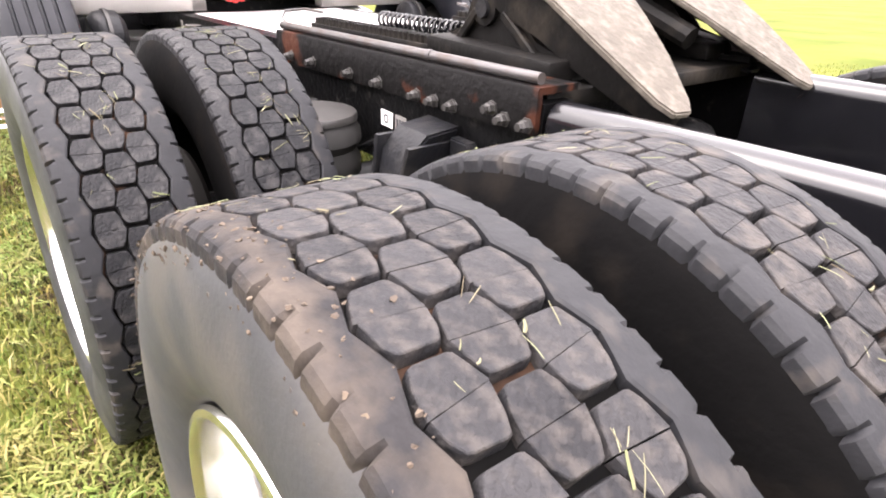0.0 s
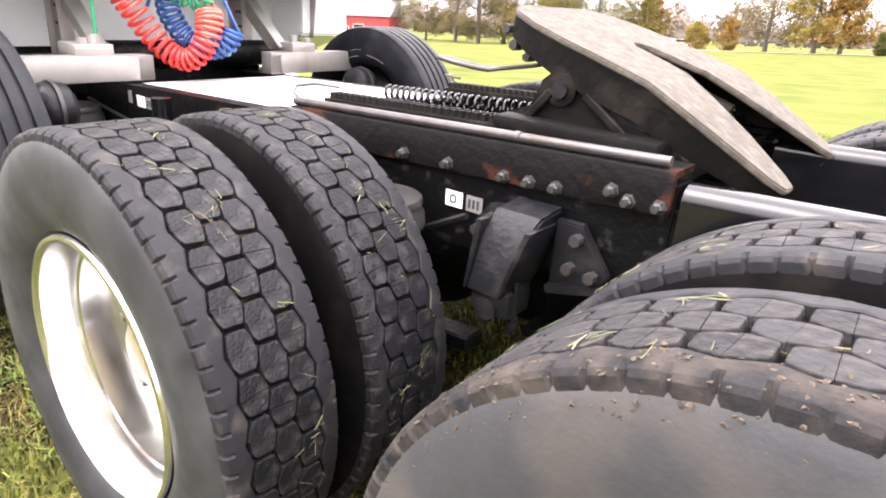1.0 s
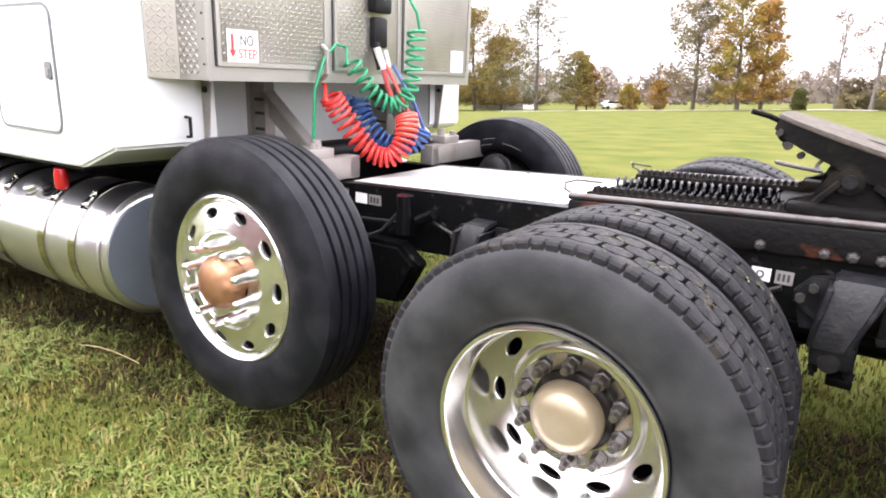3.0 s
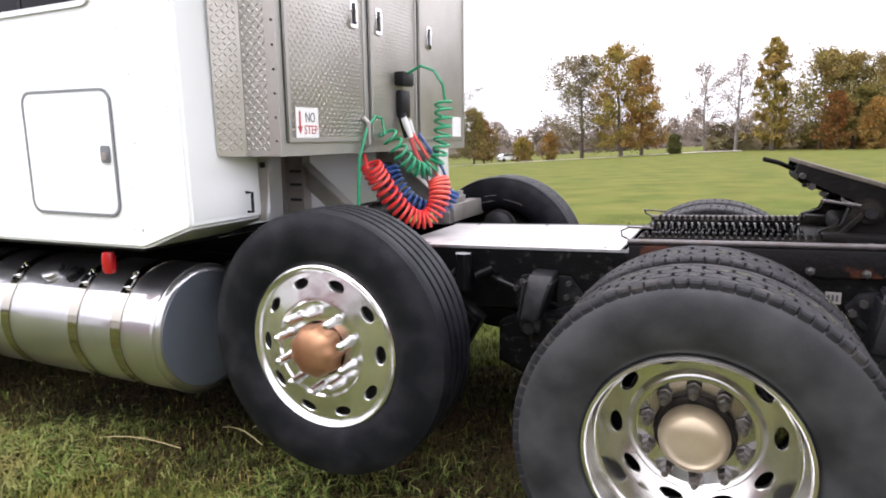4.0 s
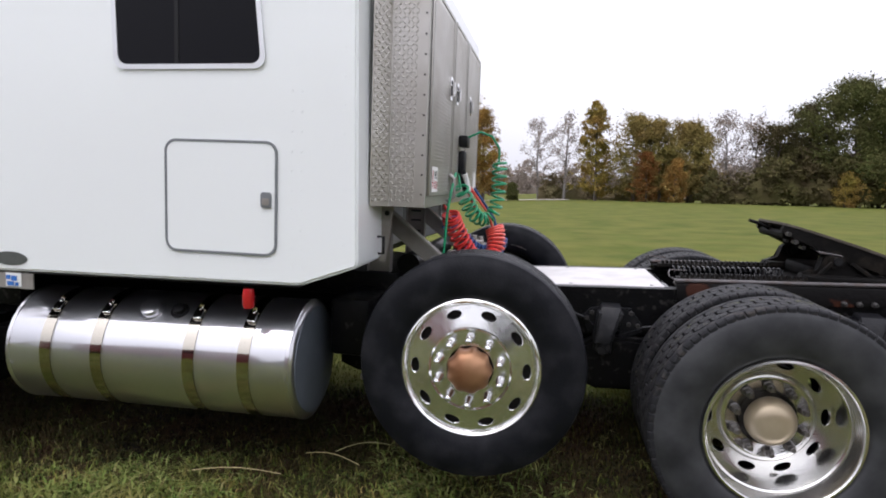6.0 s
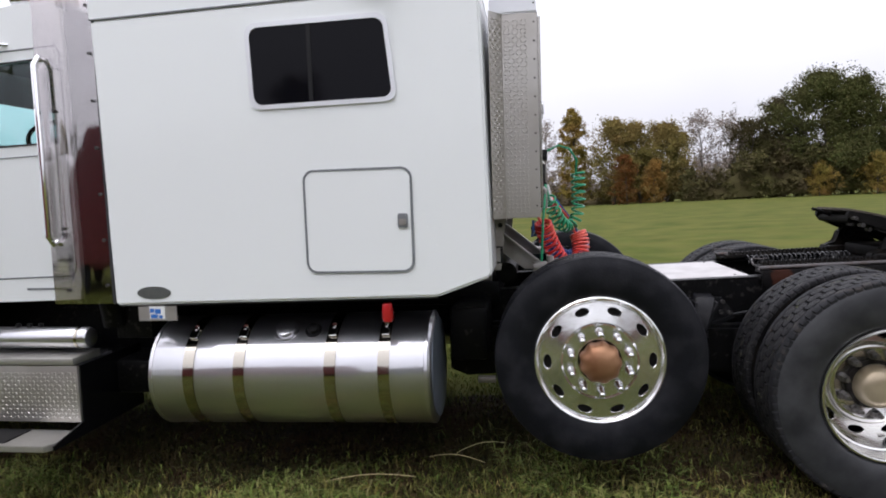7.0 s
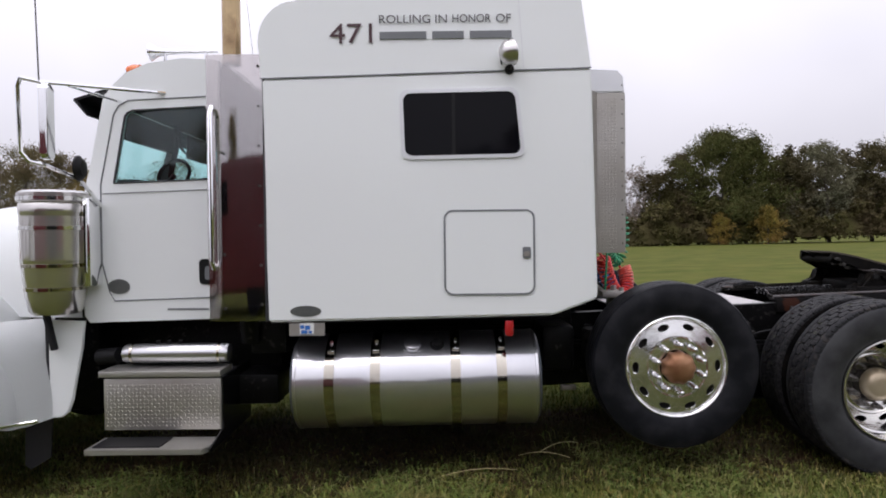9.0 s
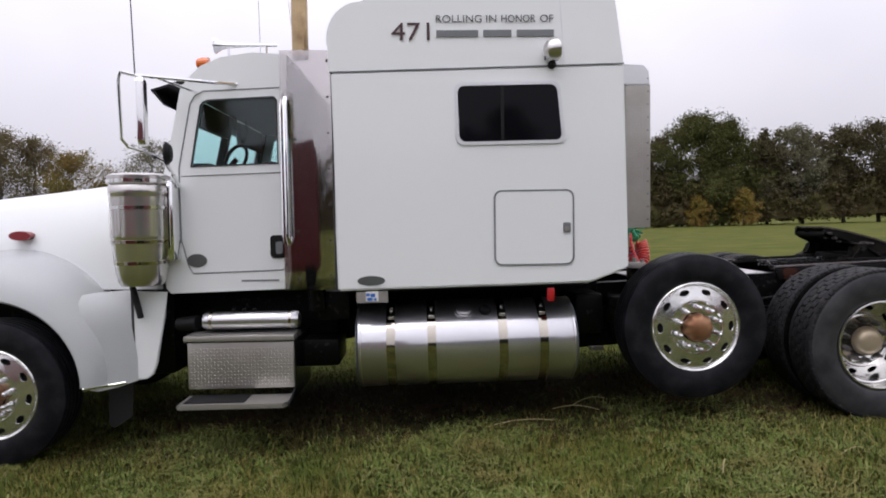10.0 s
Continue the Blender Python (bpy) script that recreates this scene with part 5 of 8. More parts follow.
# coiled hoses hanging behind the cabinet
def coiled(points, turns, radius, wire, material_, name, label, tail0=(), tail1=()):
    """A helix of wire along a hanging line."""
    pts = [Vector(p) for p in points]

    def along(t):
        f = t * (len(pts) - 1)
        i = min(int(f), len(pts) - 2)
        u = f - i
        p0, p1, p2, p3 = pts[max(i - 1, 0)], pts[i], pts[i + 1], pts[min(i + 2, len(pts) - 1)]
        return 0.5 * ((2 * p1) + (p2 - p0) * u + (2 * p0 - 5 * p1 + 4 * p2 - p3) * u * u + (3 * p1 - p0 - 3 * p2 + p3) * u ** 3)

    n = turns * 14
    out = [Vector(p) for p in tail0]
    for k in range(n + 1):
        t = k / n
        d = (along(min(1, t + 0.01)) - along(max(0, t - 0.01))).normalized()
        e = d.cross(Vector((1, 0.2, 0))).normalized()
        g = d.cross(e)
        a = 2 * math.pi * turns * t
        out.append(along(t) + (e * math.cos(a) + g * math.sin(a)) * radius * (1 + 0.10 * math.sin(9 * t)))
    out += [Vector(p) for p in tail1]
    part(name, tube(B(), out, wire, 6), material_, truck, label)


coiled([(-0.235, -0.37, 1.27), (-0.215, -0.33, 1.20), (-0.165, -0.275, 1.09), (-0.10, -0.225, 1.01), (-0.035, -0.175, 0.995), (0.005, -0.13, 1.06), (0.005, -0.10, 1.14), (-0.01, -0.09, 1.19)], 24, 0.046, 0.0085, M["red_hose"],
       "red_air_hose", "red coiled air hose", tail0=[(-0.30, -0.36, 1.34), (-0.27, -0.37, 1.32)], tail1=[(-0.06, -0.07, 1.28), (-0.17, -0.05, 1.42)])
coiled([(-0.265, -0.14, 1.25), (-0.225, -0.15, 1.17), (-0.15, -0.13, 1.08), (-0.07, -0.08, 1.035), (0.0, -0.03, 1.06), (0.02, 0.0, 1.12)], 18, 0.042, 0.008, M["blue_hose"],
       "blue_air_hose", "blue coiled air hose", tail0=[(-0.30, -0.22, 1.18), (-0.29, -0.18, 1.28)], tail1=[(-0.02, -0.01, 1.24), (-0.15, -0.02, 1.42)])
coiled([(-0.20, -0.27, 1.43), (-0.165, -0.22, 1.34), (-0.125, -0.17, 1.265), (-0.075, -0.11, 1.235), (-0.02, -0.075, 1.28), (0.0, -0.06, 1.38), (0.003, -0.045, 1.49), (0.0, -0.035, 1.58)], 17, 0.038, 0.0075, M["green_hose"],
       "green_electric_cable", "green coiled electric cable", tail0=[(-0.25, -0.47, 1.03), (-0.235, -0.47, 1.30), (-0.22, -0.42, 1.44), (-0.215, -0.35, 1.50), (-0.21, -0.29, 1.49)], tail1=[(-0.005, -0.03, 1.66), (-0.05, -0.04, 1.73), (-0.12, -0.05, 1.755), (-0.20, -0.04, 1.72)])
bm = B()
box(bm, CX1 + 0.016, CX1 + 0.07, -0.10, 0.02, 1.66, 1.73, 0.008)
box(bm, CX1 + 0.016, CX1 + 0.055, -0.09, 0.01, 1.50, 1.64, 0.012)
rod(bm, (CX1 + 0.04, -0.07, 1.52), (CX1 + 0.07, -0.06, 1.40), 0.022, 10)
part("hose_holder", bm, M["plastic"], truck, "black gladhand holder on the cabinet door")
bm = rod(B(), (CX1 + 0.06, -0.085, 1.50), (CX1 + 0.085, -0.06, 1.40), 0.017, 10)
rod(bm, (CX1 + 0.05, -0.01, 1.49), (CX1 + 0.07, 0.0, 1.41), 0.014, 10)
part("hose_grip", bm, M["sticker"], truck, "pale hose grip sleeves")
bm = tube(B(), [(CX1 + 0.085, -0.06, 1.40), (CX1 + 0.12, -0.07, 1.32), (CX1 + 0.17, -0.08, 1.24)], 0.012, 8)
part("hose_end", bm, M["red_ink"], truck)
bm = tube(B(), [(CX1 + 0.01, -0.41, 1.345), (CX1 + 0.045, -0.41, 1.37), (CX1 + 0.045, -0.41, 1.47), (CX1 + 0.02, -0.41, 1.49)], 0.012, 8)
part("vent_pipe", bm, M["bracket"], truck)

# ---- fuel tank ----
TXc, TY, TZ, TR = -1.58, -0.895, 0.527, 0.298
bm = B()
prof = [(0.0, -0.775), (0.20, -0.772), (TR - 0.03, -0.765), (TR - 0.008, -0.752), (TR, -0.73)]
prof += [(TR, -0.3), (TR, 0.0), (TR, 0.3)] + [(r, -y) for r, y in prof[::-1]]
lathe(bm, prof, 72)
tank = part("fuel_tank", bm, M["tank"], truck, "polished cylindrical aluminium fuel tank", angle=50)
TANK_TILT = 0.015
tank.matrix_local = pose(TXc, TY, TZ, 0, -math.degrees(TANK_TILT), 0) @ pose(0, 0, 0, 0, 0, 90)
for k in (-1, 1):
    part("tank_end", lathe(B(), [(0.0, 0.779 * k), (0.20, 0.776 * k), (TR - 0.034, 0.769 * k), (TR - 0.032, 0.764 * k)], 72), M["tank_end"], tank, "dull blue-grey brushed tank end")
for sx in (-2.105, -1.825, -1.335, -1.055):
    bm = lathe(B(), [(TR + 0.001, -0.030), (TR + 0.005, -0.030), (TR + 0.005, 0.030), (TR + 0.001, 0.030)], 72, closed=True)
    s = part("tank_strap", bm, M["strap"], tank, "stainless steel tank strap")
    s.location = (0, -(sx - TXc), 0)
    up = TANK_TILT * (sx - TXc)
    bm = box(B(), -0.021, 0.021, -0.006, 0.006, -0.026, 0.026, 0.003)
    rod(bm, (0, -0.005, 0.024), (0, 0.0, 0.060), 0.0065, 8)
    rod(bm, (0, -0.007, 0.042), (0, 0.001, 0.050), 0.012, 6)
    lean = radians(50)
    clamp = part("strap_clamp", bm, M["alu"], truck, "bright T-bolt clamp of a tank strap")
    clamp.matrix_local = pose(sx, TY - (TR + 0.014) * math.cos(lean), TZ + up + (TR + 0.014) * math.sin(lean), -50, 0, 0)
for px, pr, pm, nm in ((-1.60, 0.052, "tank", "filler_cap"), (-1.45, 0.030, "plastic", "tank_sender")):
    bm = lathe(B(), [(pr + 0.015, 0.0), (pr + 0.015, -0.008), (pr, -0.010), (pr, -0.030), (pr - 0.012, -0.036), (0.0, -0.036)], 24)
    ob = part(nm, bm, M[pm], truck)
    ob.matrix_local = pose(px, TY - TR * math.sin(radians(35)), TZ + TANK_TILT * (px - TXc) + TR * math.cos(radians(35)) - 0.004, -55, 0, 0)
for ky in (-0.74, 0.74):
    bm = B()
    lathe(bm, [(TR - 0.002, ky - 0.012), (TR + 0.003, ky - 0.008), (TR + 0.003, ky + 0.008), (TR - 0.002, ky + 0.012)], 72)
    part("tank_rim", bm, M["tank"], tank)
bm = lathe(B(), [(0.0, 0.05), (0.024, 0.045), (0.028, 0.02), (0.028, -0.03), (0.022, -0.045), (0.0, -0.045)], 20)
ob = part("marker_lamp", bm, M["red_lens"], truck, "red marker lamp under the sleeper")
ob.matrix_local = pose(-1.015, -1.215, 0.893, 90, 0, 0)
bm = B()
box(bm, -0.62, -0.52, -0.75, -0.70, 0.40, 0.43, 0.004)
part("step_bracket", bm, M["bracket"], truck)
bm = B()
box(bm, -2.62, -2.40, -1.02, -0.45, 0.72, 0.92, 0.01)
part("cab_mount", bm, M["frame"], truck)
part("air_dryer", box(B(), -0.76, -0.55, -0.85, -0.45, 0.55, 0.85, 0.03), M["frame"], truck)
part("battery_tray", box(B(), -3.5, -2.5, -0.85, -0.45, 0.35, 0.55, 0.02), M["frame"], truck)

# what hangs beneath the frame on the far side
far = lathe(B(), prof, 48)
far_tank = part("fuel_tank", far, M["tank"], truck, "polished aluminium fuel tank of the far side", angle=50)
far_tank.matrix_local = pose(TXc, -TY, TZ, 0, 0, 90)
part("step_box", box(B(), -3.465, -2.60, 0.62, 1.165, 0.275, 0.62, 0.006), M["frame"], truck)
part("transmission", prism(B(), [(-3.4, 0.45), (-2.6, 0.42), (-2.2, 0.50), (-2.1, 0.62), (-2.1, 0.86), (-3.4, 0.95)], "xz", -0.30, 0.30, 0.05), M["frame"], truck, "black gearbox under the cab")
for cx in (-1.9, -0.75, 0.45):
    part("cross_member", box(B(), cx - 0.05, cx + 0.05, -0.42, 0.42, 0.66, 0.88, 0.008), M["frame"], truck)
for ty in (-0.30, 0.30):
    part("air_reservoir", lathe(B(), [(0.0, -0.42), (0.09, -0.40), (0.125, -0.34), (0.125, 0.34), (0.09, 0.40), (0.0, 0.42)], 24), M["frame"], truck, "black air reservoir between the rails").matrix_local = pose(-0.25 if ty < 0 else -1.2, ty, 0.55, 0, 0, 90)

# panel and arms added to fill the see-through gaps with black
part("engine_splash_panel", box(B(), -4.25, -2.55, -0.56, -0.53, 0.30, 0.97, 0.006), M["frame"], truck, "black panel added to fill the gap beside the engine")
for sgn in (-1, 1):
    part("suspension_arm", prism(B(), [(-0.80, 0.42), (-0.70, 0.38), (0.30, 0.44), (0.40, 0.62), (0.30, 0.70), (-0.70, 0.70), (-0.80, 0.62)], "xz", 0.50 * sgn - 0.05, 0.50 * sgn + 0.05, 0.02), M["frame"], truck)
    part("suspension_arm", prism(B(), [(0.48, 0.45), (0.60, 0.40), (1.15, 0.42), (1.25, 0.60), (1.10, 0.68), (0.60, 0.68), (0.48, 0.62)], "xz", 0.50 * sgn - 0.05, 0.50 * sgn + 0.05, 0.02), M["frame"], truck)

# ---- step box and cylinder under the cab door ----
bm = B()
box(bm, -3.480, -2.765, -1.165, -0.86, 0.285, 0.600, 0.006)
sb = part("step_box", bm, M["plate"], truck, "diamond plate battery box with steps")
part("diamond_relief", lozenges((-3.470, -1.1655, 0.300), (1, 0, 0), (0, 0, 1), 0.70, 0.285, 0.0225, 0.0092, 0.0046, 0.0030), None, sb)
bm = B()
box(bm, -3.492, -2.755, -1.20, -0.98, 0.614, 0.652, 0.004)
part("upper_step", bm, M["cabinet_trim"], sb)
bm = box(B(), -3.47, -2.76, -1.155, -0.88, 0.599, 0.615)
part("step_gap", bm, M["seam"], sb)
bm = B()
prism(bm, [(-3.470, -1.175), (-2.762, -1.175), (-2.762, -1.21), (-2.775, -1.365), (-2.80, -1.40), (-3.470, -1.40)], "xy", 0.212, 0.245, 0.003)
part("lower_step", bm, M["cabinet_trim"], sb)
bm = box(B(), -3.44, -3.05, -1.37, -1.19, 0.2455, 0.252)
part("step_grip", bm, M["plastic"], sb)
bm = B()
prism(bm, [(-1.150, 0.60), (-1.150, 0.290), (-1.38, 0.240), (-1.38, 0.215), (-0.62, 0.215), (-0.62, 0.60)], "yz", -2.764, -2.756)
part("step_side", bm, M["frame_clean"], sb)
bm = lathe(B(), [(0.0, -0.335), (0.03, -0.333), (0.052, -0.325), (0.060, -0.305), (0.060, 0.305), (0.052, 0.325), (0.03, 0.333), (0.0, 0.335)], 32)
cyl = part("air_cylinder", bm, M["tank"], truck, "polished horizontal air cylinder")
cyl.matrix_local = pose(-3.07, -1.06, 0.735, 0, 0, 90)
for k in (-0.27, 0.27):
    part("cylinder_band", lathe(B(), [(0.061, k - 0.008), (0.063, k - 0.008), (0.063, k + 0.008), (0.061, k + 0.008)], 32, closed=True), M["strap"], cyl)
for k in (-0.12, -0.05, 0.02):
    part("pipe_fitting", rod(B(), (-3.07 + k, -1.06, 0.79), (-3.07 + k, -1.06, 0.815), 0.014, 8), M["plastic"], truck)
part("intake_pipe", rod(B(), (-3.45, -1.02, 0.72), (-3.60, -0.98, 0.70), 0.05, 14), M["plastic"], truck)
bm = rod(B(), (-2.62, -1.02, 0.80), (-2.62, -1.05, 0.95), 0.06, 20)
part("exhaust_elbow", bm, M["frame"], truck)

# ---- mirror-bright side panel and exhaust stack between cab and sleeper ----
bm = B()
cols = []
for k in range(9):
    f = k / 8
    cols.append((-2.795 + 0.330 * f, -1.238 - 0.008 * math.sin(math.pi * f)))
rows_ = [0.955 + (2.53 - 0.955) * j / 10 for j in range(11)]
grid = [[bm.verts.new((x + 0.0, y, z)) for x, y in cols] for z in rows_]
for j in range(10):
    for k in range(8):
        bm.faces.new((grid[j][k], grid[j][k + 1], grid[j + 1][k + 1], grid[j + 1][k]))
bmesh.ops.solidify(bm, geom=bm.faces[:], thickness=0.004)
shield = part("stack_shield", bm, M["stainless"], truck, "tall mirror-polished stainless panel")
bm = box(B(), -2.464, -2.450, -1.240, -1.205, 0.95, 2.53, 0.002)
part("shield_edge", bm, M["seam"], shield)
bm = B()
for z in [1.05 + 0.235 * k for k in range(7)]:
    rod(bm, (-2.485, -1.250, z), (-2.485, -1.235, z), 0.008, 10)
for z in (1.35, 1.03, 1.95):
    rod(bm, (-2.70, -1.26, z), (-2.70, -1.243, z), 0.009, 10)
tagged(part("rivets", bm, M["bolt"], shield), kind="stuff")
for sgn in (-1,):
    bm = lathe(B(), [(0.055, 0.0), (0.056, 1.3), (0.052, 1.3), (0.051, 0.0)], 32)
    st_ob = part("exhaust_pipe", bm, M["stack"], truck, "tall chrome exhaust stack with brown heat tint")
    st_ob.matrix_local = pose(-2.675, 1.13 * sgn, 2.50, 90, 0, 0)
bm = box(B(), -2.80, -2.50, 1.20, 1.24, 0.95, 2.53, 0.01)
part("stack_shield", bm, M["stainless"], truck)

# ---- cab ----
CABY = 1.03
# side outline of the cab, and the door window cut out of it
cab_side = [(-3.66, 0.925), (-2.80, 0.945), (-2.80, 2.56), (-3.02, 2.575), (-3.24, 2.545), (-3.38, 2.485), (-3.47, 2.40), (-3.52, 2.33), (-3.60, 1.95), (-3.68, 1.62)]
win = [(-3.462, 1.800), (-2.868, 1.818), (-2.868, 2.250), (-2.885, 2.272), (-3.335, 2.252), (-3.368, 2.238), (-3.385, 2.215)]


def by_angle(pts, centre, n=96):
    """Points of an outline met by n rays from a centre, so that two outlines pair up."""
    out = []
    for k in range(n):
        a = 2 * math.pi * k / n
        dx, dz = math.cos(a), math.sin(a)
        best = None
        for i in range(len(pts)):
            (x0, z0), (x1, z1) = pts[i], pts[(i + 1) % len(pts)]
            ex, ez = x1 - x0, z1 - z0
            det = dx * -ez + ex * dz
            if abs(det) < 1e-12:
                continue
            rx, rz = x0 - centre[0], z0 - centre[1]
            t = (rx * -ez + ex * rz) / det
            u = (dx * rz - dz * rx) / det
            if t > 0 and -1e-6 <= u <= 1 + 1e-6 and (best is None or t < best):
                best = t
        out.append((centre[0] + dx * best, centre[1] + dz * best))
    return out


mid = (-3.12, 2.03)
for sgn in (-1, 1):
    w0, w1 = (CABY - 0.03) * sgn, CABY * sgn
    bm = ring_plate(B(), by_angle(cab_side, mid, 160), by_angle(win, mid, 160), "xz", min(w0, w1), max(w0, w1))
    wall = part("cab_side", bm, M["white"], truck, "white cab side with door", angle=30)
    part("door_glass", prism(B(), win, "xz", (CABY - 0.018) * sgn, (CABY - 0.013) * sgn), M["glass"], wall, "clear greenish side window")
    wall.children[-1].visible_shadow = False
    bm = B()
    tube(bm, [(x, (CABY + 0.001) * sgn, z) for x, z in win + win[:1]], 0.006, 6)
    part("window_seal", bm, M["seam"], wall)
    door_line = [(-3.50, 1.115), (-3.47, 1.062), (-2.86, 1.078), (-2.825, 1.10), (-2.818, 2.30), (-2.845, 2.335), (-3.36, 2.315), (-3.42, 2.285), (-3.455, 2.23), (-3.545, 1.79), (-3.545, 1.30)]
    bm = tube(B(), [(x, (CABY + 0.001) * sgn, z) for x, z in door_line + door_line[:1]], 0.0045, 6)
    part("door_gap", bm, M["gasket"], wall)
    bm = tube(B(), [(-3.53, (CABY + 0.002) * sgn, 1.735), (-2.83, (CABY + 0.002) * sgn, 1.755)], 0.003, 6)
    part("door_crease", bm, M["gasket"], wall)
    part("door_handle", prism(B(), rounded(-2.935, -2.835, 1.16, 1.32, 0.025), "xz", (CABY - 0.005) * sgn, (CABY + 0.008) * sgn, 0.002), M["plastic"], wall, "black recessed door handle")
    part("handle_paddle", prism(B(), rounded(-2.895, -2.848, 1.19, 1.275, 0.012), "xz", (CABY + 0.004) * sgn, (CABY + 0.02) * sgn, 0.003), M["gasket"], wall)
    oval = [(-3.442 + 0.068 * math.cos(2 * math.pi * k / 28), 1.152 + 0.047 * math.sin(2 * math.pi * k / 28)) for k in range(28)]
    part("door_badge", prism(B(), oval, "xz", (CABY - 0.001) * sgn, (CABY + 0.005) * sgn), M["badge"], wall, "grey oval door badge")
    bm = box(B(), -3.14, -2.88, min(CABY * sgn, (CABY + 0.003) * sgn), max(CABY * sgn, (CABY + 0.003) * sgn), 1.000, 1.012)
    part("name_bar", bm, M["gasket"], wall, "thin bar of small raised lettering")
# roof, rear wall, floor, cowl
bm = B()
path_ = [(-2.80, 2.56), (-3.02, 2.575), (-3.24, 2.545), (-3.38, 2.485), (-3.47, 2.40), (-3.52, 2.33)]
prev = None
for x, z in path_:
    line = []
    for k in range(13):
        y = -CABY + 2 * CABY * k / 12
        line.append(bm.verts.new((x, y, z + 0.035 * (1 - (y / CABY) ** 4))))
    if prev:
        for k in range(12):
            bm.faces.new((prev[k], prev[k + 1], line[k + 1], line[k]))
    prev = line
bmesh.ops.solidify(bm, geom=bm.faces[:], thickness=0.02)
part("cab_roof", bm, M["white"], truck, "white rounded cab roof", angle=40)
bm = B()
box(bm, -2.81, -2.79, -CABY + 0.03, CABY - 0.03, 0.95, 2.56)
box(bm, -3.66, -2.80, -CABY + 0.03, CABY - 0.03, 0.93, 0.96)
box(bm, -3.70, -3.62, -CABY + 0.03, CABY - 0.03, 0.93, 1.62, 0.01)
box(bm, -3.60, -3.35, -0.9, 0.9, 1.55, 1.84, 0.05)
box(bm, -3.44, -2.80, -CABY + 0.03, CABY - 0.03, 2.285, 2.31)
box(bm, -2.86, -2.81, -CABY + 0.031, CABY - 0.031, 1.80, 2.30)
part("cab_lining", bm, M["interior"], truck, "dark cab floor, rear wall and dashboard")
bm = B()
beam(bm, (-3.66, -0.98, 1.66), (-3.50, -0.98, 2.34), 0.05, 0.045)
box(bm, -3.53, -3.48, -1.0, 1.0, 2.31, 2.37, 0.01)
part("windshield_post", bm, M["white"], truck)
bm = beam(B(), (-3.615, 0.955, 1.66), (-3.455, 0.955, 2.30), 0.06, 0.05)
beam(bm, (-3.64, -0.02, 1.66), (-3.49, -0.02, 2.32), 0.09, 0.05)
beam(bm, (-3.625, -0.955, 1.66), (-3.465, -0.955, 2.30), 0.04, 0.03)
for vy in (-0.52, 0.52):
    box(bm, -3.50, -3.455, vy - 0.36, vy + 0.36, 2.10, 2.29, 0.01)
part("pillar_lining", bm, M["interior"], truck)
g = part("windshield", prism(B(), [(-3.655, 1.65), (-3.648, 1.65), (-3.503, 2.33), (-3.51, 2.33)], "xz", -0.97, 0.97), M["glass"], truck, "clear windscreen")
g.visible_shadow = False
for sgn in (-1, 1):
    bm = B()
    box(bm, -3.08, -2.92, 0.52 * sgn - 0.24, 0.52 * sgn + 0.24, 1.35, 1.86, 0.05)
    box(bm, -3.38, -2.95, 0.52 * sgn - 0.25, 0.52 * sgn + 0.25, 1.25, 1.42, 0.04)
    part("cab_seat", bm, M["interior"], truck, "dark cab seat")
bm = B()
ring = [(-3.30 + 0.10 * math.cos(a) * 0.5, -0.52 + 0.22 * math.sin(a), 1.90 + 0.10 * math.cos(a)) for a in [2 * math.pi * k / 24 for k in range(25)]]
tube(bm, ring, 0.014, 6)
rod(bm, (-3.30, -0.52, 1.90), (-3.45, -0.52, 1.75), 0.02, 8)
part("steering_wheel", bm, M["plastic"], truck, "dark steering wheel")
bm = tube(B(), [(-3.36, -0.35, 2.28), (-3.33, -0.35, 2.12), (-3.28, -0.35, 2.06), (-3.25, -0.35, 2.13), (-3.27, -0.35, 2.22)], 0.012, 6)
part("interior_mirror", bm, M["plastic"], truck)
# sun visor, roof horn, amber marker
bm = B()
prism(bm, [(-3.47, 2.425), (-3.74, 2.345), (-3.745, 2.335), (-3.66, 2.235), (-3.655, 2.24), (-3.72, 2.335), (-3.47, 2.405)], "xz", -0.97, 0.97, 0.002)
part("sun_visor", bm, M["plastic"], truck, "dark drop sun visor above the windscreen")
for hy in (-0.62, 0.30):
    bm = lathe(B(), [(0.060, 0.0), (0.052, 0.012), (0.032, 0.045), (0.020, 0.10), (0.014, 0.22), (0.011, 0.46), (0.0, 0.465)], 20)
    ob = part("roof_horn", bm, M["chrome"], truck, "chrome air horn on the cab roof")
    ob.matrix_local = pose(-3.405, hy, 2.735, 0, 0, -90)
    for k in (0.10, 0.38):
        part("horn_foot", rod(B(), (-3.405 + k, hy, 2.735), (-3.405 + k, hy, 2.585), 0.012, 8), M["chrome"], truck)
for my in (-0.78, -0.40, 0.0, 0.40, 0.78):
    bm = lathe(B(), [(0.0, -0.045), (0.03, -0.035), (0.042, 0.0), (0.042, 0.05), (0.0, 0.055)], 16)
    ob = part("roof_marker_lamp", bm, M["amber"], truck, "amber roof marker lamp")
    ob.matrix_local = pose(-3.45, my, 2.565, 0, 0, -90)

# grab rails beside the door
for gx, gy in ((-2.80, -1.19), (-2.755, -1.295)):
    z0, z1 = 1.27, 2.215
    pts = [(gx, -1.05 if gy > -1.2 else -1.22, z0 + 0.02), (gx, gy + 0.03, z0), (gx, gy, z0 + 0.04), (gx, gy, z1 - 0.04), (gx, gy + 0.03, z1), (gx, -1.05 if gy > -1.2 else -1.22, z1 - 0.01)]
    part("grab_rail", tube(B(), pts, 0.0145, 10), M["chrome"], truck, "vertical chrome grab rail")
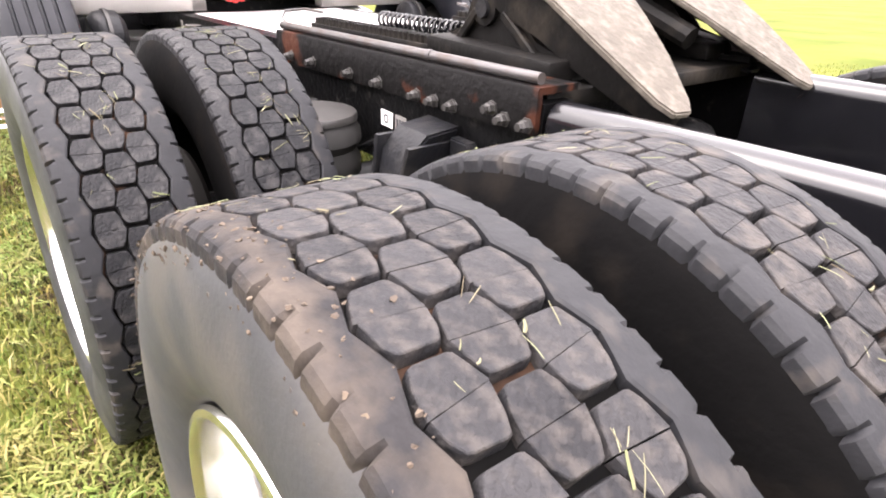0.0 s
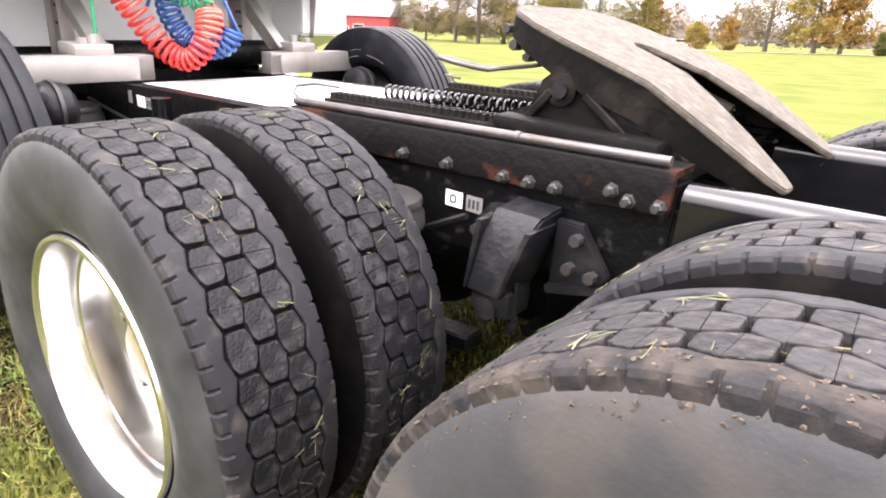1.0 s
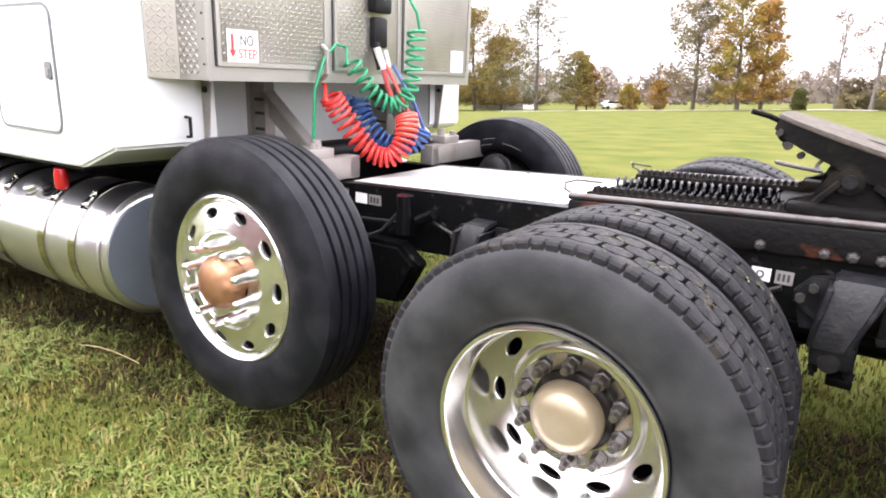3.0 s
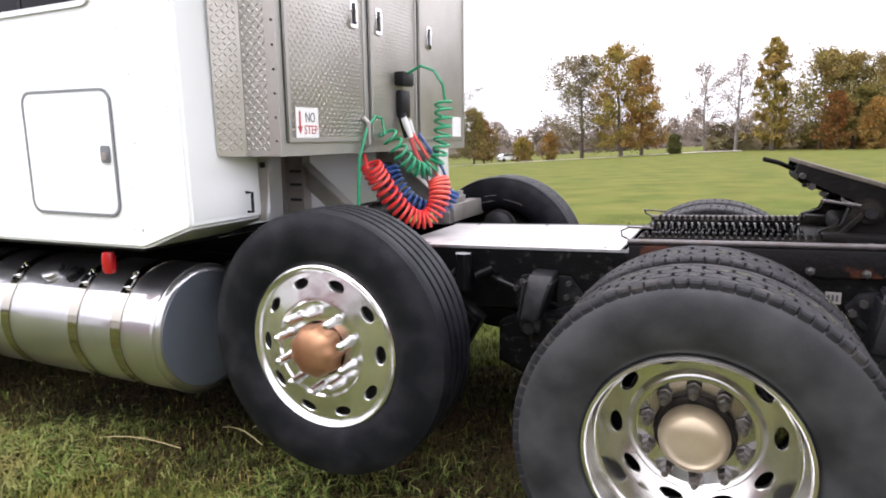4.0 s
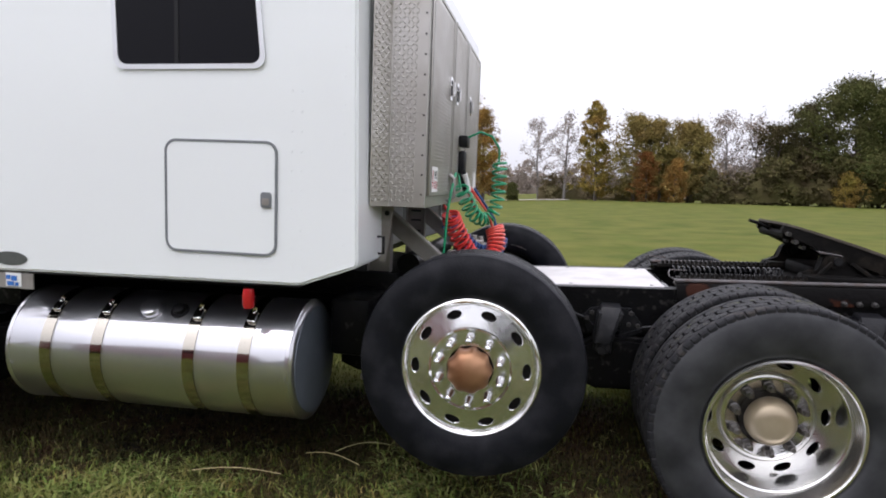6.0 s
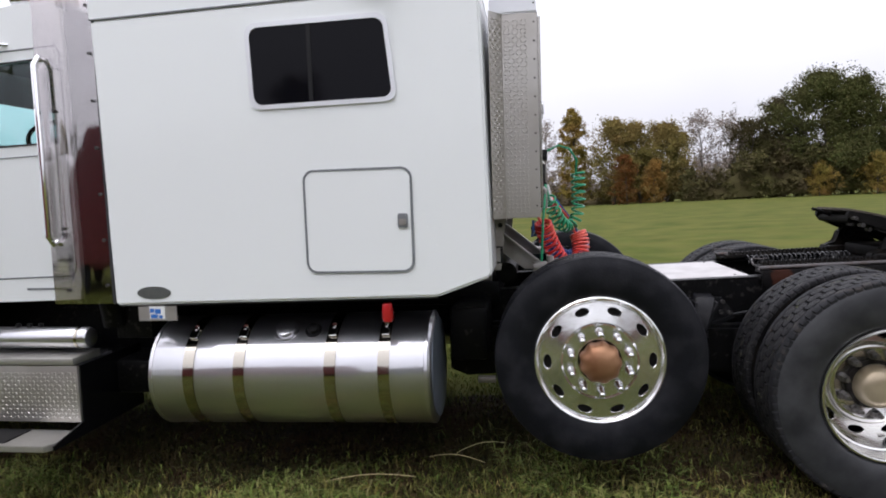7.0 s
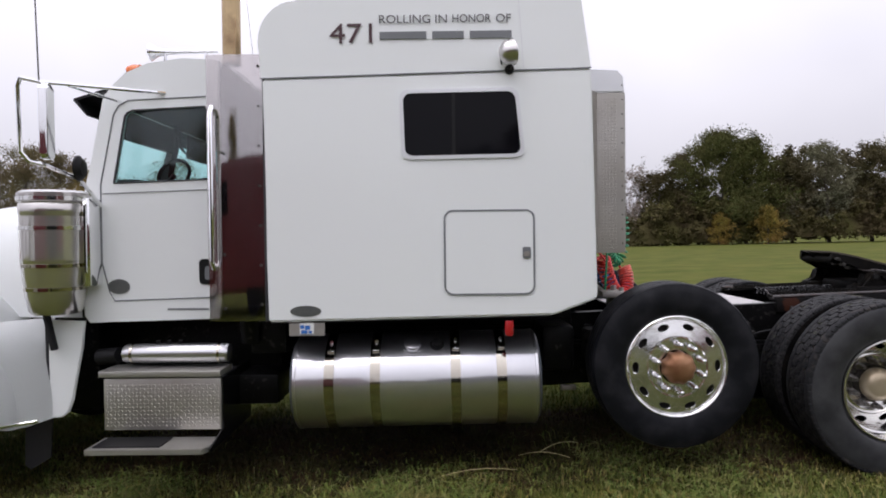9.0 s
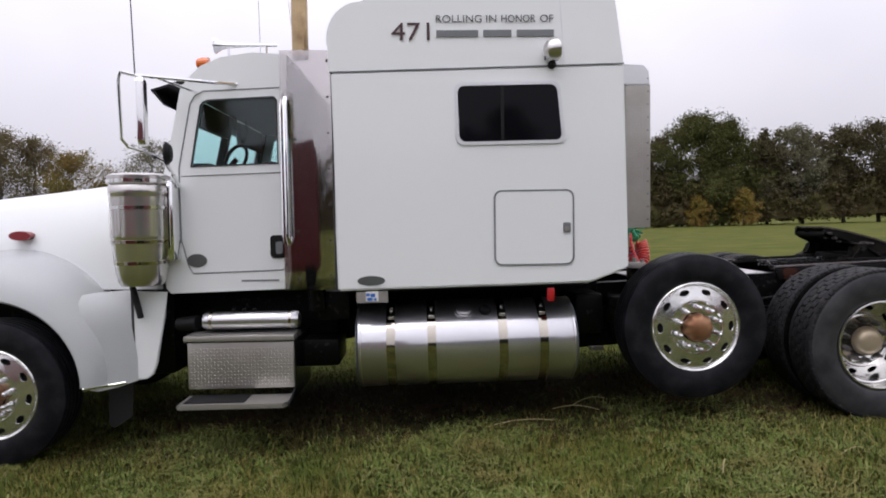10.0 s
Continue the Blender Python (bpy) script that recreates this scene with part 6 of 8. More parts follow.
# ---- mirrors and antenna ----
for sgn in (-1, 1):
    bm = B()
    T = (-3.65, 1.60 * sgn, 2.315)
    tube(bm, [T, (-3.59, 1.52 * sgn, 2.31), (-3.13, 1.02 * sgn, 2.36)], 0.011, 8)
    tube(bm, [(-3.50, 1.42 * sgn, 2.315), (-3.40, 1.05 * sgn, 2.30)], 0.010, 8)
    tube(bm, [T, (-3.665, 1.60 * sgn, 2.27), (-3.655, 1.60 * sgn, 1.92), (-3.63, 1.57 * sgn, 1.875), (-3.58, 1.50 * sgn, 1.86), (-3.52, 1.30 * sgn, 1.80), (-3.53, 1.06 * sgn, 1.66)], 0.012, 8)
    part("mirror_bracket", bm, M["chrome"], truck, "chrome tubular mirror bracket")
    bm = prism(B(), rounded(-0.055, 0.055, -0.205, 0.205, 0.03), "xz", -0.02, 0.02, 0.008)
    head = part("mirror_head", bm, M["chrome"], truck, "tall chrome wing mirror")
    head.matrix_local = pose(-3.575, 1.50 * sgn, 2.095, 0, 0, 78 * sgn)
    bm = prism(B(), rounded(-0.048, 0.048, -0.195, 0.195, 0.026), "xz", 0.0205, 0.0225)
    part("mirror_glass", bm, M["chrome"], head)
    bm = lathe(B(), [(0.0, 0.03), (0.05, 0.025), (0.075, 0.0), (0.072, -0.012), (0.0, -0.014)], 24)
    rd = part("spot_mirror", bm, M["plastic"], truck, "round convex spot mirror")
    rd.matrix_local = pose(-3.50, 1.33 * sgn, 1.86, 0, 0, 80 * sgn)
    part("antenna", rod(B(), (-3.60, 1.52 * sgn, 2.31), (-3.625, 1.54 * sgn, 3.9), 0.0042, 6, 0.002), M["bolt"], truck, "thin whip antenna")
part("antenna", rod(B(), (-3.0, 0.5, 2.60), (-3.1, 0.5, 3.6), 0.0028, 6, 0.0015), M["bolt"], truck, "thin whip antenna")

# ---- external air cleaners ----
for sgn in (-1, 1):
    bm = lathe(B(), [(0.0, 0.0), (0.13, 0.005), (0.148, 0.03), (0.160, 0.10), (0.172, 0.20), (0.176, 0.25), (0.180, 0.30), (0.183, 0.318), (0.186, 0.33), (0.1862, 0.336), (0.1862, 0.40), (0.1862, 0.50), (0.1862, 0.594), (0.1862, 0.60), (0.190, 0.615), (0.190, 0.665), (0.18, 0.68), (0.196, 0.685), (0.196, 0.735), (0.17, 0.75), (0.0, 0.76)], 48)
    ac = part("air_cleaner", bm, M["cleaner"], truck, "large chrome external air cleaner", angle=40)
    ac.matrix_local = Matrix.Translation((-3.775, 1.13 * sgn, 0.995)) @ Matrix.Rotation(radians(90), 4, "X")
    for bz, br in ((0.16, 0.170), (0.30, 0.184), (0.525, 0.193), (0.70, 0.199)):
        part("cleaner_band", lathe(B(), [(br - 0.008, bz - 0.011), (br + 0.001, bz - 0.011), (br + 0.001, bz + 0.011), (br - 0.008, bz + 0.011)], 48, closed=True), M["strap"] if bz < 0.5 else M["alu"], ac)
    bm = B()
    box(bm, -3.60, -3.545, min(1.02 * sgn, 1.16 * sgn), max(1.02 * sgn, 1.16 * sgn), 1.16, 1.70, 0.01)
    tube(bm, [(-3.60, 1.12 * sgn, 1.20), (-3.575, 1.16 * sgn, 1.25), (-3.575, 1.16 * sgn, 1.66), (-3.60, 1.12 * sgn, 1.72)], 0.014, 8)
    part("cleaner_bracket", bm, M["chrome"], truck)
    bm = beam(B(), (-3.86, 1.10 * sgn, 0.99), (-3.80, 1.12 * sgn, 0.77), 0.045, 0.03, 0.008)
    part("hood_latch", bm, M["plastic"], truck, "black rubber hood latch")

# ---- hood and fenders ----
bm = B()
stations = [(-6.15, 0.40, 1.44, 0.60), (-6.0, 0.52, 1.50, 0.66), (-5.4, 0.60, 1.555, 0.74), (-4.7, 0.66, 1.625, 0.83), (-4.2, 0.70, 1.68, 0.89), (-3.70, 0.74, 1.72, 0.95)]
prev = None
for x, wt, zt, wb in stations:
    half = [(0.0, zt + 0.055), (wt * 0.55, zt + 0.05), (wt * 0.85, zt + 0.025), (wt, zt - 0.015), (wt + 0.05, zt - 0.07), (wb - 0.03, zt - 0.28), (wb, 1.20), (wb + 0.01, 0.95)]
    line = [bm.verts.new((x, -y, z)) for y, z in half[::-1]] + [bm.verts.new((x, y, z)) for y, z in half[1:]]
    if prev:
        for a in range(len(line) - 1):
            bm.faces.new((prev[a], prev[a + 1], line[a + 1], line[a]))
    else:
        bm.faces.new(line)
    prev = line
hood = part("hood", bm, M["white"], truck, "long white tilting hood", angle=50)
bm = B()
prism(bm, [(-6.2, 0.45), (-6.1, 0.45), (-6.1, 1.45), (-6.2, 1.40)], "xz", -0.5, 0.5, 0.01)
part("grille", bm, M["chrome"], truck)
for sgn in (-1, 1):
    oval = [(-4.75 + 0.075 * math.cos(2 * math.pi * k / 28), 1.341 + 0.033 * math.sin(2 * math.pi * k / 28)) for k in range(28)]
    part("hood_badge", prism(B(), oval, "xz", 0.80 * sgn, 0.866 * sgn), M["red_badge"], hood, "red oval badge with a bright rim")
    bm = B()
    # arch shell round the steer wheel
    secs = []
    for k in range(31):
        a = radians(186 - 186 * k / 30)
        c, s = math.cos(a), math.sin(a)
        bulge = 0.10 * max(0.0, s)
        prof = [(0.585, 1.165), (0.590, 1.215), (0.605, 1.232), (0.635, 1.225), (0.70 + bulge * 0.4, 1.175), (0.745 + bulge, 1.08), (0.77 + bulge * 1.3, 0.96), (0.78 + bulge * 1.4, 0.84)]
        secs.append([bm.verts.new((STEER + r * c * (1.0 if c < 0 else 1.04), y * sgn, STEER_Z + 0.05 + r * s)) for r, y in prof])
    for a, b in zip(secs, secs[1:]):
        for i in range(len(a) - 1):
            bm.faces.new((a[i], a[i + 1], b[i + 1], b[i]))
    bmesh.ops.solidify(bm, geom=bm.faces[:], thickness=0.008)
    fen = part("fender", bm, M["white"], truck, "white swept front fender", angle=45)
    bm = B()
    # rear panel between the arch and the cab
    sections = [(-4.22, 1.16, 0.30, 0.93), (-4.12, 1.145, 0.28, 0.945), (-4.00, 1.11, 0.30, 0.95), (-3.885, 1.075, 0.335, 0.955)]
    prev = None
    for x, y, z0, z1 in sections:
        line = [bm.verts.new((x + (0.0 if z > 0.6 else 0.03), (y - 0.10 * max(0.0, (z - 0.75) / 0.2) ** 2) * sgn, z)) for z in (z0, z0 + 0.02, 0.5, 0.7, 0.8, 0.88, z1)]
        if prev:
            for i in range(len(line) - 1):
                bm.faces.new((prev[i], prev[i + 1], line[i + 1], line[i]))
        prev = line
    bmesh.ops.solidify(bm, geom=bm.faces[:], thickness=0.008)
    part("fender_rear", bm, M["white"], fen, angle=45)
    bm = prism(B(), [(-3.875, 0.335), (-3.80, 0.338), (-3.755, 0.37), (-3.725, 0.45), (-3.665, 0.78), (-3.645, 0.94), (-3.875, 0.95)], "xz", 1.04 * sgn, 1.07 * sgn, 0.008)
    part("cowl_skirt", bm, M["white"], truck, "white skirt panel below the cowl")
    bm = box(B(), -3.886, -3.874, min(1.03 * sgn, 1.075 * sgn), max(1.03 * sgn, 1.075 * sgn), 0.34, 0.95)
    part("skirt_gap", bm, M["seam"], truck)
    bm = beam(B(), (-4.19, 1.165 * sgn, 0.30), (-3.93, 1.09 * sgn, 0.325), 0.03, 0.02, 0.004)
    part("fender_trim", bm, M["alu"], truck)
    bm = prism(B(), [(-4.16, 0.30), (-3.98, 0.31), (-4.00, 0.02), (-4.13, -0.06), (-4.17, -0.03)], "xz", 0.86 * sgn, 0.872 * sgn)
    part("mud_flap", bm, M["flap"], truck, "grey rubber mud flap behind the steer wheel")
bm = B()
box(bm, -6.0, -3.7, -0.80, 0.80, 0.30, 1.25, 0.05)
part("engine_bay", bm, M["frame"], truck, "dark engine bay under the hood")
bm = box(B(), -6.35, -6.18, -1.15, 1.15, 0.15, 0.62, 0.03)
part("bumper", bm, M["chrome"], truck, "chrome front bumper")


# ---- ground and grass ----
def dune(x, y):
    """Gentle unevenness of the field."""
    d = math.hypot(x, y)
    fall = (0.3 - 2.4 * math.sqrt((x / 90 - 0.03) ** 2 + 0.004)) * max(0.0, min(1.0, (y - 12) / 70))
    near = -0.02 * max(0.0, min(3.0, x - 0.3))
    return max(-1.9, fall) + near + 0.018 * noise.noise((x * 0.55, y * 0.55, 0)) * min(1.0, d / 2.0) + 0.25 * noise.noise((x * 0.03, y * 0.03, 3)) * max(0.0, min(1.0, (d - 14) / 40))


def axis(core, far, n_core, n_far):
    c = list(np.linspace(-core, core, n_core))
    f = [core * (far / core) ** (k / n_far) for k in range(1, n_far + 1)]
    return [-v for v in f[::-1]] + c + f


xs, ys = axis(14, 2500, 85, 22), axis(14, 2500, 85, 22)
me = bpy.data.meshes.new("ground")
gv = [(x, y, dune(x, y)) for y in ys for x in xs]
nx = len(xs)
me.from_pydata(gv, [], [(j * nx + i, j * nx + i + 1, (j + 1) * nx + i + 1, (j + 1) * nx + i) for j in range(len(ys) - 1) for i in range(nx - 1)])
me.polygons.foreach_set("use_smooth", [True] * len(me.polygons))
M["ground"] = material("mown_field", (0.0760, 0.0936, 0.0187), 0.95, vary=0.55, scale=0.9, spec=0.05, stain=(0.1201, 0.1148, 0.0302), stain_scale=0.6, stain_at=0.56, stain_soft=0.2, bump=1.0, bump_scale=14)
me.materials.append(M["ground"])
tagged(new("ground", me), "mown autumn field, green with straw-coloured patches", "field", kind="structure")

M["grass"] = material("grass_blades", (0.0731, 0.0999, 0.0154), 0.75, vary=0.35, scale=0.9, spec=0.12, stain=(0.1243, 0.1028, 0.0232), stain_scale=2.2, stain_at=0.60, stain_soft=0.1,
                      island=[(0.0234, 0.0457, 0.0077), (0.0526, 0.0856, 0.0142), (0.0907, 0.1285, 0.0219), (0.1288, 0.1570, 0.0296), (0.1683, 0.1656, 0.0386), (0.2047, 0.1784, 0.0566)])
M["grass_gold"] = material("golden_grass_strands", (0.1264, 0.1144, 0.0257), 0.75, vary=0.4, scale=1.1, spec=0.12, stain=(0.0562, 0.0807, 0.0154), stain_scale=1.6, stain_at=0.52, stain_soft=0.1,
                      island=[(0.0281, 0.0511, 0.0090), (0.0772, 0.0969, 0.0180), (0.1544, 0.1412, 0.0335), (0.2387, 0.1817, 0.0579), (0.3229, 0.2422, 0.0901)])
# blade colours raised to offset the blades' own shading
M["grass_field"] = material("brightened_field_blades", (0.0994, 0.1161, 0.0155), 0.75, vary=0.35, scale=0.8, spec=0.1,
                      island=[(0.0527, 0.0766, 0.0133), (0.0796, 0.1022, 0.0188), (0.1112, 0.1254, 0.0254), (0.1521, 0.1416, 0.0376)])
M["grass_tuft"] = material("broad_grass_tufts", (0.0986, 0.1392, 0.0286), 0.7, vary=0.35, scale=1.3, spec=0.15, stain=(0.1740, 0.1475, 0.0462), stain_scale=1.7, stain_at=0.60, stain_soft=0.08,
                      island=[(0.0522, 0.0885, 0.0176), (0.0986, 0.1440, 0.0286), (0.1566, 0.1947, 0.0440), (0.2320, 0.2360, 0.0825), (0.1740, 0.1357, 0.0605)])
M["grass_yellow"] = material("yellowing_grass_blades", (0.2, 0.17, 0.05), 0.7, vary=0.25, scale=0.7,
                      island=[(0.04, 0.06, 0.008), (0.09, 0.10, 0.014), (0.17, 0.15, 0.03), (0.26, 0.21, 0.06), (0.34, 0.27, 0.11)])
M["clipping"] = material("dry_grass_clipping", (0.12, 0.11, 0.06), 0.85, vary=0.3, scale=30, island=[(0.05, 0.038, 0.022), (0.13, 0.125, 0.07), (0.075, 0.10, 0.03), (0.22, 0.215, 0.14), (0.07, 0.045, 0.024), (0.10, 0.09, 0.05)])
M["mud"] = material("dried_mud", (0.06, 0.042, 0.03), 0.95, vary=0.3, scale=40, island=[(0.03, 0.022, 0.016), (0.06, 0.043, 0.03), (0.10, 0.075, 0.052)])
M["straw"] = material("dry_straw", (0.30, 0.24, 0.12), 0.8, vary=0.25, scale=20, island=[(0.20, 0.15, 0.07), (0.32, 0.26, 0.13), (0.25, 0.25, 0.10), (0.38, 0.32, 0.19)])


def blades(name, count, region, length, width, label, material_, lean=0.75, seed=1, keep=None, least=0.35, feather=1.6):
    """Many bent blades of grass as one mesh."""
    rng = np.random.default_rng(seed)
    x = rng.uniform(region[0], region[1], count)
    y = rng.uniform(region[2], region[3], count)
    edge = np.minimum(np.minimum(x - region[0], region[1] - x), np.minimum(y - region[2], region[3] - y))
    ok = rng.uniform(0, 1, count) < np.clip(edge / feather + 0.15 * np.sin(x * 3.1) * np.sin(y * 2.7), 0, 1)
    x, y = x[ok], y[ok]
    count = len(x)
    if keep is not None:
        ok = keep(x, y, rng)
        x, y = x[ok], y[ok]
        count = len(x)
    patch = 0.75 + 0.5 * np.sin(x * 2.1 + 1.3 * np.sin(y * 1.7)) * np.sin(y * 2.6 + 0.8 * np.sin(x * 1.3))
    L = rng.uniform(length[0], length[1], count) * np.clip(patch, 0.5, 1.3)
    W = rng.uniform(width[0], width[1], count)
    a = rng.uniform(0, 2 * np.pi, count)
    b = rng.uniform(least, lean, count)
    z = np.array([dune(px, py) for px, py in zip(x, y)])
    dx, dy = np.cos(a), np.sin(a)
    sx, sy = -dy * W / 2, dx * W / 2
    V = np.zeros((count, 5, 3))
    V[:, 0] = np.stack([x - sx, y - sy, z - 0.01], 1)
    V[:, 1] = np.stack([x + sx, y + sy, z - 0.01], 1)
    h = L * 0.55
    V[:, 2] = np.stack([x - sx * 0.8 + dx * h * b * 0.5, y - sy * 0.8 + dy * h * b * 0.5, z + h * np.sqrt(1 - (b * 0.5) ** 2)], 1)
    V[:, 3] = np.stack([x + sx * 0.8 + dx * h * b * 0.5, y + sy * 0.8 + dy * h * b * 0.5, z + h * np.sqrt(1 - (b * 0.5) ** 2)], 1)
    V[:, 4] = np.stack([x + dx * L * b, y + dy * L * b, z + L * np.sqrt(np.clip(1 - b * b, 0.03, 1))], 1)
    base = np.arange(count) * 5
    m = bpy.data.meshes.new(name)
    m.vertices.add(count * 5)
    m.vertices.foreach_set("co", V.reshape(-1))
    loops = np.empty((count, 7), dtype=np.int32)
    for i, o in enumerate((0, 1, 3, 2, 2, 3, 4)):
        loops[:, i] = base + o
    m.loops.add(count * 7)
    m.loops.foreach_set("vertex_index", loops.reshape(-1))
    m.polygons.add(count * 2)
    m.polygons.foreach_set("loop_start", np.stack([np.arange(count) * 7, np.arange(count) * 7 + 4], 1).reshape(-1).astype(np.int32))
    m.update(calc_edges=True)
    m.validate()
    m.materials.append(material_)
    return tagged(new(name, m), label, "grass", kind="stuff")


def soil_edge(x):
    """Half width of the soil strip darkened for shade under the truck."""
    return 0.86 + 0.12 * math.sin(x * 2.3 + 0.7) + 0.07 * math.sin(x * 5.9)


def off_soil(x, y, r):
    # thins the grass over the darkened strip
    depth = 0.84 + 0.12 * np.sin(x * 2.3 + 0.7) + 0.07 * np.sin(x * 5.9) - np.abs(y + 0.30)
    depth = np.minimum(depth, np.minimum(x + 4.2, 3.05 - x))
    return r.uniform(0, 1, len(x)) > np.clip(0.05 + depth / 0.5, 0, np.where(x > 1.5, 0.88, np.where(x > 0.2, 0.70, 0.93)))


# trampled brown soil strip, its colour darkened for the shade under the truck
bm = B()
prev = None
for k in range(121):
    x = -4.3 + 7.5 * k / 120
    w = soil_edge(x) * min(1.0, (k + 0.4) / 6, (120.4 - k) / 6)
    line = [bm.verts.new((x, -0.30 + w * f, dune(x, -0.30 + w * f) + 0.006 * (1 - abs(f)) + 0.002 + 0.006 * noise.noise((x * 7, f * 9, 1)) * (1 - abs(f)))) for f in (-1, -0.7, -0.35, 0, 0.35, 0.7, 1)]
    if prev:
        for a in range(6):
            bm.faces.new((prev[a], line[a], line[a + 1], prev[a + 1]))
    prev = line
tagged(new("bare_soil", finish(bm, "bare_soil", M["soil"])), "trampled brown soil, colour darkened for the truck's shade", "soil", kind="stuff")
blades("grass", 240000, (-8.5, 5.8, -6.0, 3.0), (0.045, 0.11), (0.004, 0.009), "short mown grass mixed with dry straw", M["grass"], 0.985, 1, off_soil, 0.45)
blades("grass", 9000, (0.9, 3.3, -1.0, 1.0), (0.05, 0.12), (0.005, 0.009), "deep shaded grass between the wheels", M["grass"], 0.9, 21, None, 0.2, 0.5)
blades("grass", 50000, (-15, 9, -16, -3.6), (0.04, 0.10), (0.009, 0.017), "mown field grass", M["grass"], 0.97, 8)
blades("grass", 80000, (-7.5, 3.2, -4.8, -0.3), (0.06, 0.13), (0.0035, 0.007), "longer tousled grass with golden strands", M["grass_gold"], 0.99, 9, off_soil, 0.6, 0.9)
blades("grass", 105000, (-8, 12, 0.8, 9), (0.03, 0.07), (0.005, 0.009), "short mown field grass", M["grass_field"], 0.97, 2)
blades("grass", 120000, (-0.6, 5.2, -4.2, -0.6), (0.06, 0.14), (0.004, 0.008), "yellowing mown grass with much straw", M["grass_yellow"], 0.98, 3, lambda x, y, r: (r.uniform(0, 1, len(x)) < np.clip((x - 0.5) / 1.9, 0, 1)) & off_soil(x, y, r))


def clumps(x, y, r):
    """Uneven tufts a hand or two across."""
    f = np.sin(x * 17 + 3 * np.sin(y * 5.3)) * np.sin(y * 19 + 3 * np.sin(x * 4.1)) + 0.7 * np.sin(x * 3.7 + y * 2.9 + 2 * np.sin(y * 1.9))
    return (f + r.normal(0, 0.25, len(x)) > 0.30) & off_soil(x, y, r)


blades("grass", 250000, (-7.8, 3.0, -5.2, 0.0), (0.07, 0.15), (0.006, 0.012), "matted tufts of broad pale grass", M["grass_tuft"], 0.99, 12, clumps, 0.8, 0.9)
# dark blade colours paint in the shade below the truck
M["grass_shade_dark"] = material("matted_grass_painted_shade", (0.035, 0.032, 0.012), 0.85, vary=0.4, scale=2.2, spec=0.08, stain=(0.05, 0.030, 0.016), stain_scale=2.6, stain_at=0.56, stain_soft=0.1,
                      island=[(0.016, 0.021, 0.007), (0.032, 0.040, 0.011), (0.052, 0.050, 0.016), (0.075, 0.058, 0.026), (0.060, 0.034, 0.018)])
blades("grass", 60000, (-4.6, 3.2, -1.45, 0.6), (0.05, 0.13), (0.004, 0.009), "flattened grass, coloured dark for the shade under the truck", M["grass_shade_dark"], 0.995, 31, None, 0.86, 0.4)
blades("dry_straw", 1500, (-7.5, 4.5, -4.6, -0.4), (0.06, 0.20), (0.0015, 0.003), "loose dry straw lying in the grass", M["straw"], 0.99, 4, None, 0.93)


def straw_piece(bm, p, direction, length, width, bend=0.02, up=(0, 0, 1)):
    """A flat bent straw lying on something."""
    p, d, u = Vector(p), Vector(direction).normalized(), Vector(up).normalized()
    s = d.cross(u).normalized() * width / 2
    ring = []
    for k in range(6):
        f = k / 5
        c = p + d * (length * (f - 0.5)) + u * (bend * math.sin(math.pi * f)) + s * (0.8 * math.sin(3 * f + length * 50))
        w = 1 - 0.6 * abs(f - 0.4)
        ring.append([bm.verts.new(c - s * w), bm.verts.new(c + u * width * 0.3), bm.verts.new(c + s * w)])
    for a, b in zip(ring, ring[1:]):
        bm.faces.new((a[0], a[1], b[1], b[0]))
        bm.faces.new((a[1], a[2], b[2], b[1]))


bm = B()
for p, d, ln in (((-1.20, -1.02, 0.04), (1, 0.12, 0), 0.50), ((-0.75, -0.80, 0.05), (1, -0.25, 0), 0.34), ((-0.62, -0.66, 0.06), (1, 0.35, 0.05), 0.30), ((-2.6, -2.9, 0.04), (1, 0.35, 0), 0.22),
                 ((-3.7, -2.8, 0.04), (1, 0.15, 0), 0.36), ((-0.2, -2.0, 0.05), (0.6, 1, 0), 0.2), ((0.6, -1.9, 0.04), (1, 0.4, 0), 0.24)):
    straw_piece(bm, p, d, ln, 0.010, 0.03)
tagged(new("straw_stalks", finish(bm, "straw_stalks", M["straw"])), "long dry straw stalks on the grass", "straw", kind="stuff")

# clippings caught on the tread of the drive tyres, in small tufts and singly
rng = random.Random(5)
bm = B()


def clipping(ax, az, oy, th, y, heading, length, width):
    n = Vector((math.sin(th), 0, math.cos(th)))
    p = Vector((ax, y, az)) + n * (TYRE_R * GROWN + 0.0012)
    tang = Vector((math.cos(th), 0, -math.sin(th)))
    d = tang * math.cos(heading) + Vector((0, 1, 0)) * math.sin(heading) + n * rng.uniform(-0.02, 0.03)
    straw_piece(bm, LEVEL @ p, LEVEL.to_3x3() @ d, length, width, length * rng.uniform(-0.03, 0.06), LEVEL.to_3x3() @ n)


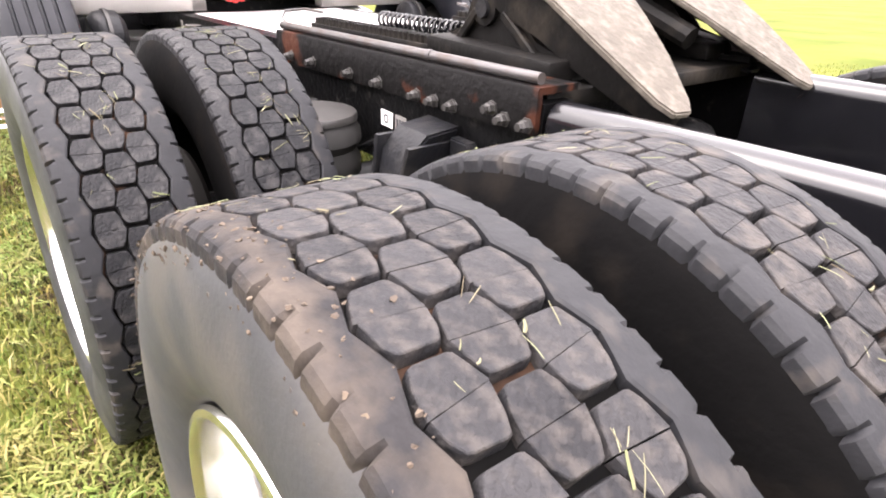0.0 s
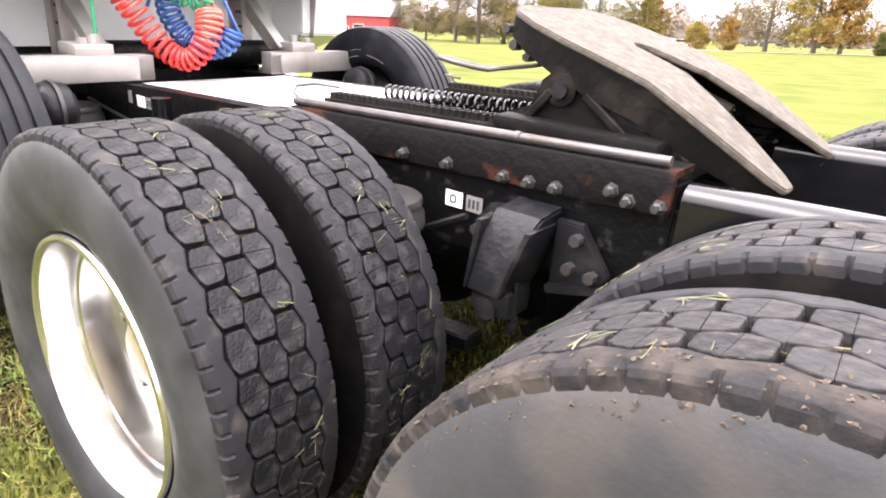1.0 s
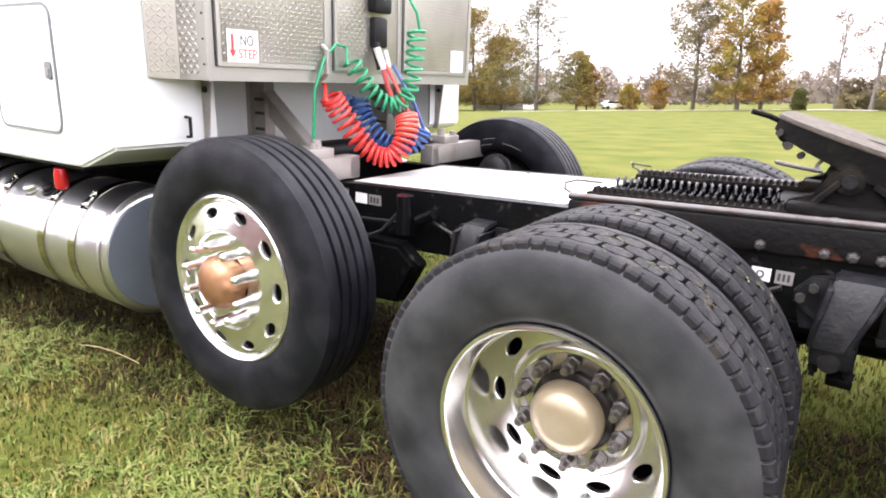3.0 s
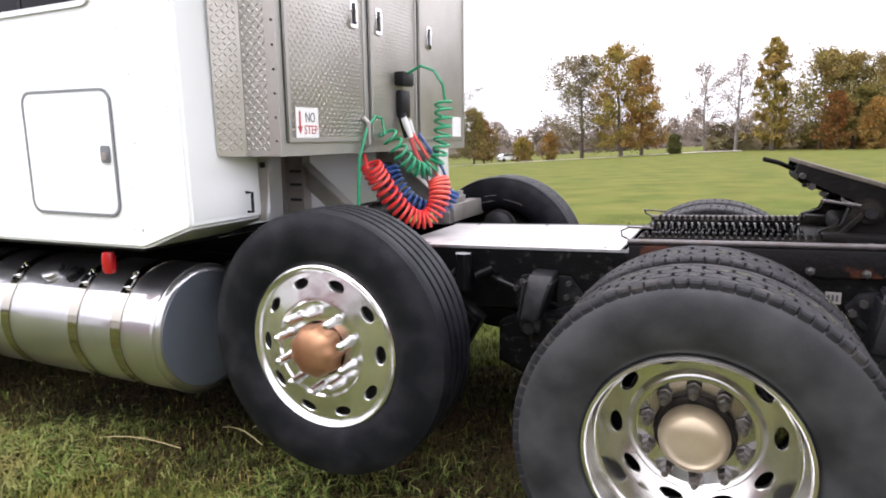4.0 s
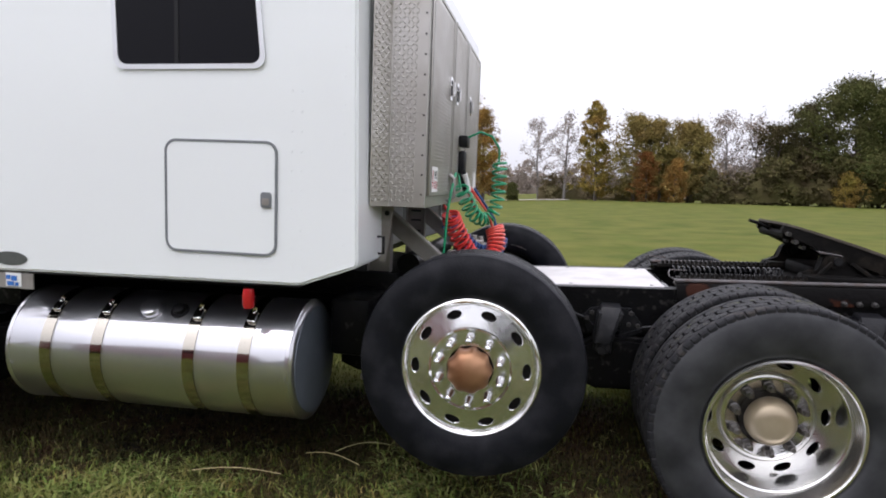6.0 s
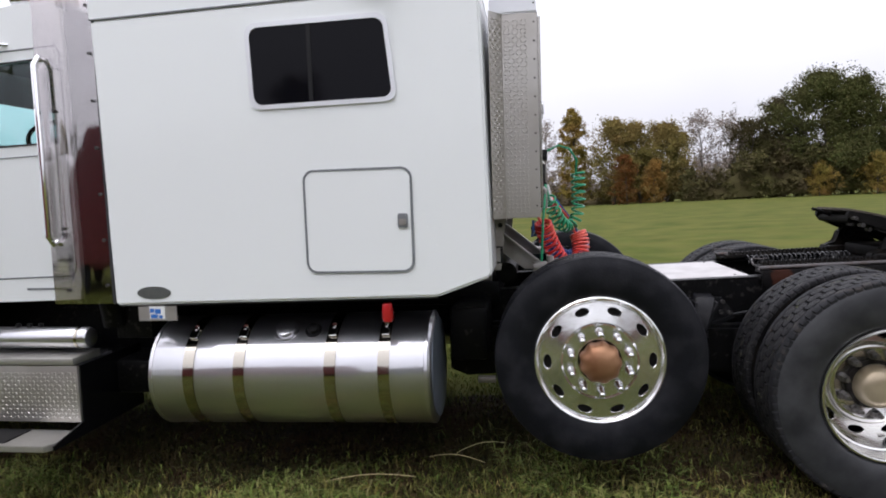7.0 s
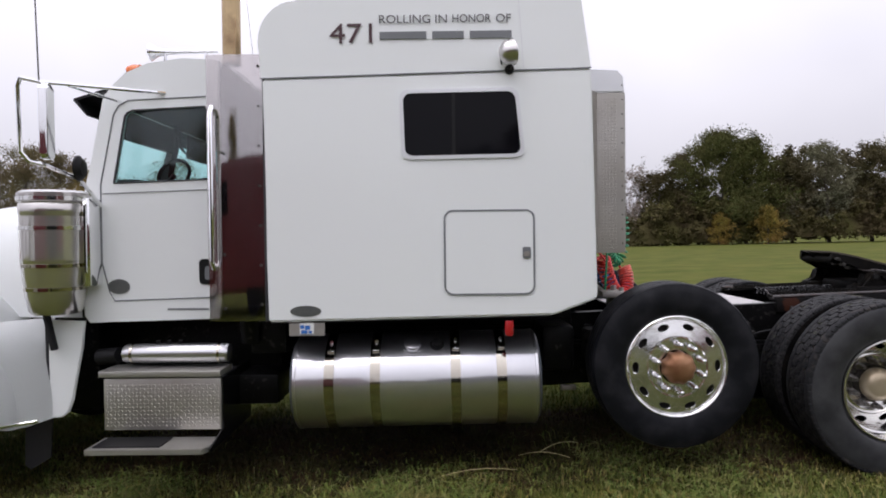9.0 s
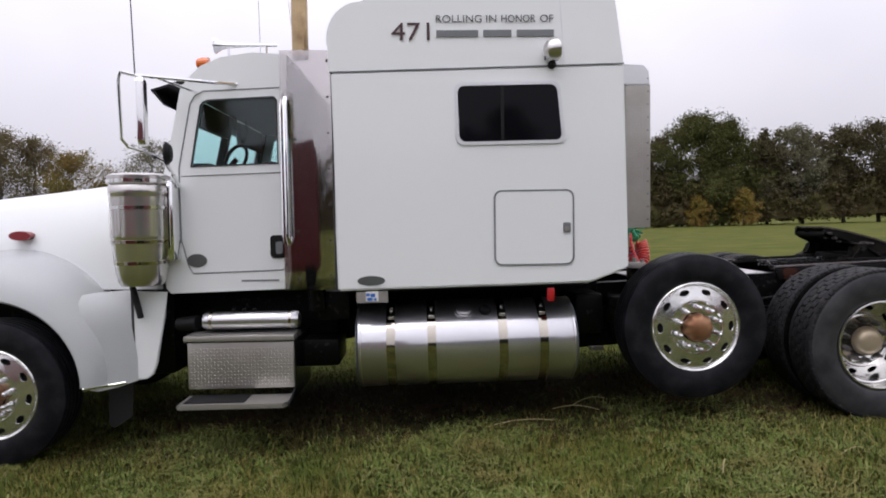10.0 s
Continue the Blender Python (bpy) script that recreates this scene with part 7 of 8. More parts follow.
for ax, az, oy, tufts, singles in ((AXLE2, AXLE2_Z, OUT2, 16, 60), (AXLE2, AXLE2_Z, INN2, 16, 50), (AXLE1, AXLE_Z, OUT, 18, 44), (AXLE1, AXLE_Z, INN, 20, 44)):
    for _ in range(tufts):
        th0, y0, h0 = radians(rng.uniform(-95, 105)), oy + rng.uniform(-0.07, 0.07), rng.uniform(0, math.pi)
        for _ in range(rng.randint(2, 6)):
            clipping(ax, az, oy, th0 + rng.gauss(0, 0.03), y0 + rng.gauss(0, 0.012), h0 + rng.gauss(0, 0.5), rng.uniform(0.010, 0.034), rng.choice((0.0007, 0.0011, 0.0016, 0.0034)))
    for _ in range(singles):
        clipping(ax, az, oy, radians(rng.uniform(-95, 105)), oy + rng.uniform(-0.09, 0.09), rng.uniform(0, math.pi), rng.choice((0.006, 0.010, 0.016, 0.024, 0.045)), rng.uniform(0.0007, 0.0022))
tagged(new("grass_clippings", finish(bm, "grass_clippings", M["clipping"])), "dry grass clippings stuck to the tyre treads", "grass clippings", kind="stuff")


# dried mud on the shoulder of the rear drive tyre
rng = random.Random(9)
bm = B()
for _ in range(420):
    th = radians(rng.gauss(-22, 26))
    y = OUT2 - 0.125 + abs(rng.gauss(0, 0.035))
    drop = 0.010 * max(0.0, (OUT2 - 0.105 - y) / 0.02) + 0.0005
    n = Vector((math.sin(th), 0, math.cos(th)))
    if rng.random() < 0.35:
        y, drop = OUT2 - 0.1285, rng.uniform(0.02, 0.075)
        up = Vector((0, -1, 0))
    else:
        up = n
    p = Vector((AXLE2, y, AXLE2_Z)) + n * (TYRE_R * GROWN - drop)
    size = rng.choice((0.0007, 0.001, 0.0013, 0.0018, 0.0026))
    side = up.orthogonal().normalized()
    m = Matrix.Translation(LEVEL @ p) @ (LEVEL.to_3x3() @ Matrix((side, up.cross(side), up)).transposed()).to_4x4() @ Matrix.Rotation(rng.uniform(0, 6), 4, "Z") @ Matrix.Diagonal((size * rng.uniform(0.8, 2.2), size, size * 0.45, 1))
    made = bmesh.ops.create_icosphere(bm, subdivisions=1, radius=1.0, matrix=m)
    for v in made["verts"]:
        v.co += Vector((rng.gauss(0, 1), rng.gauss(0, 1), rng.gauss(0, 1))) * size * 0.28
tagged(new("dried_mud", finish(bm, "dried_mud", M["mud"])), "crumbs of dried brown mud on a tyre shoulder", "mud", kind="stuff")


# ---- trees ----
def leaf_material(name, colours, second):
    return material(name, colours[0], 0.95, vary=0.25, scale=0.35, island=colours, stain=second, stain_scale=0.22, stain_at=0.54, stain_soft=0.14, spec=0.0)


LEAF = {
    "olive": leaf_material("olive_leaves", [(0.1105, 0.1037, 0.0345), (0.1690, 0.1513, 0.0460), (0.2405, 0.1989, 0.0633), (0.2860, 0.2172, 0.0782)], (0.2145, 0.1440, 0.0575)),
    "yellow": leaf_material("yellow_green_leaves", [(0.1560, 0.1344, 0.0374), (0.2580, 0.2064, 0.0495), (0.3480, 0.2592, 0.0616), (0.1980, 0.1752, 0.0506)], (0.2700, 0.1560, 0.0550)),
    "green": leaf_material("dark_green_leaves", [(0.052, 0.065, 0.022), (0.081, 0.095, 0.031), (0.112, 0.117, 0.040), (0.130, 0.117, 0.049)], (0.072, 0.068, 0.029)),
    "orange": leaf_material("orange_leaves", [(0.2185, 0.1150, 0.0352), (0.3105, 0.1610, 0.0440), (0.3565, 0.2070, 0.0583), (0.2300, 0.1552, 0.0484)], (0.1898, 0.1437, 0.0528)),
    "red": leaf_material("rust_leaves", [(0.150, 0.052, 0.021), (0.220, 0.080, 0.027), (0.180, 0.100, 0.033), (0.120, 0.092, 0.028)], (0.130, 0.098, 0.036)),
    "brown": leaf_material("brown_leaves", [(0.071, 0.057, 0.035), (0.107, 0.083, 0.050), (0.085, 0.077, 0.039), (0.127, 0.096, 0.057)], (0.073, 0.071, 0.032)),
    "thicket": leaf_material("olive_thicket_leaves", [(0.055, 0.056, 0.023), (0.086, 0.083, 0.031), (0.118, 0.103, 0.041), (0.079, 0.067, 0.036)], (0.070, 0.053, 0.031)),
    "umber": leaf_material("umber_underwood_leaves", [(0.1375, 0.1100, 0.0682), (0.1892, 0.1496, 0.0902), (0.2145, 0.1606, 0.0946), (0.1628, 0.1430, 0.0781)], (0.1430, 0.1342, 0.0638)),
    # paled twig colours stand in for haze over distance
    "haze": leaf_material("brown_twigs_haze_in_colour", [(0.23, 0.195, 0.175), (0.28, 0.235, 0.21), (0.32, 0.26, 0.22), (0.26, 0.235, 0.20)], (0.29, 0.24, 0.20)),
    "grey": leaf_material("grey_green_leaves", [(0.112, 0.117, 0.072), (0.165, 0.165, 0.102), (0.135, 0.132, 0.084), (0.210, 0.195, 0.132)], (0.150, 0.135, 0.090)),
}


def leaf_mesh(name, centres, radii, count, size, rng, material_):
    """Small leaf cards gathered in clumps."""
    which = rng.integers(0, len(centres), count)
    c, r = np.array(centres)[which], np.array(radii)[which]
    d = rng.normal(size=(count, 3))
    d /= np.linalg.norm(d, axis=1)[:, None]
    pos = c + d * (r * rng.uniform(0.0, 1.0, count) ** 0.75 * 1.2)[:, None] * np.array([1, 1, 0.8])
    u = rng.normal(size=(count, 3))
    u /= np.linalg.norm(u, axis=1)[:, None]
    v = np.cross(u, rng.normal(size=(count, 3)))
    v /= np.linalg.norm(v, axis=1)[:, None]
    s = rng.uniform(0.5, 1.2, count)[:, None] * size
    V = np.stack([pos - u * s, pos + v * s * 0.55, pos + u * s, pos - v * s * 0.55], 1)
    me = bpy.data.meshes.new(name)
    me.vertices.add(count * 4)
    me.vertices.foreach_set("co", V.reshape(-1))
    me.loops.add(count * 4)
    me.loops.foreach_set("vertex_index", np.arange(count * 4, dtype=np.int32))
    me.polygons.add(count)
    me.polygons.foreach_set("loop_start", np.arange(count, dtype=np.int32) * 4)
    me.update(calc_edges=True)
    me.materials.append(material_)
    return me


def tree(x, y, height, spread, leaves, label, seed, density=1.0, low=0.05, pale=False, leaf=0.22, bare=0.0, limbs=20, cat="tree"):
    """A tapered trunk with limbs and twigs, and a crown of leaf clumps gathered round the limbs."""
    rng = np.random.default_rng(seed)
    rr = random.Random(seed)
    ob = new("tree" if cat == "tree" else "bush")
    ob.location = (x, y, dune(x, y) - 0.05)
    tagged(ob, label, cat, group="field edge trees" if cat == "tree" else "field edge bushes")
    bm = B()
    tips = []
    levels = 3 if bare > 0.4 else 2
    lean = Vector((rr.uniform(-0.05, 0.05), rr.uniform(-0.05, 0.05), 1)).normalized()
    skew_az, skew_amt = rr.uniform(0, 6.28), rr.uniform(0.0, 0.3)

    def envelope(f, az):
        """Half width of the crown at a share f of its height."""
        g = max(0.0, min(1.0, (f - low * 0.5) / (1 - low * 0.5)))
        r = 0.5 * spread * (math.sin(math.pi * min(1.0, 0.22 + 0.78 * g)) ** 0.6)
        return r * (1 + skew_amt * math.cos(az - skew_az) + 0.22 * math.sin(3 * az + 9 * f + seed))

    def limb(p, d, length, r, level):
        pts, rad = [p], [r]
        q, dd = Vector(p), Vector(d)
        steps = 4
        for k in range(steps):
            dd = (dd + Vector((rr.uniform(-1, 1), rr.uniform(-1, 1), rr.uniform(-0.3, 0.5))) * 0.22).normalized()
            q = q + dd * length / steps
            pts.append(q.copy())
            rad.append(max(0.012, r * (1 - 0.8 * (k + 1) / steps)))
        tube(bm, pts, rad, 4 if level == 1 else 3)
        tips.extend(pts[2:] if level == 1 else pts[1:])
        if level < levels:
            for k in range(5 if level == 1 else 4):
                i = rr.randint(1, 4)
                nd = (dd + Vector((rr.uniform(-1, 1), rr.uniform(-1, 1), rr.uniform(-0.3, 0.9)))).normalized()
                limb(pts[i], nd, length * rr.uniform(0.35, 0.6), max(0.012, rad[i] * 0.6), level + 1)

    trunk = [lean * (height * 0.93 * k / 8) + Vector((rr.gauss(0, 0.012), rr.gauss(0, 0.012), 0)) * height * (k / 8) for k in range(9)]
    r0 = max(0.07, height * 0.016)
    tube(bm, trunk, [max(0.02, r0 * (1.25 - 1.15 * k / 8)) for k in range(9)], 7)
    for k in range(limbs):
        f = low + (0.95 - low) * (k + rr.uniform(0, 0.9)) / limbs
        i = min(7, int(f / 0.93 * 8))
        base = trunk[i].lerp(trunk[i + 1], min(1.0, f / 0.93 * 8 - i))
        az = k * 2.4 + rr.uniform(-0.5, 0.5)
        reach = envelope(min(1.0, f + 0.08), az) * rr.uniform(0.75, 1.1)
        up = rr.uniform(-0.05, 0.35) + 0.8 * f
        limb(base, Vector((math.cos(az), math.sin(az), up)).normalized(), max(0.5, reach * math.sqrt(1 + up * up) * 0.8), r0 * (1.0 - 0.75 * f) * 0.5, 1)
    part("trunk", bm, M["pale_bark"] if pale else M["bark"], ob, angle=60)
    if density > 0:
        centres, radii = [], []
        for p in tips:
            if p.z > height * rr.uniform(0.86, 1.02):
                continue
            centres.append((p.x + rr.gauss(0, spread * 0.03), p.y + rr.gauss(0, spread * 0.03), p.z + rr.gauss(0, spread * 0.03)))
            radii.append(spread * rr.uniform(0.05, 0.14))
        if bare < 0.5:
            for _ in range(240):
                f, az = rr.uniform(0.10 if cat == "tree" else 0.02, 0.97), rr.uniform(0, 6.283)
                reach = envelope(f, az) * math.sqrt(rr.uniform(0.15, 1.0)) * rr.choice((0.8, 0.9, 0.95, 1.0, 1.2))
                mid_ = lean * (height * f)
                reach *= 0.82 + 0.36 * (0.5 + 0.5 * noise.noise((az * 1.3, f * 5.0, seed * 7.7)) * 1.8)
                centres.append((mid_.x + reach * math.cos(az), mid_.y + reach * math.sin(az), height * f))
                radii.append(spread * rr.uniform(0.05, 0.13))
        part("crown", leaf_mesh("crown", centres, radii, int(20000 * density), leaf * 0.68, rng, LEAF[leaves]), None, ob)
    return ob


def hedge(x0, x1, y, height, depth, leaves, label, seed, count, leaf=0.2, step=0.9):
    """An unbroken thicket of bushes and low trees with an uneven top."""
    rng = np.random.default_rng(seed)
    cs, rs = [], []
    n = int((x1 - x0) / step)
    for k in range(n):
        px = x0 + (x1 - x0) * (k + rng.uniform(0, 1)) / n
        swell = 0.78 + 0.22 * math.sin(px * 0.23 + seed) + 0.12 * math.sin(px * 0.71 + 2 * seed)
        h = height * swell * rng.uniform(0.8, 1.05)
        z = 0.2
        while z < h:
            cs.append((px + rng.uniform(-0.7, 0.7) * step, y + rng.uniform(-depth, depth), z))
            rs.append(rng.uniform(0.6, 1.15) * step)
            z += rng.uniform(0.5, 0.9) * step
    ob = new("hedge", leaf_mesh("hedge", cs, rs, int(count * 0.85), leaf * 1.05, rng, LEAF[leaves]))
    # the dense inside of the thicket
    bm = B()
    prev = None
    m = max(8, int((x1 - x0) / (step * 0.8)))
    for k in range(m + 1):
        px = x0 + (x1 - x0) * k / m
        swell = 0.78 + 0.22 * math.sin(px * 0.23 + seed) + 0.12 * math.sin(px * 0.71 + 2 * seed)
        h = height * swell * 0.62 * rng.uniform(0.8, 1.05)
        dd = min(depth, 2.5) * 0.5
        line = [bm.verts.new((px, y + o + rng.uniform(-0.15, 0.15), z)) for o, z in ((-dd, 0.0), (-dd * 1.1, h * 0.3), (-dd * 0.8, h * 0.65), (0, h), (dd, h * 0.6), (dd, 0.0))]
        if prev:
            for i in range(5):
                bm.faces.new((prev[i], prev[i + 1], line[i + 1], line[i]))
        prev = line
    part("thicket_core", bm, LEAF[leaves], ob, smooth=False)
    return tagged(ob, label, "hedge", kind="stuff")


# ratio of sideways to forward distance gives the place of each tree along the field edge
CAMX, CAMY = 0.3, -3.8


def spot(ratio, distance):
    return CAMX + ratio * (distance - CAMY), distance


TREES = [
    # ratio, distance, height, spread, leaves, density, pale, bare, label
    (-0.745, 100, 21, 6.5, "umber", 1.2, False, 0.5, "tall brown tree with a thinning crown"),
    (-0.69, 98, 23, 7, "umber", 1.3, False, 0.5, "tall grey-brown tree with a thinning crown"),
    (-0.635, 102, 22, 7, "umber", 1.3, False, 0.5, "tall olive-brown tree at the field edge"),
    (-0.575, 98, 18, 7, "olive", 1.5, False, 0, "olive and yellow broad leafy tree"),
    (-0.52, 100, 13, 6, "olive", 1.2, False, 0, "olive-green tree at the field edge"),
    (-0.452, 92, 18, 7.0, "grey", 0.6, False, 0.3, "tall thin tree with sparse grey-green leaves"),
    (-0.382, 100, 9.5, 4.2, "olive", 0.8, False, 0, "small round reddish-green tree"),
    (-0.365, 104, 8, 3.4, "red", 0.5, False, 0, "small rust-coloured tree by the drive"),
    (-0.198, 88, 14.5, 7.5, "umber", 0.75, False, 0.6, "thin brown tree with an airy crown"),
    (-0.138, 86, 15.5, 5.6, "yellow", 0.95, False, 0, "tall yellow-green tree with full crown"),
    (-0.108, 87, 13.5, 4.6, "orange", 0.8, False, 0, "yellow and orange tree at the field edge"),
    (-0.02, 92, 12.5, 4, "haze", 0.12, True, 0.6, "bare grey tree without leaves"),
    (0.02, 90, 13, 4, "haze", 0.12, True, 0.6, "bare slender tree without leaves"),
    (0.068, 84, 13.8, 3.0, "yellow", 0.9, False, 0, "tall narrow yellow-green tree in the row"),
    (0.125, 84, 11.8, 4.6, "olive", 0.8, False, 0, "olive autumn tree with brown patches"),
    (0.165, 82, 11, 4.2, "olive", 1.0, False, 0, "broad tree turning yellow and orange"),
    (0.205, 84, 10.5, 4.6, "olive", 1.4, False, 0, "broad olive-green tree at the field edge"),
    (0.262, 86, 12.5, 5, "haze", 0.15, True, 0.7, "bare grey tree with spreading branches"),
    (0.30, 84, 11.5, 4.5, "haze", 0.15, True, 0.7, "bare grey tree with spreading branches"),
    (0.335, 82, 10.5, 5, "thicket", 0.6, False, 0.3, "brown-green tree with thinning leaves"),
    (0.375, 82, 13.0, 5, "brown", 0.8, False, 0.3, "brown tree with thinning leaves"),
    (0.435, 80, 15.5, 6.6, "green", 2.4, False, 0, "large dark green oak with dense crown"),
    (0.47, 80, 14.5, 6.4, "green", 2.2, False, 0, "large dark green oak with dense crown"),
    (0.545, 82, 12.0, 5, "brown", 0.8, False, 0.2, "dark brown tree in the thicket"),
    (0.605, 80, 14, 6, "grey", 0.8, False, 0.3, "grey-green tree with an open crown"),
    (0.675, 80, 13.5, 5.5, "brown", 0.9, False, 0.3, "dark brown tree in the thicket"),
    (0.735, 79, 14, 6.5, "brown", 1.2, False, 0.3, "rust-brown tree with an open crown"),
    (0.80, 79, 13.5, 6.5, "brown", 1.1, False, 0.3, "rust-brown tree with an open crown"),
    (0.87, 79, 13.5, 6.5, "olive", 1.1, False, 0.2, "olive-brown tree in the thicket"),
    (0.95, 79, 14.0, 6.5, "brown", 1.0, False, 0.2, "brown tree in the thicket"),
    (-0.82, 105, 14, 6, "umber", 0.5, False, 0.5, "brown tree with thinning leaves"),
    (-0.90, 108, 13, 6, "umber", 0.5, True, 0.5, "grey tree half bare of leaves"),
    (-1.22, 100, 13, 6, "umber", 0.5, False, 0.5, "brown tree with thinning leaves"),
]
for i, (ratio, dist, h, sp, lv, dens, pale, bare, lab) in enumerate(TREES):
    tx, ty = spot(ratio, dist)
    tree(tx, ty, h, sp * (1.9 if h > 15 and sp > 6.4 or lv == "olive" and sp > 4 else 1.5), lv, lab, 40 + i, dens, pale=pale, bare=bare)
for i, (ratio, dist, h, sp, lv, lab) in enumerate(((-0.25, 98, 4.6, 3.2, "orange", "bright orange bush by the drive"), (-0.295, 98, 4.0, 3.4, "yellow", "yellow-green bush at the field edge"), (0.145, 79, 6.5, 3.6, "red", "rust-red bush under the trees"),
                                                   (0.185, 79, 5.5, 3.2, "orange", "orange bush under the trees"), (0.505, 75, 5.0, 3.8, "yellow", "yellow-green bush at the field edge"), (0.425, 76, 4.2, 3.2, "yellow", "yellow-green bush at the field edge"), (-0.06, 84, 2.6, 1.8, "green", "dark green shrub beside the drive"))):
    tx, ty = spot(ratio, dist)
    tree(tx, ty, h, sp, lv, lab, 90 + i, 0.6, low=0.02, limbs=14, leaf=0.14, cat="bush")
x0, _ = spot(0.22, 80)
x1, _ = spot(1.05, 80)
hedge(x0, x1, 77, 5.2, 1.6, "thicket", "dark olive-green thicket along the field edge", 7, 52000, 0.22)
hedge(spot(0.33, 84)[0], spot(0.52, 84)[0], 85, 9.0, 1.6, "thicket", "brown-green woodland thicket behind the hedge", 8, 30000, 0.26)
hedge(spot(0.50, 84)[0], spot(1.15, 84)[0], 84, 12.5, 1.6, "brown", "tall dark brown woodland behind the hedge", 15, 80000, 0.26)
hedge(spot(-0.02, 90)[0], spot(0.34, 90)[0], 92, 4.6, 1.5, "umber", "brown underwood behind the trees", 9, 22000, 0.24)
hedge(spot(-0.85, 112)[0], spot(-0.44, 112)[0], 112, 4.0, 1.5, "umber", "brown underwood below the trees", 10, 22000, 0.24)
# far woods carry the air's haze in their leaf colour
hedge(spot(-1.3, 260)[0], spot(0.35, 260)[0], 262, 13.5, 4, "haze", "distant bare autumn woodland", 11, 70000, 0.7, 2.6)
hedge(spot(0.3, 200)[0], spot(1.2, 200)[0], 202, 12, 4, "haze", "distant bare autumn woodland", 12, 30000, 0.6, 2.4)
hedge(-120, 120, -70, 11.5, 3, "brown", "brown woodland across the field", 13, 50000, 0.5, 1.8)
for i, (tx, th) in enumerate(((-60, 14), (-25, 16), (8, 13), (40, 15), (75, 14))):
    tree(tx, -66, th, 9, "olive", "olive-green tree across the field", 130 + i, 1.0)
for i, (ty, th) in enumerate(((30, 15), (60, 14), (-30, 15), (0, 16))):
    tree(-95, ty, th, 9, "brown", "brown tree beyond the field", 140 + i, 1.0)

# ---- gravel drive, parked cars, farm buildings ----
bm = B()
rx0, rx1 = spot(-1.0, 84)[0], spot(0.03, 84)[0]
n = 30
prev = None
for k in range(n + 1):
    x = rx0 + (rx1 - rx0) * k / n
    yy = 86 + 2.0 * math.sin(x * 0.05)
    line = [bm.verts.new((x, yy + o, dune(x, yy + o) + 0.05)) for o in (-2.2, -0.8, 0.8, 2.2)]
    if prev:
        for a in range(3):
            bm.faces.new((prev[a], prev[a + 1], line[a + 1], line[a]))
    prev = line
tagged(new("road", finish(bm, "road", M["gravel"])), "pale gravel drive along the field", "road", kind="structure")


def parked_car(x, y, turn, paint, label):
    ob = new("car")
    ob.matrix_world = pose(x, y, dune(x, y) + 0.05, 0, 0, turn)
    tagged(ob, label, "car", group="cars on the drive")
    prof = [(-2.2, 0.35), (2.2, 0.35), (2.2, 0.75), (1.95, 0.88), (1.0, 0.96), (0.45, 1.42), (-1.15, 1.44), (-1.9, 0.98), (-2.2, 0.9)]
    part("car_body", prism(B(), prof, "xz", -0.85, 0.85, 0.06), paint, ob)
    bm = prism(B(), [(0.92, 0.98), (0.44, 1.37), (-1.12, 1.39), (-1.72, 1.0)], "xz", -0.865, 0.865)
    part("car_glass", bm, M["pane"], ob)
    for wx in (-1.35, 1.35):
        for wy in (-0.78, 0.78):
            w = part("car_wheel", lathe(B(), [(0.0, -0.09), (0.30, -0.09), (0.32, -0.06), (0.32, 0.06), (0.30, 0.09), (0.0, 0.09)], 16), M["rubber_dark"], ob)
            w.location = (wx, wy, 0.32)


for ratio, dist, turn, paint, lab in ((-0.322, 106, 48, "car_white", "white car parked beside the drive"), (0.192, 87, 66, "car_white", "white car parked among the trees")):
    cx, cy = spot(ratio, dist)
    parked_car(cx, cy, turn, M[paint], lab)


def farm_house(name, x, y, turn, w, d, wall_h, roof_h, wall_mat, label, windows, lower=None):
    ob = new(name)
    ob.matrix_world = pose(x, y, dune(x, y), 0, 0, turn)
    tagged(ob, label, "barn" if name == "barn" else "house")
    part("wall", box(B(), -w / 2, w / 2, -d / 2, d / 2, 0, wall_h), wall_mat, ob)
    part("roof", prism(B(), [(-d / 2 - 0.4, wall_h - 0.1), (d / 2 + 0.4, wall_h - 0.1), (0, wall_h + roof_h)], "yz", -w / 2 - 0.4, w / 2 + 0.4), lower or M["roofing"], ob)
    for wx, wz, ww, wh in windows:
        wo = part("window", box(B(), wx - ww / 2, wx + ww / 2, -d / 2 - 0.03, -d / 2 + 0.02, wz - wh / 2, wz + wh / 2), M["pane"], ob)
        part("window_frame", ring_plate(B(), [(wx - ww / 2 - 0.1, wz - wh / 2 - 0.1), (wx + ww / 2 + 0.1, wz - wh / 2 - 0.1), (wx + ww / 2 + 0.1, wz + wh / 2 + 0.1), (wx - ww / 2 - 0.1, wz + wh / 2 + 0.1)],
                                        [(wx - ww / 2, wz - wh / 2), (wx + ww / 2, wz - wh / 2), (wx + ww / 2, wz + wh / 2), (wx - ww / 2, wz + wh / 2)], "xz", -d / 2 - 0.05, -d / 2 - 0.031), M["siding"], wo)


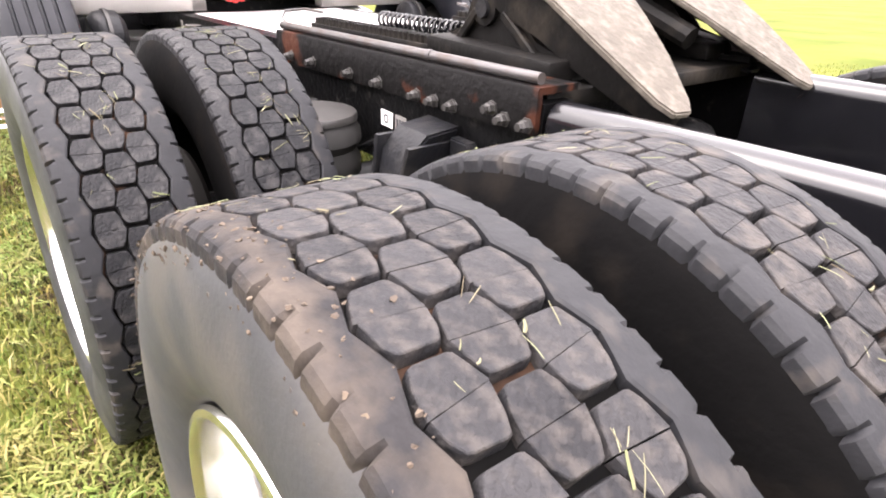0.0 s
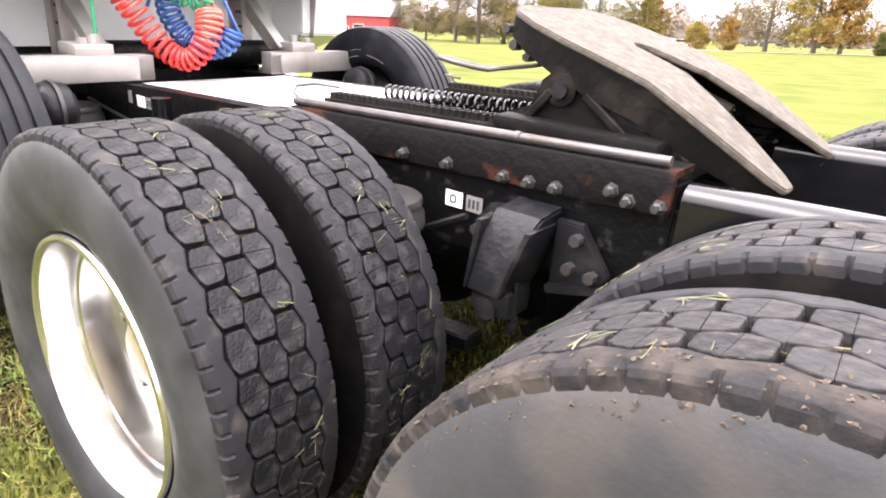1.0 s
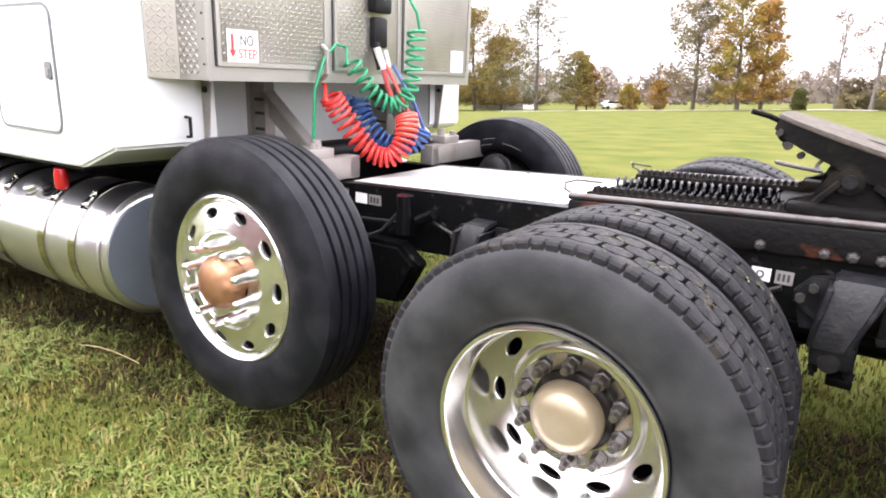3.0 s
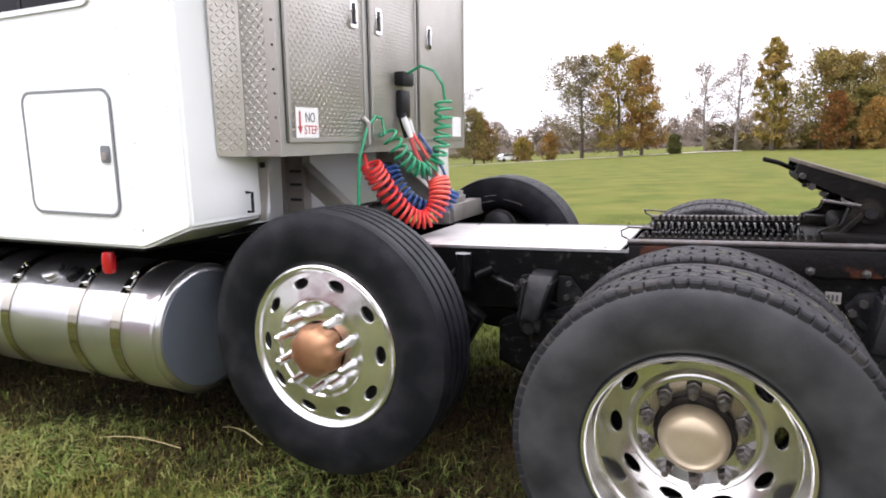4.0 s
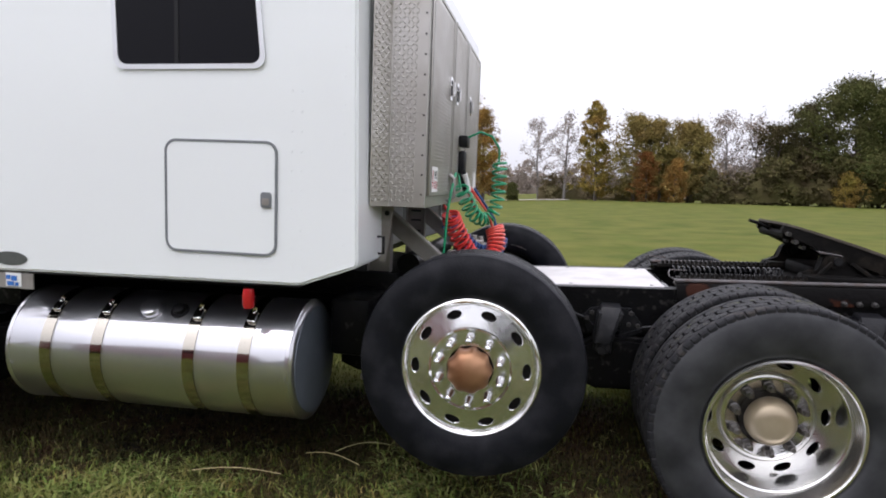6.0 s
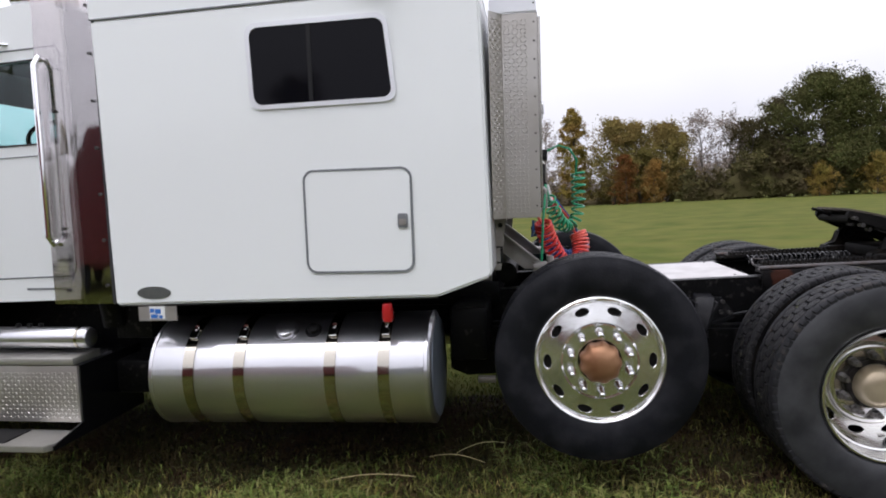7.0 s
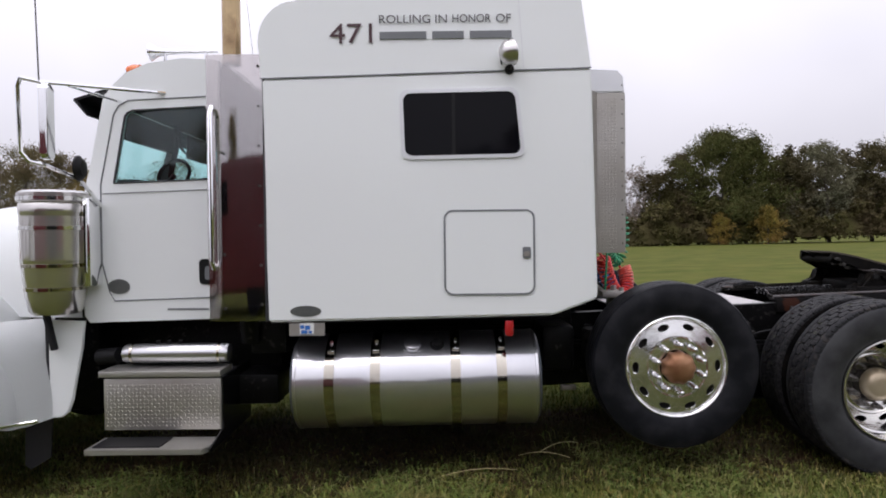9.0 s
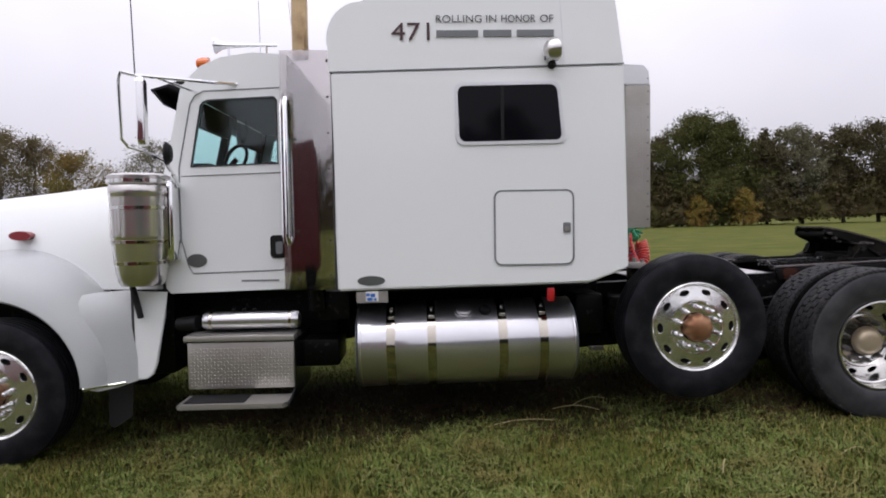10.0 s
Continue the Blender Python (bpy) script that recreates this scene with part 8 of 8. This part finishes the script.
hx, hy = spot(-0.985, 105)
farm_house("barn", hx, hy, 20, 15, 9, 4.6, 3.4, M["barn_red"], "red barn with white trim at the field edge", [(-3, 1.6, 1.0, 1.2), (3, 1.6, 1.0, 1.2), (0, 1.4, 2.4, 2.6)])
hx, hy = spot(-1.07, 112)
farm_house("house", hx, hy, 15, 14, 9, 5.2, 3.0, M["siding"], "white farmhouse with a grey roof", [(-5, 1.7, 1.1, 1.4), (-2, 1.7, 1.1, 1.4), (2, 1.7, 1.1, 1.4), (5, 1.7, 1.1, 1.4), (-4, 4.2, 1.0, 1.2), (0, 4.2, 1.0, 1.2), (4, 4.2, 1.0, 1.2)])
hx, hy = spot(-0.515, 118)
farm_house("house", hx, hy, 5, 11, 8, 3.0, 2.2, M["siding"], "white bungalow behind the trees", [(-3.5, 1.6, 1.2, 1.2), (0, 1.6, 1.2, 1.2), (3.5, 1.6, 1.2, 1.2)])


# tractors parked opposite, seen only mirrored in the bright metal
def truck_opposite(x, y, paint, label):
    ob = new("parked_truck")
    ob.matrix_world = pose(x, y, 0.0, 0, 0, 0)
    tagged(ob, label, "truck", group="trucks parked opposite")
    part("truck_body", prism(B(), [(-3.6, 0.5), (3.4, 0.5), (3.4, 2.9), (3.1, 3.2), (-1.0, 3.25), (-1.5, 3.0), (-1.8, 2.75), (-3.3, 2.55), (-3.6, 2.2)], "xz", -1.2, 1.2, 0.12), paint, ob)
    part("side_window", prism(B(), [(-0.45, 2.15), (0.35, 2.15), (0.35, 2.85), (-0.15, 2.85)], "xz", 1.195, 1.215), M["glass_dark"], ob)
    for wx in (-2.4, 2.4):
        for wy in (-1.0, 1.0):
            w = part("truck_wheel", lathe(B(), [(0.0, -0.14), (0.3, -0.14), (0.46, -0.13), (0.5, -0.09), (0.5, 0.09), (0.46, 0.13), (0.3, 0.14), (0.0, 0.14)], 32), M["rubber_dark"], ob)
            w.location = (wx, wy, 0.5)


truck_opposite(-6.6, -11.2, M["maroon_paint"], "maroon highway tractor parked on the grass opposite")
truck_opposite(-15.0, -13.0, M["white_truck_paint"], "white highway tractor parked on the grass opposite")
truck_opposite(1.8, -14.0, M["frame_clean"], "black highway tractor parked on the grass opposite")
truck_opposite(10.2, -13.5, M["maroon_paint"], "maroon highway tractor parked on the grass opposite")
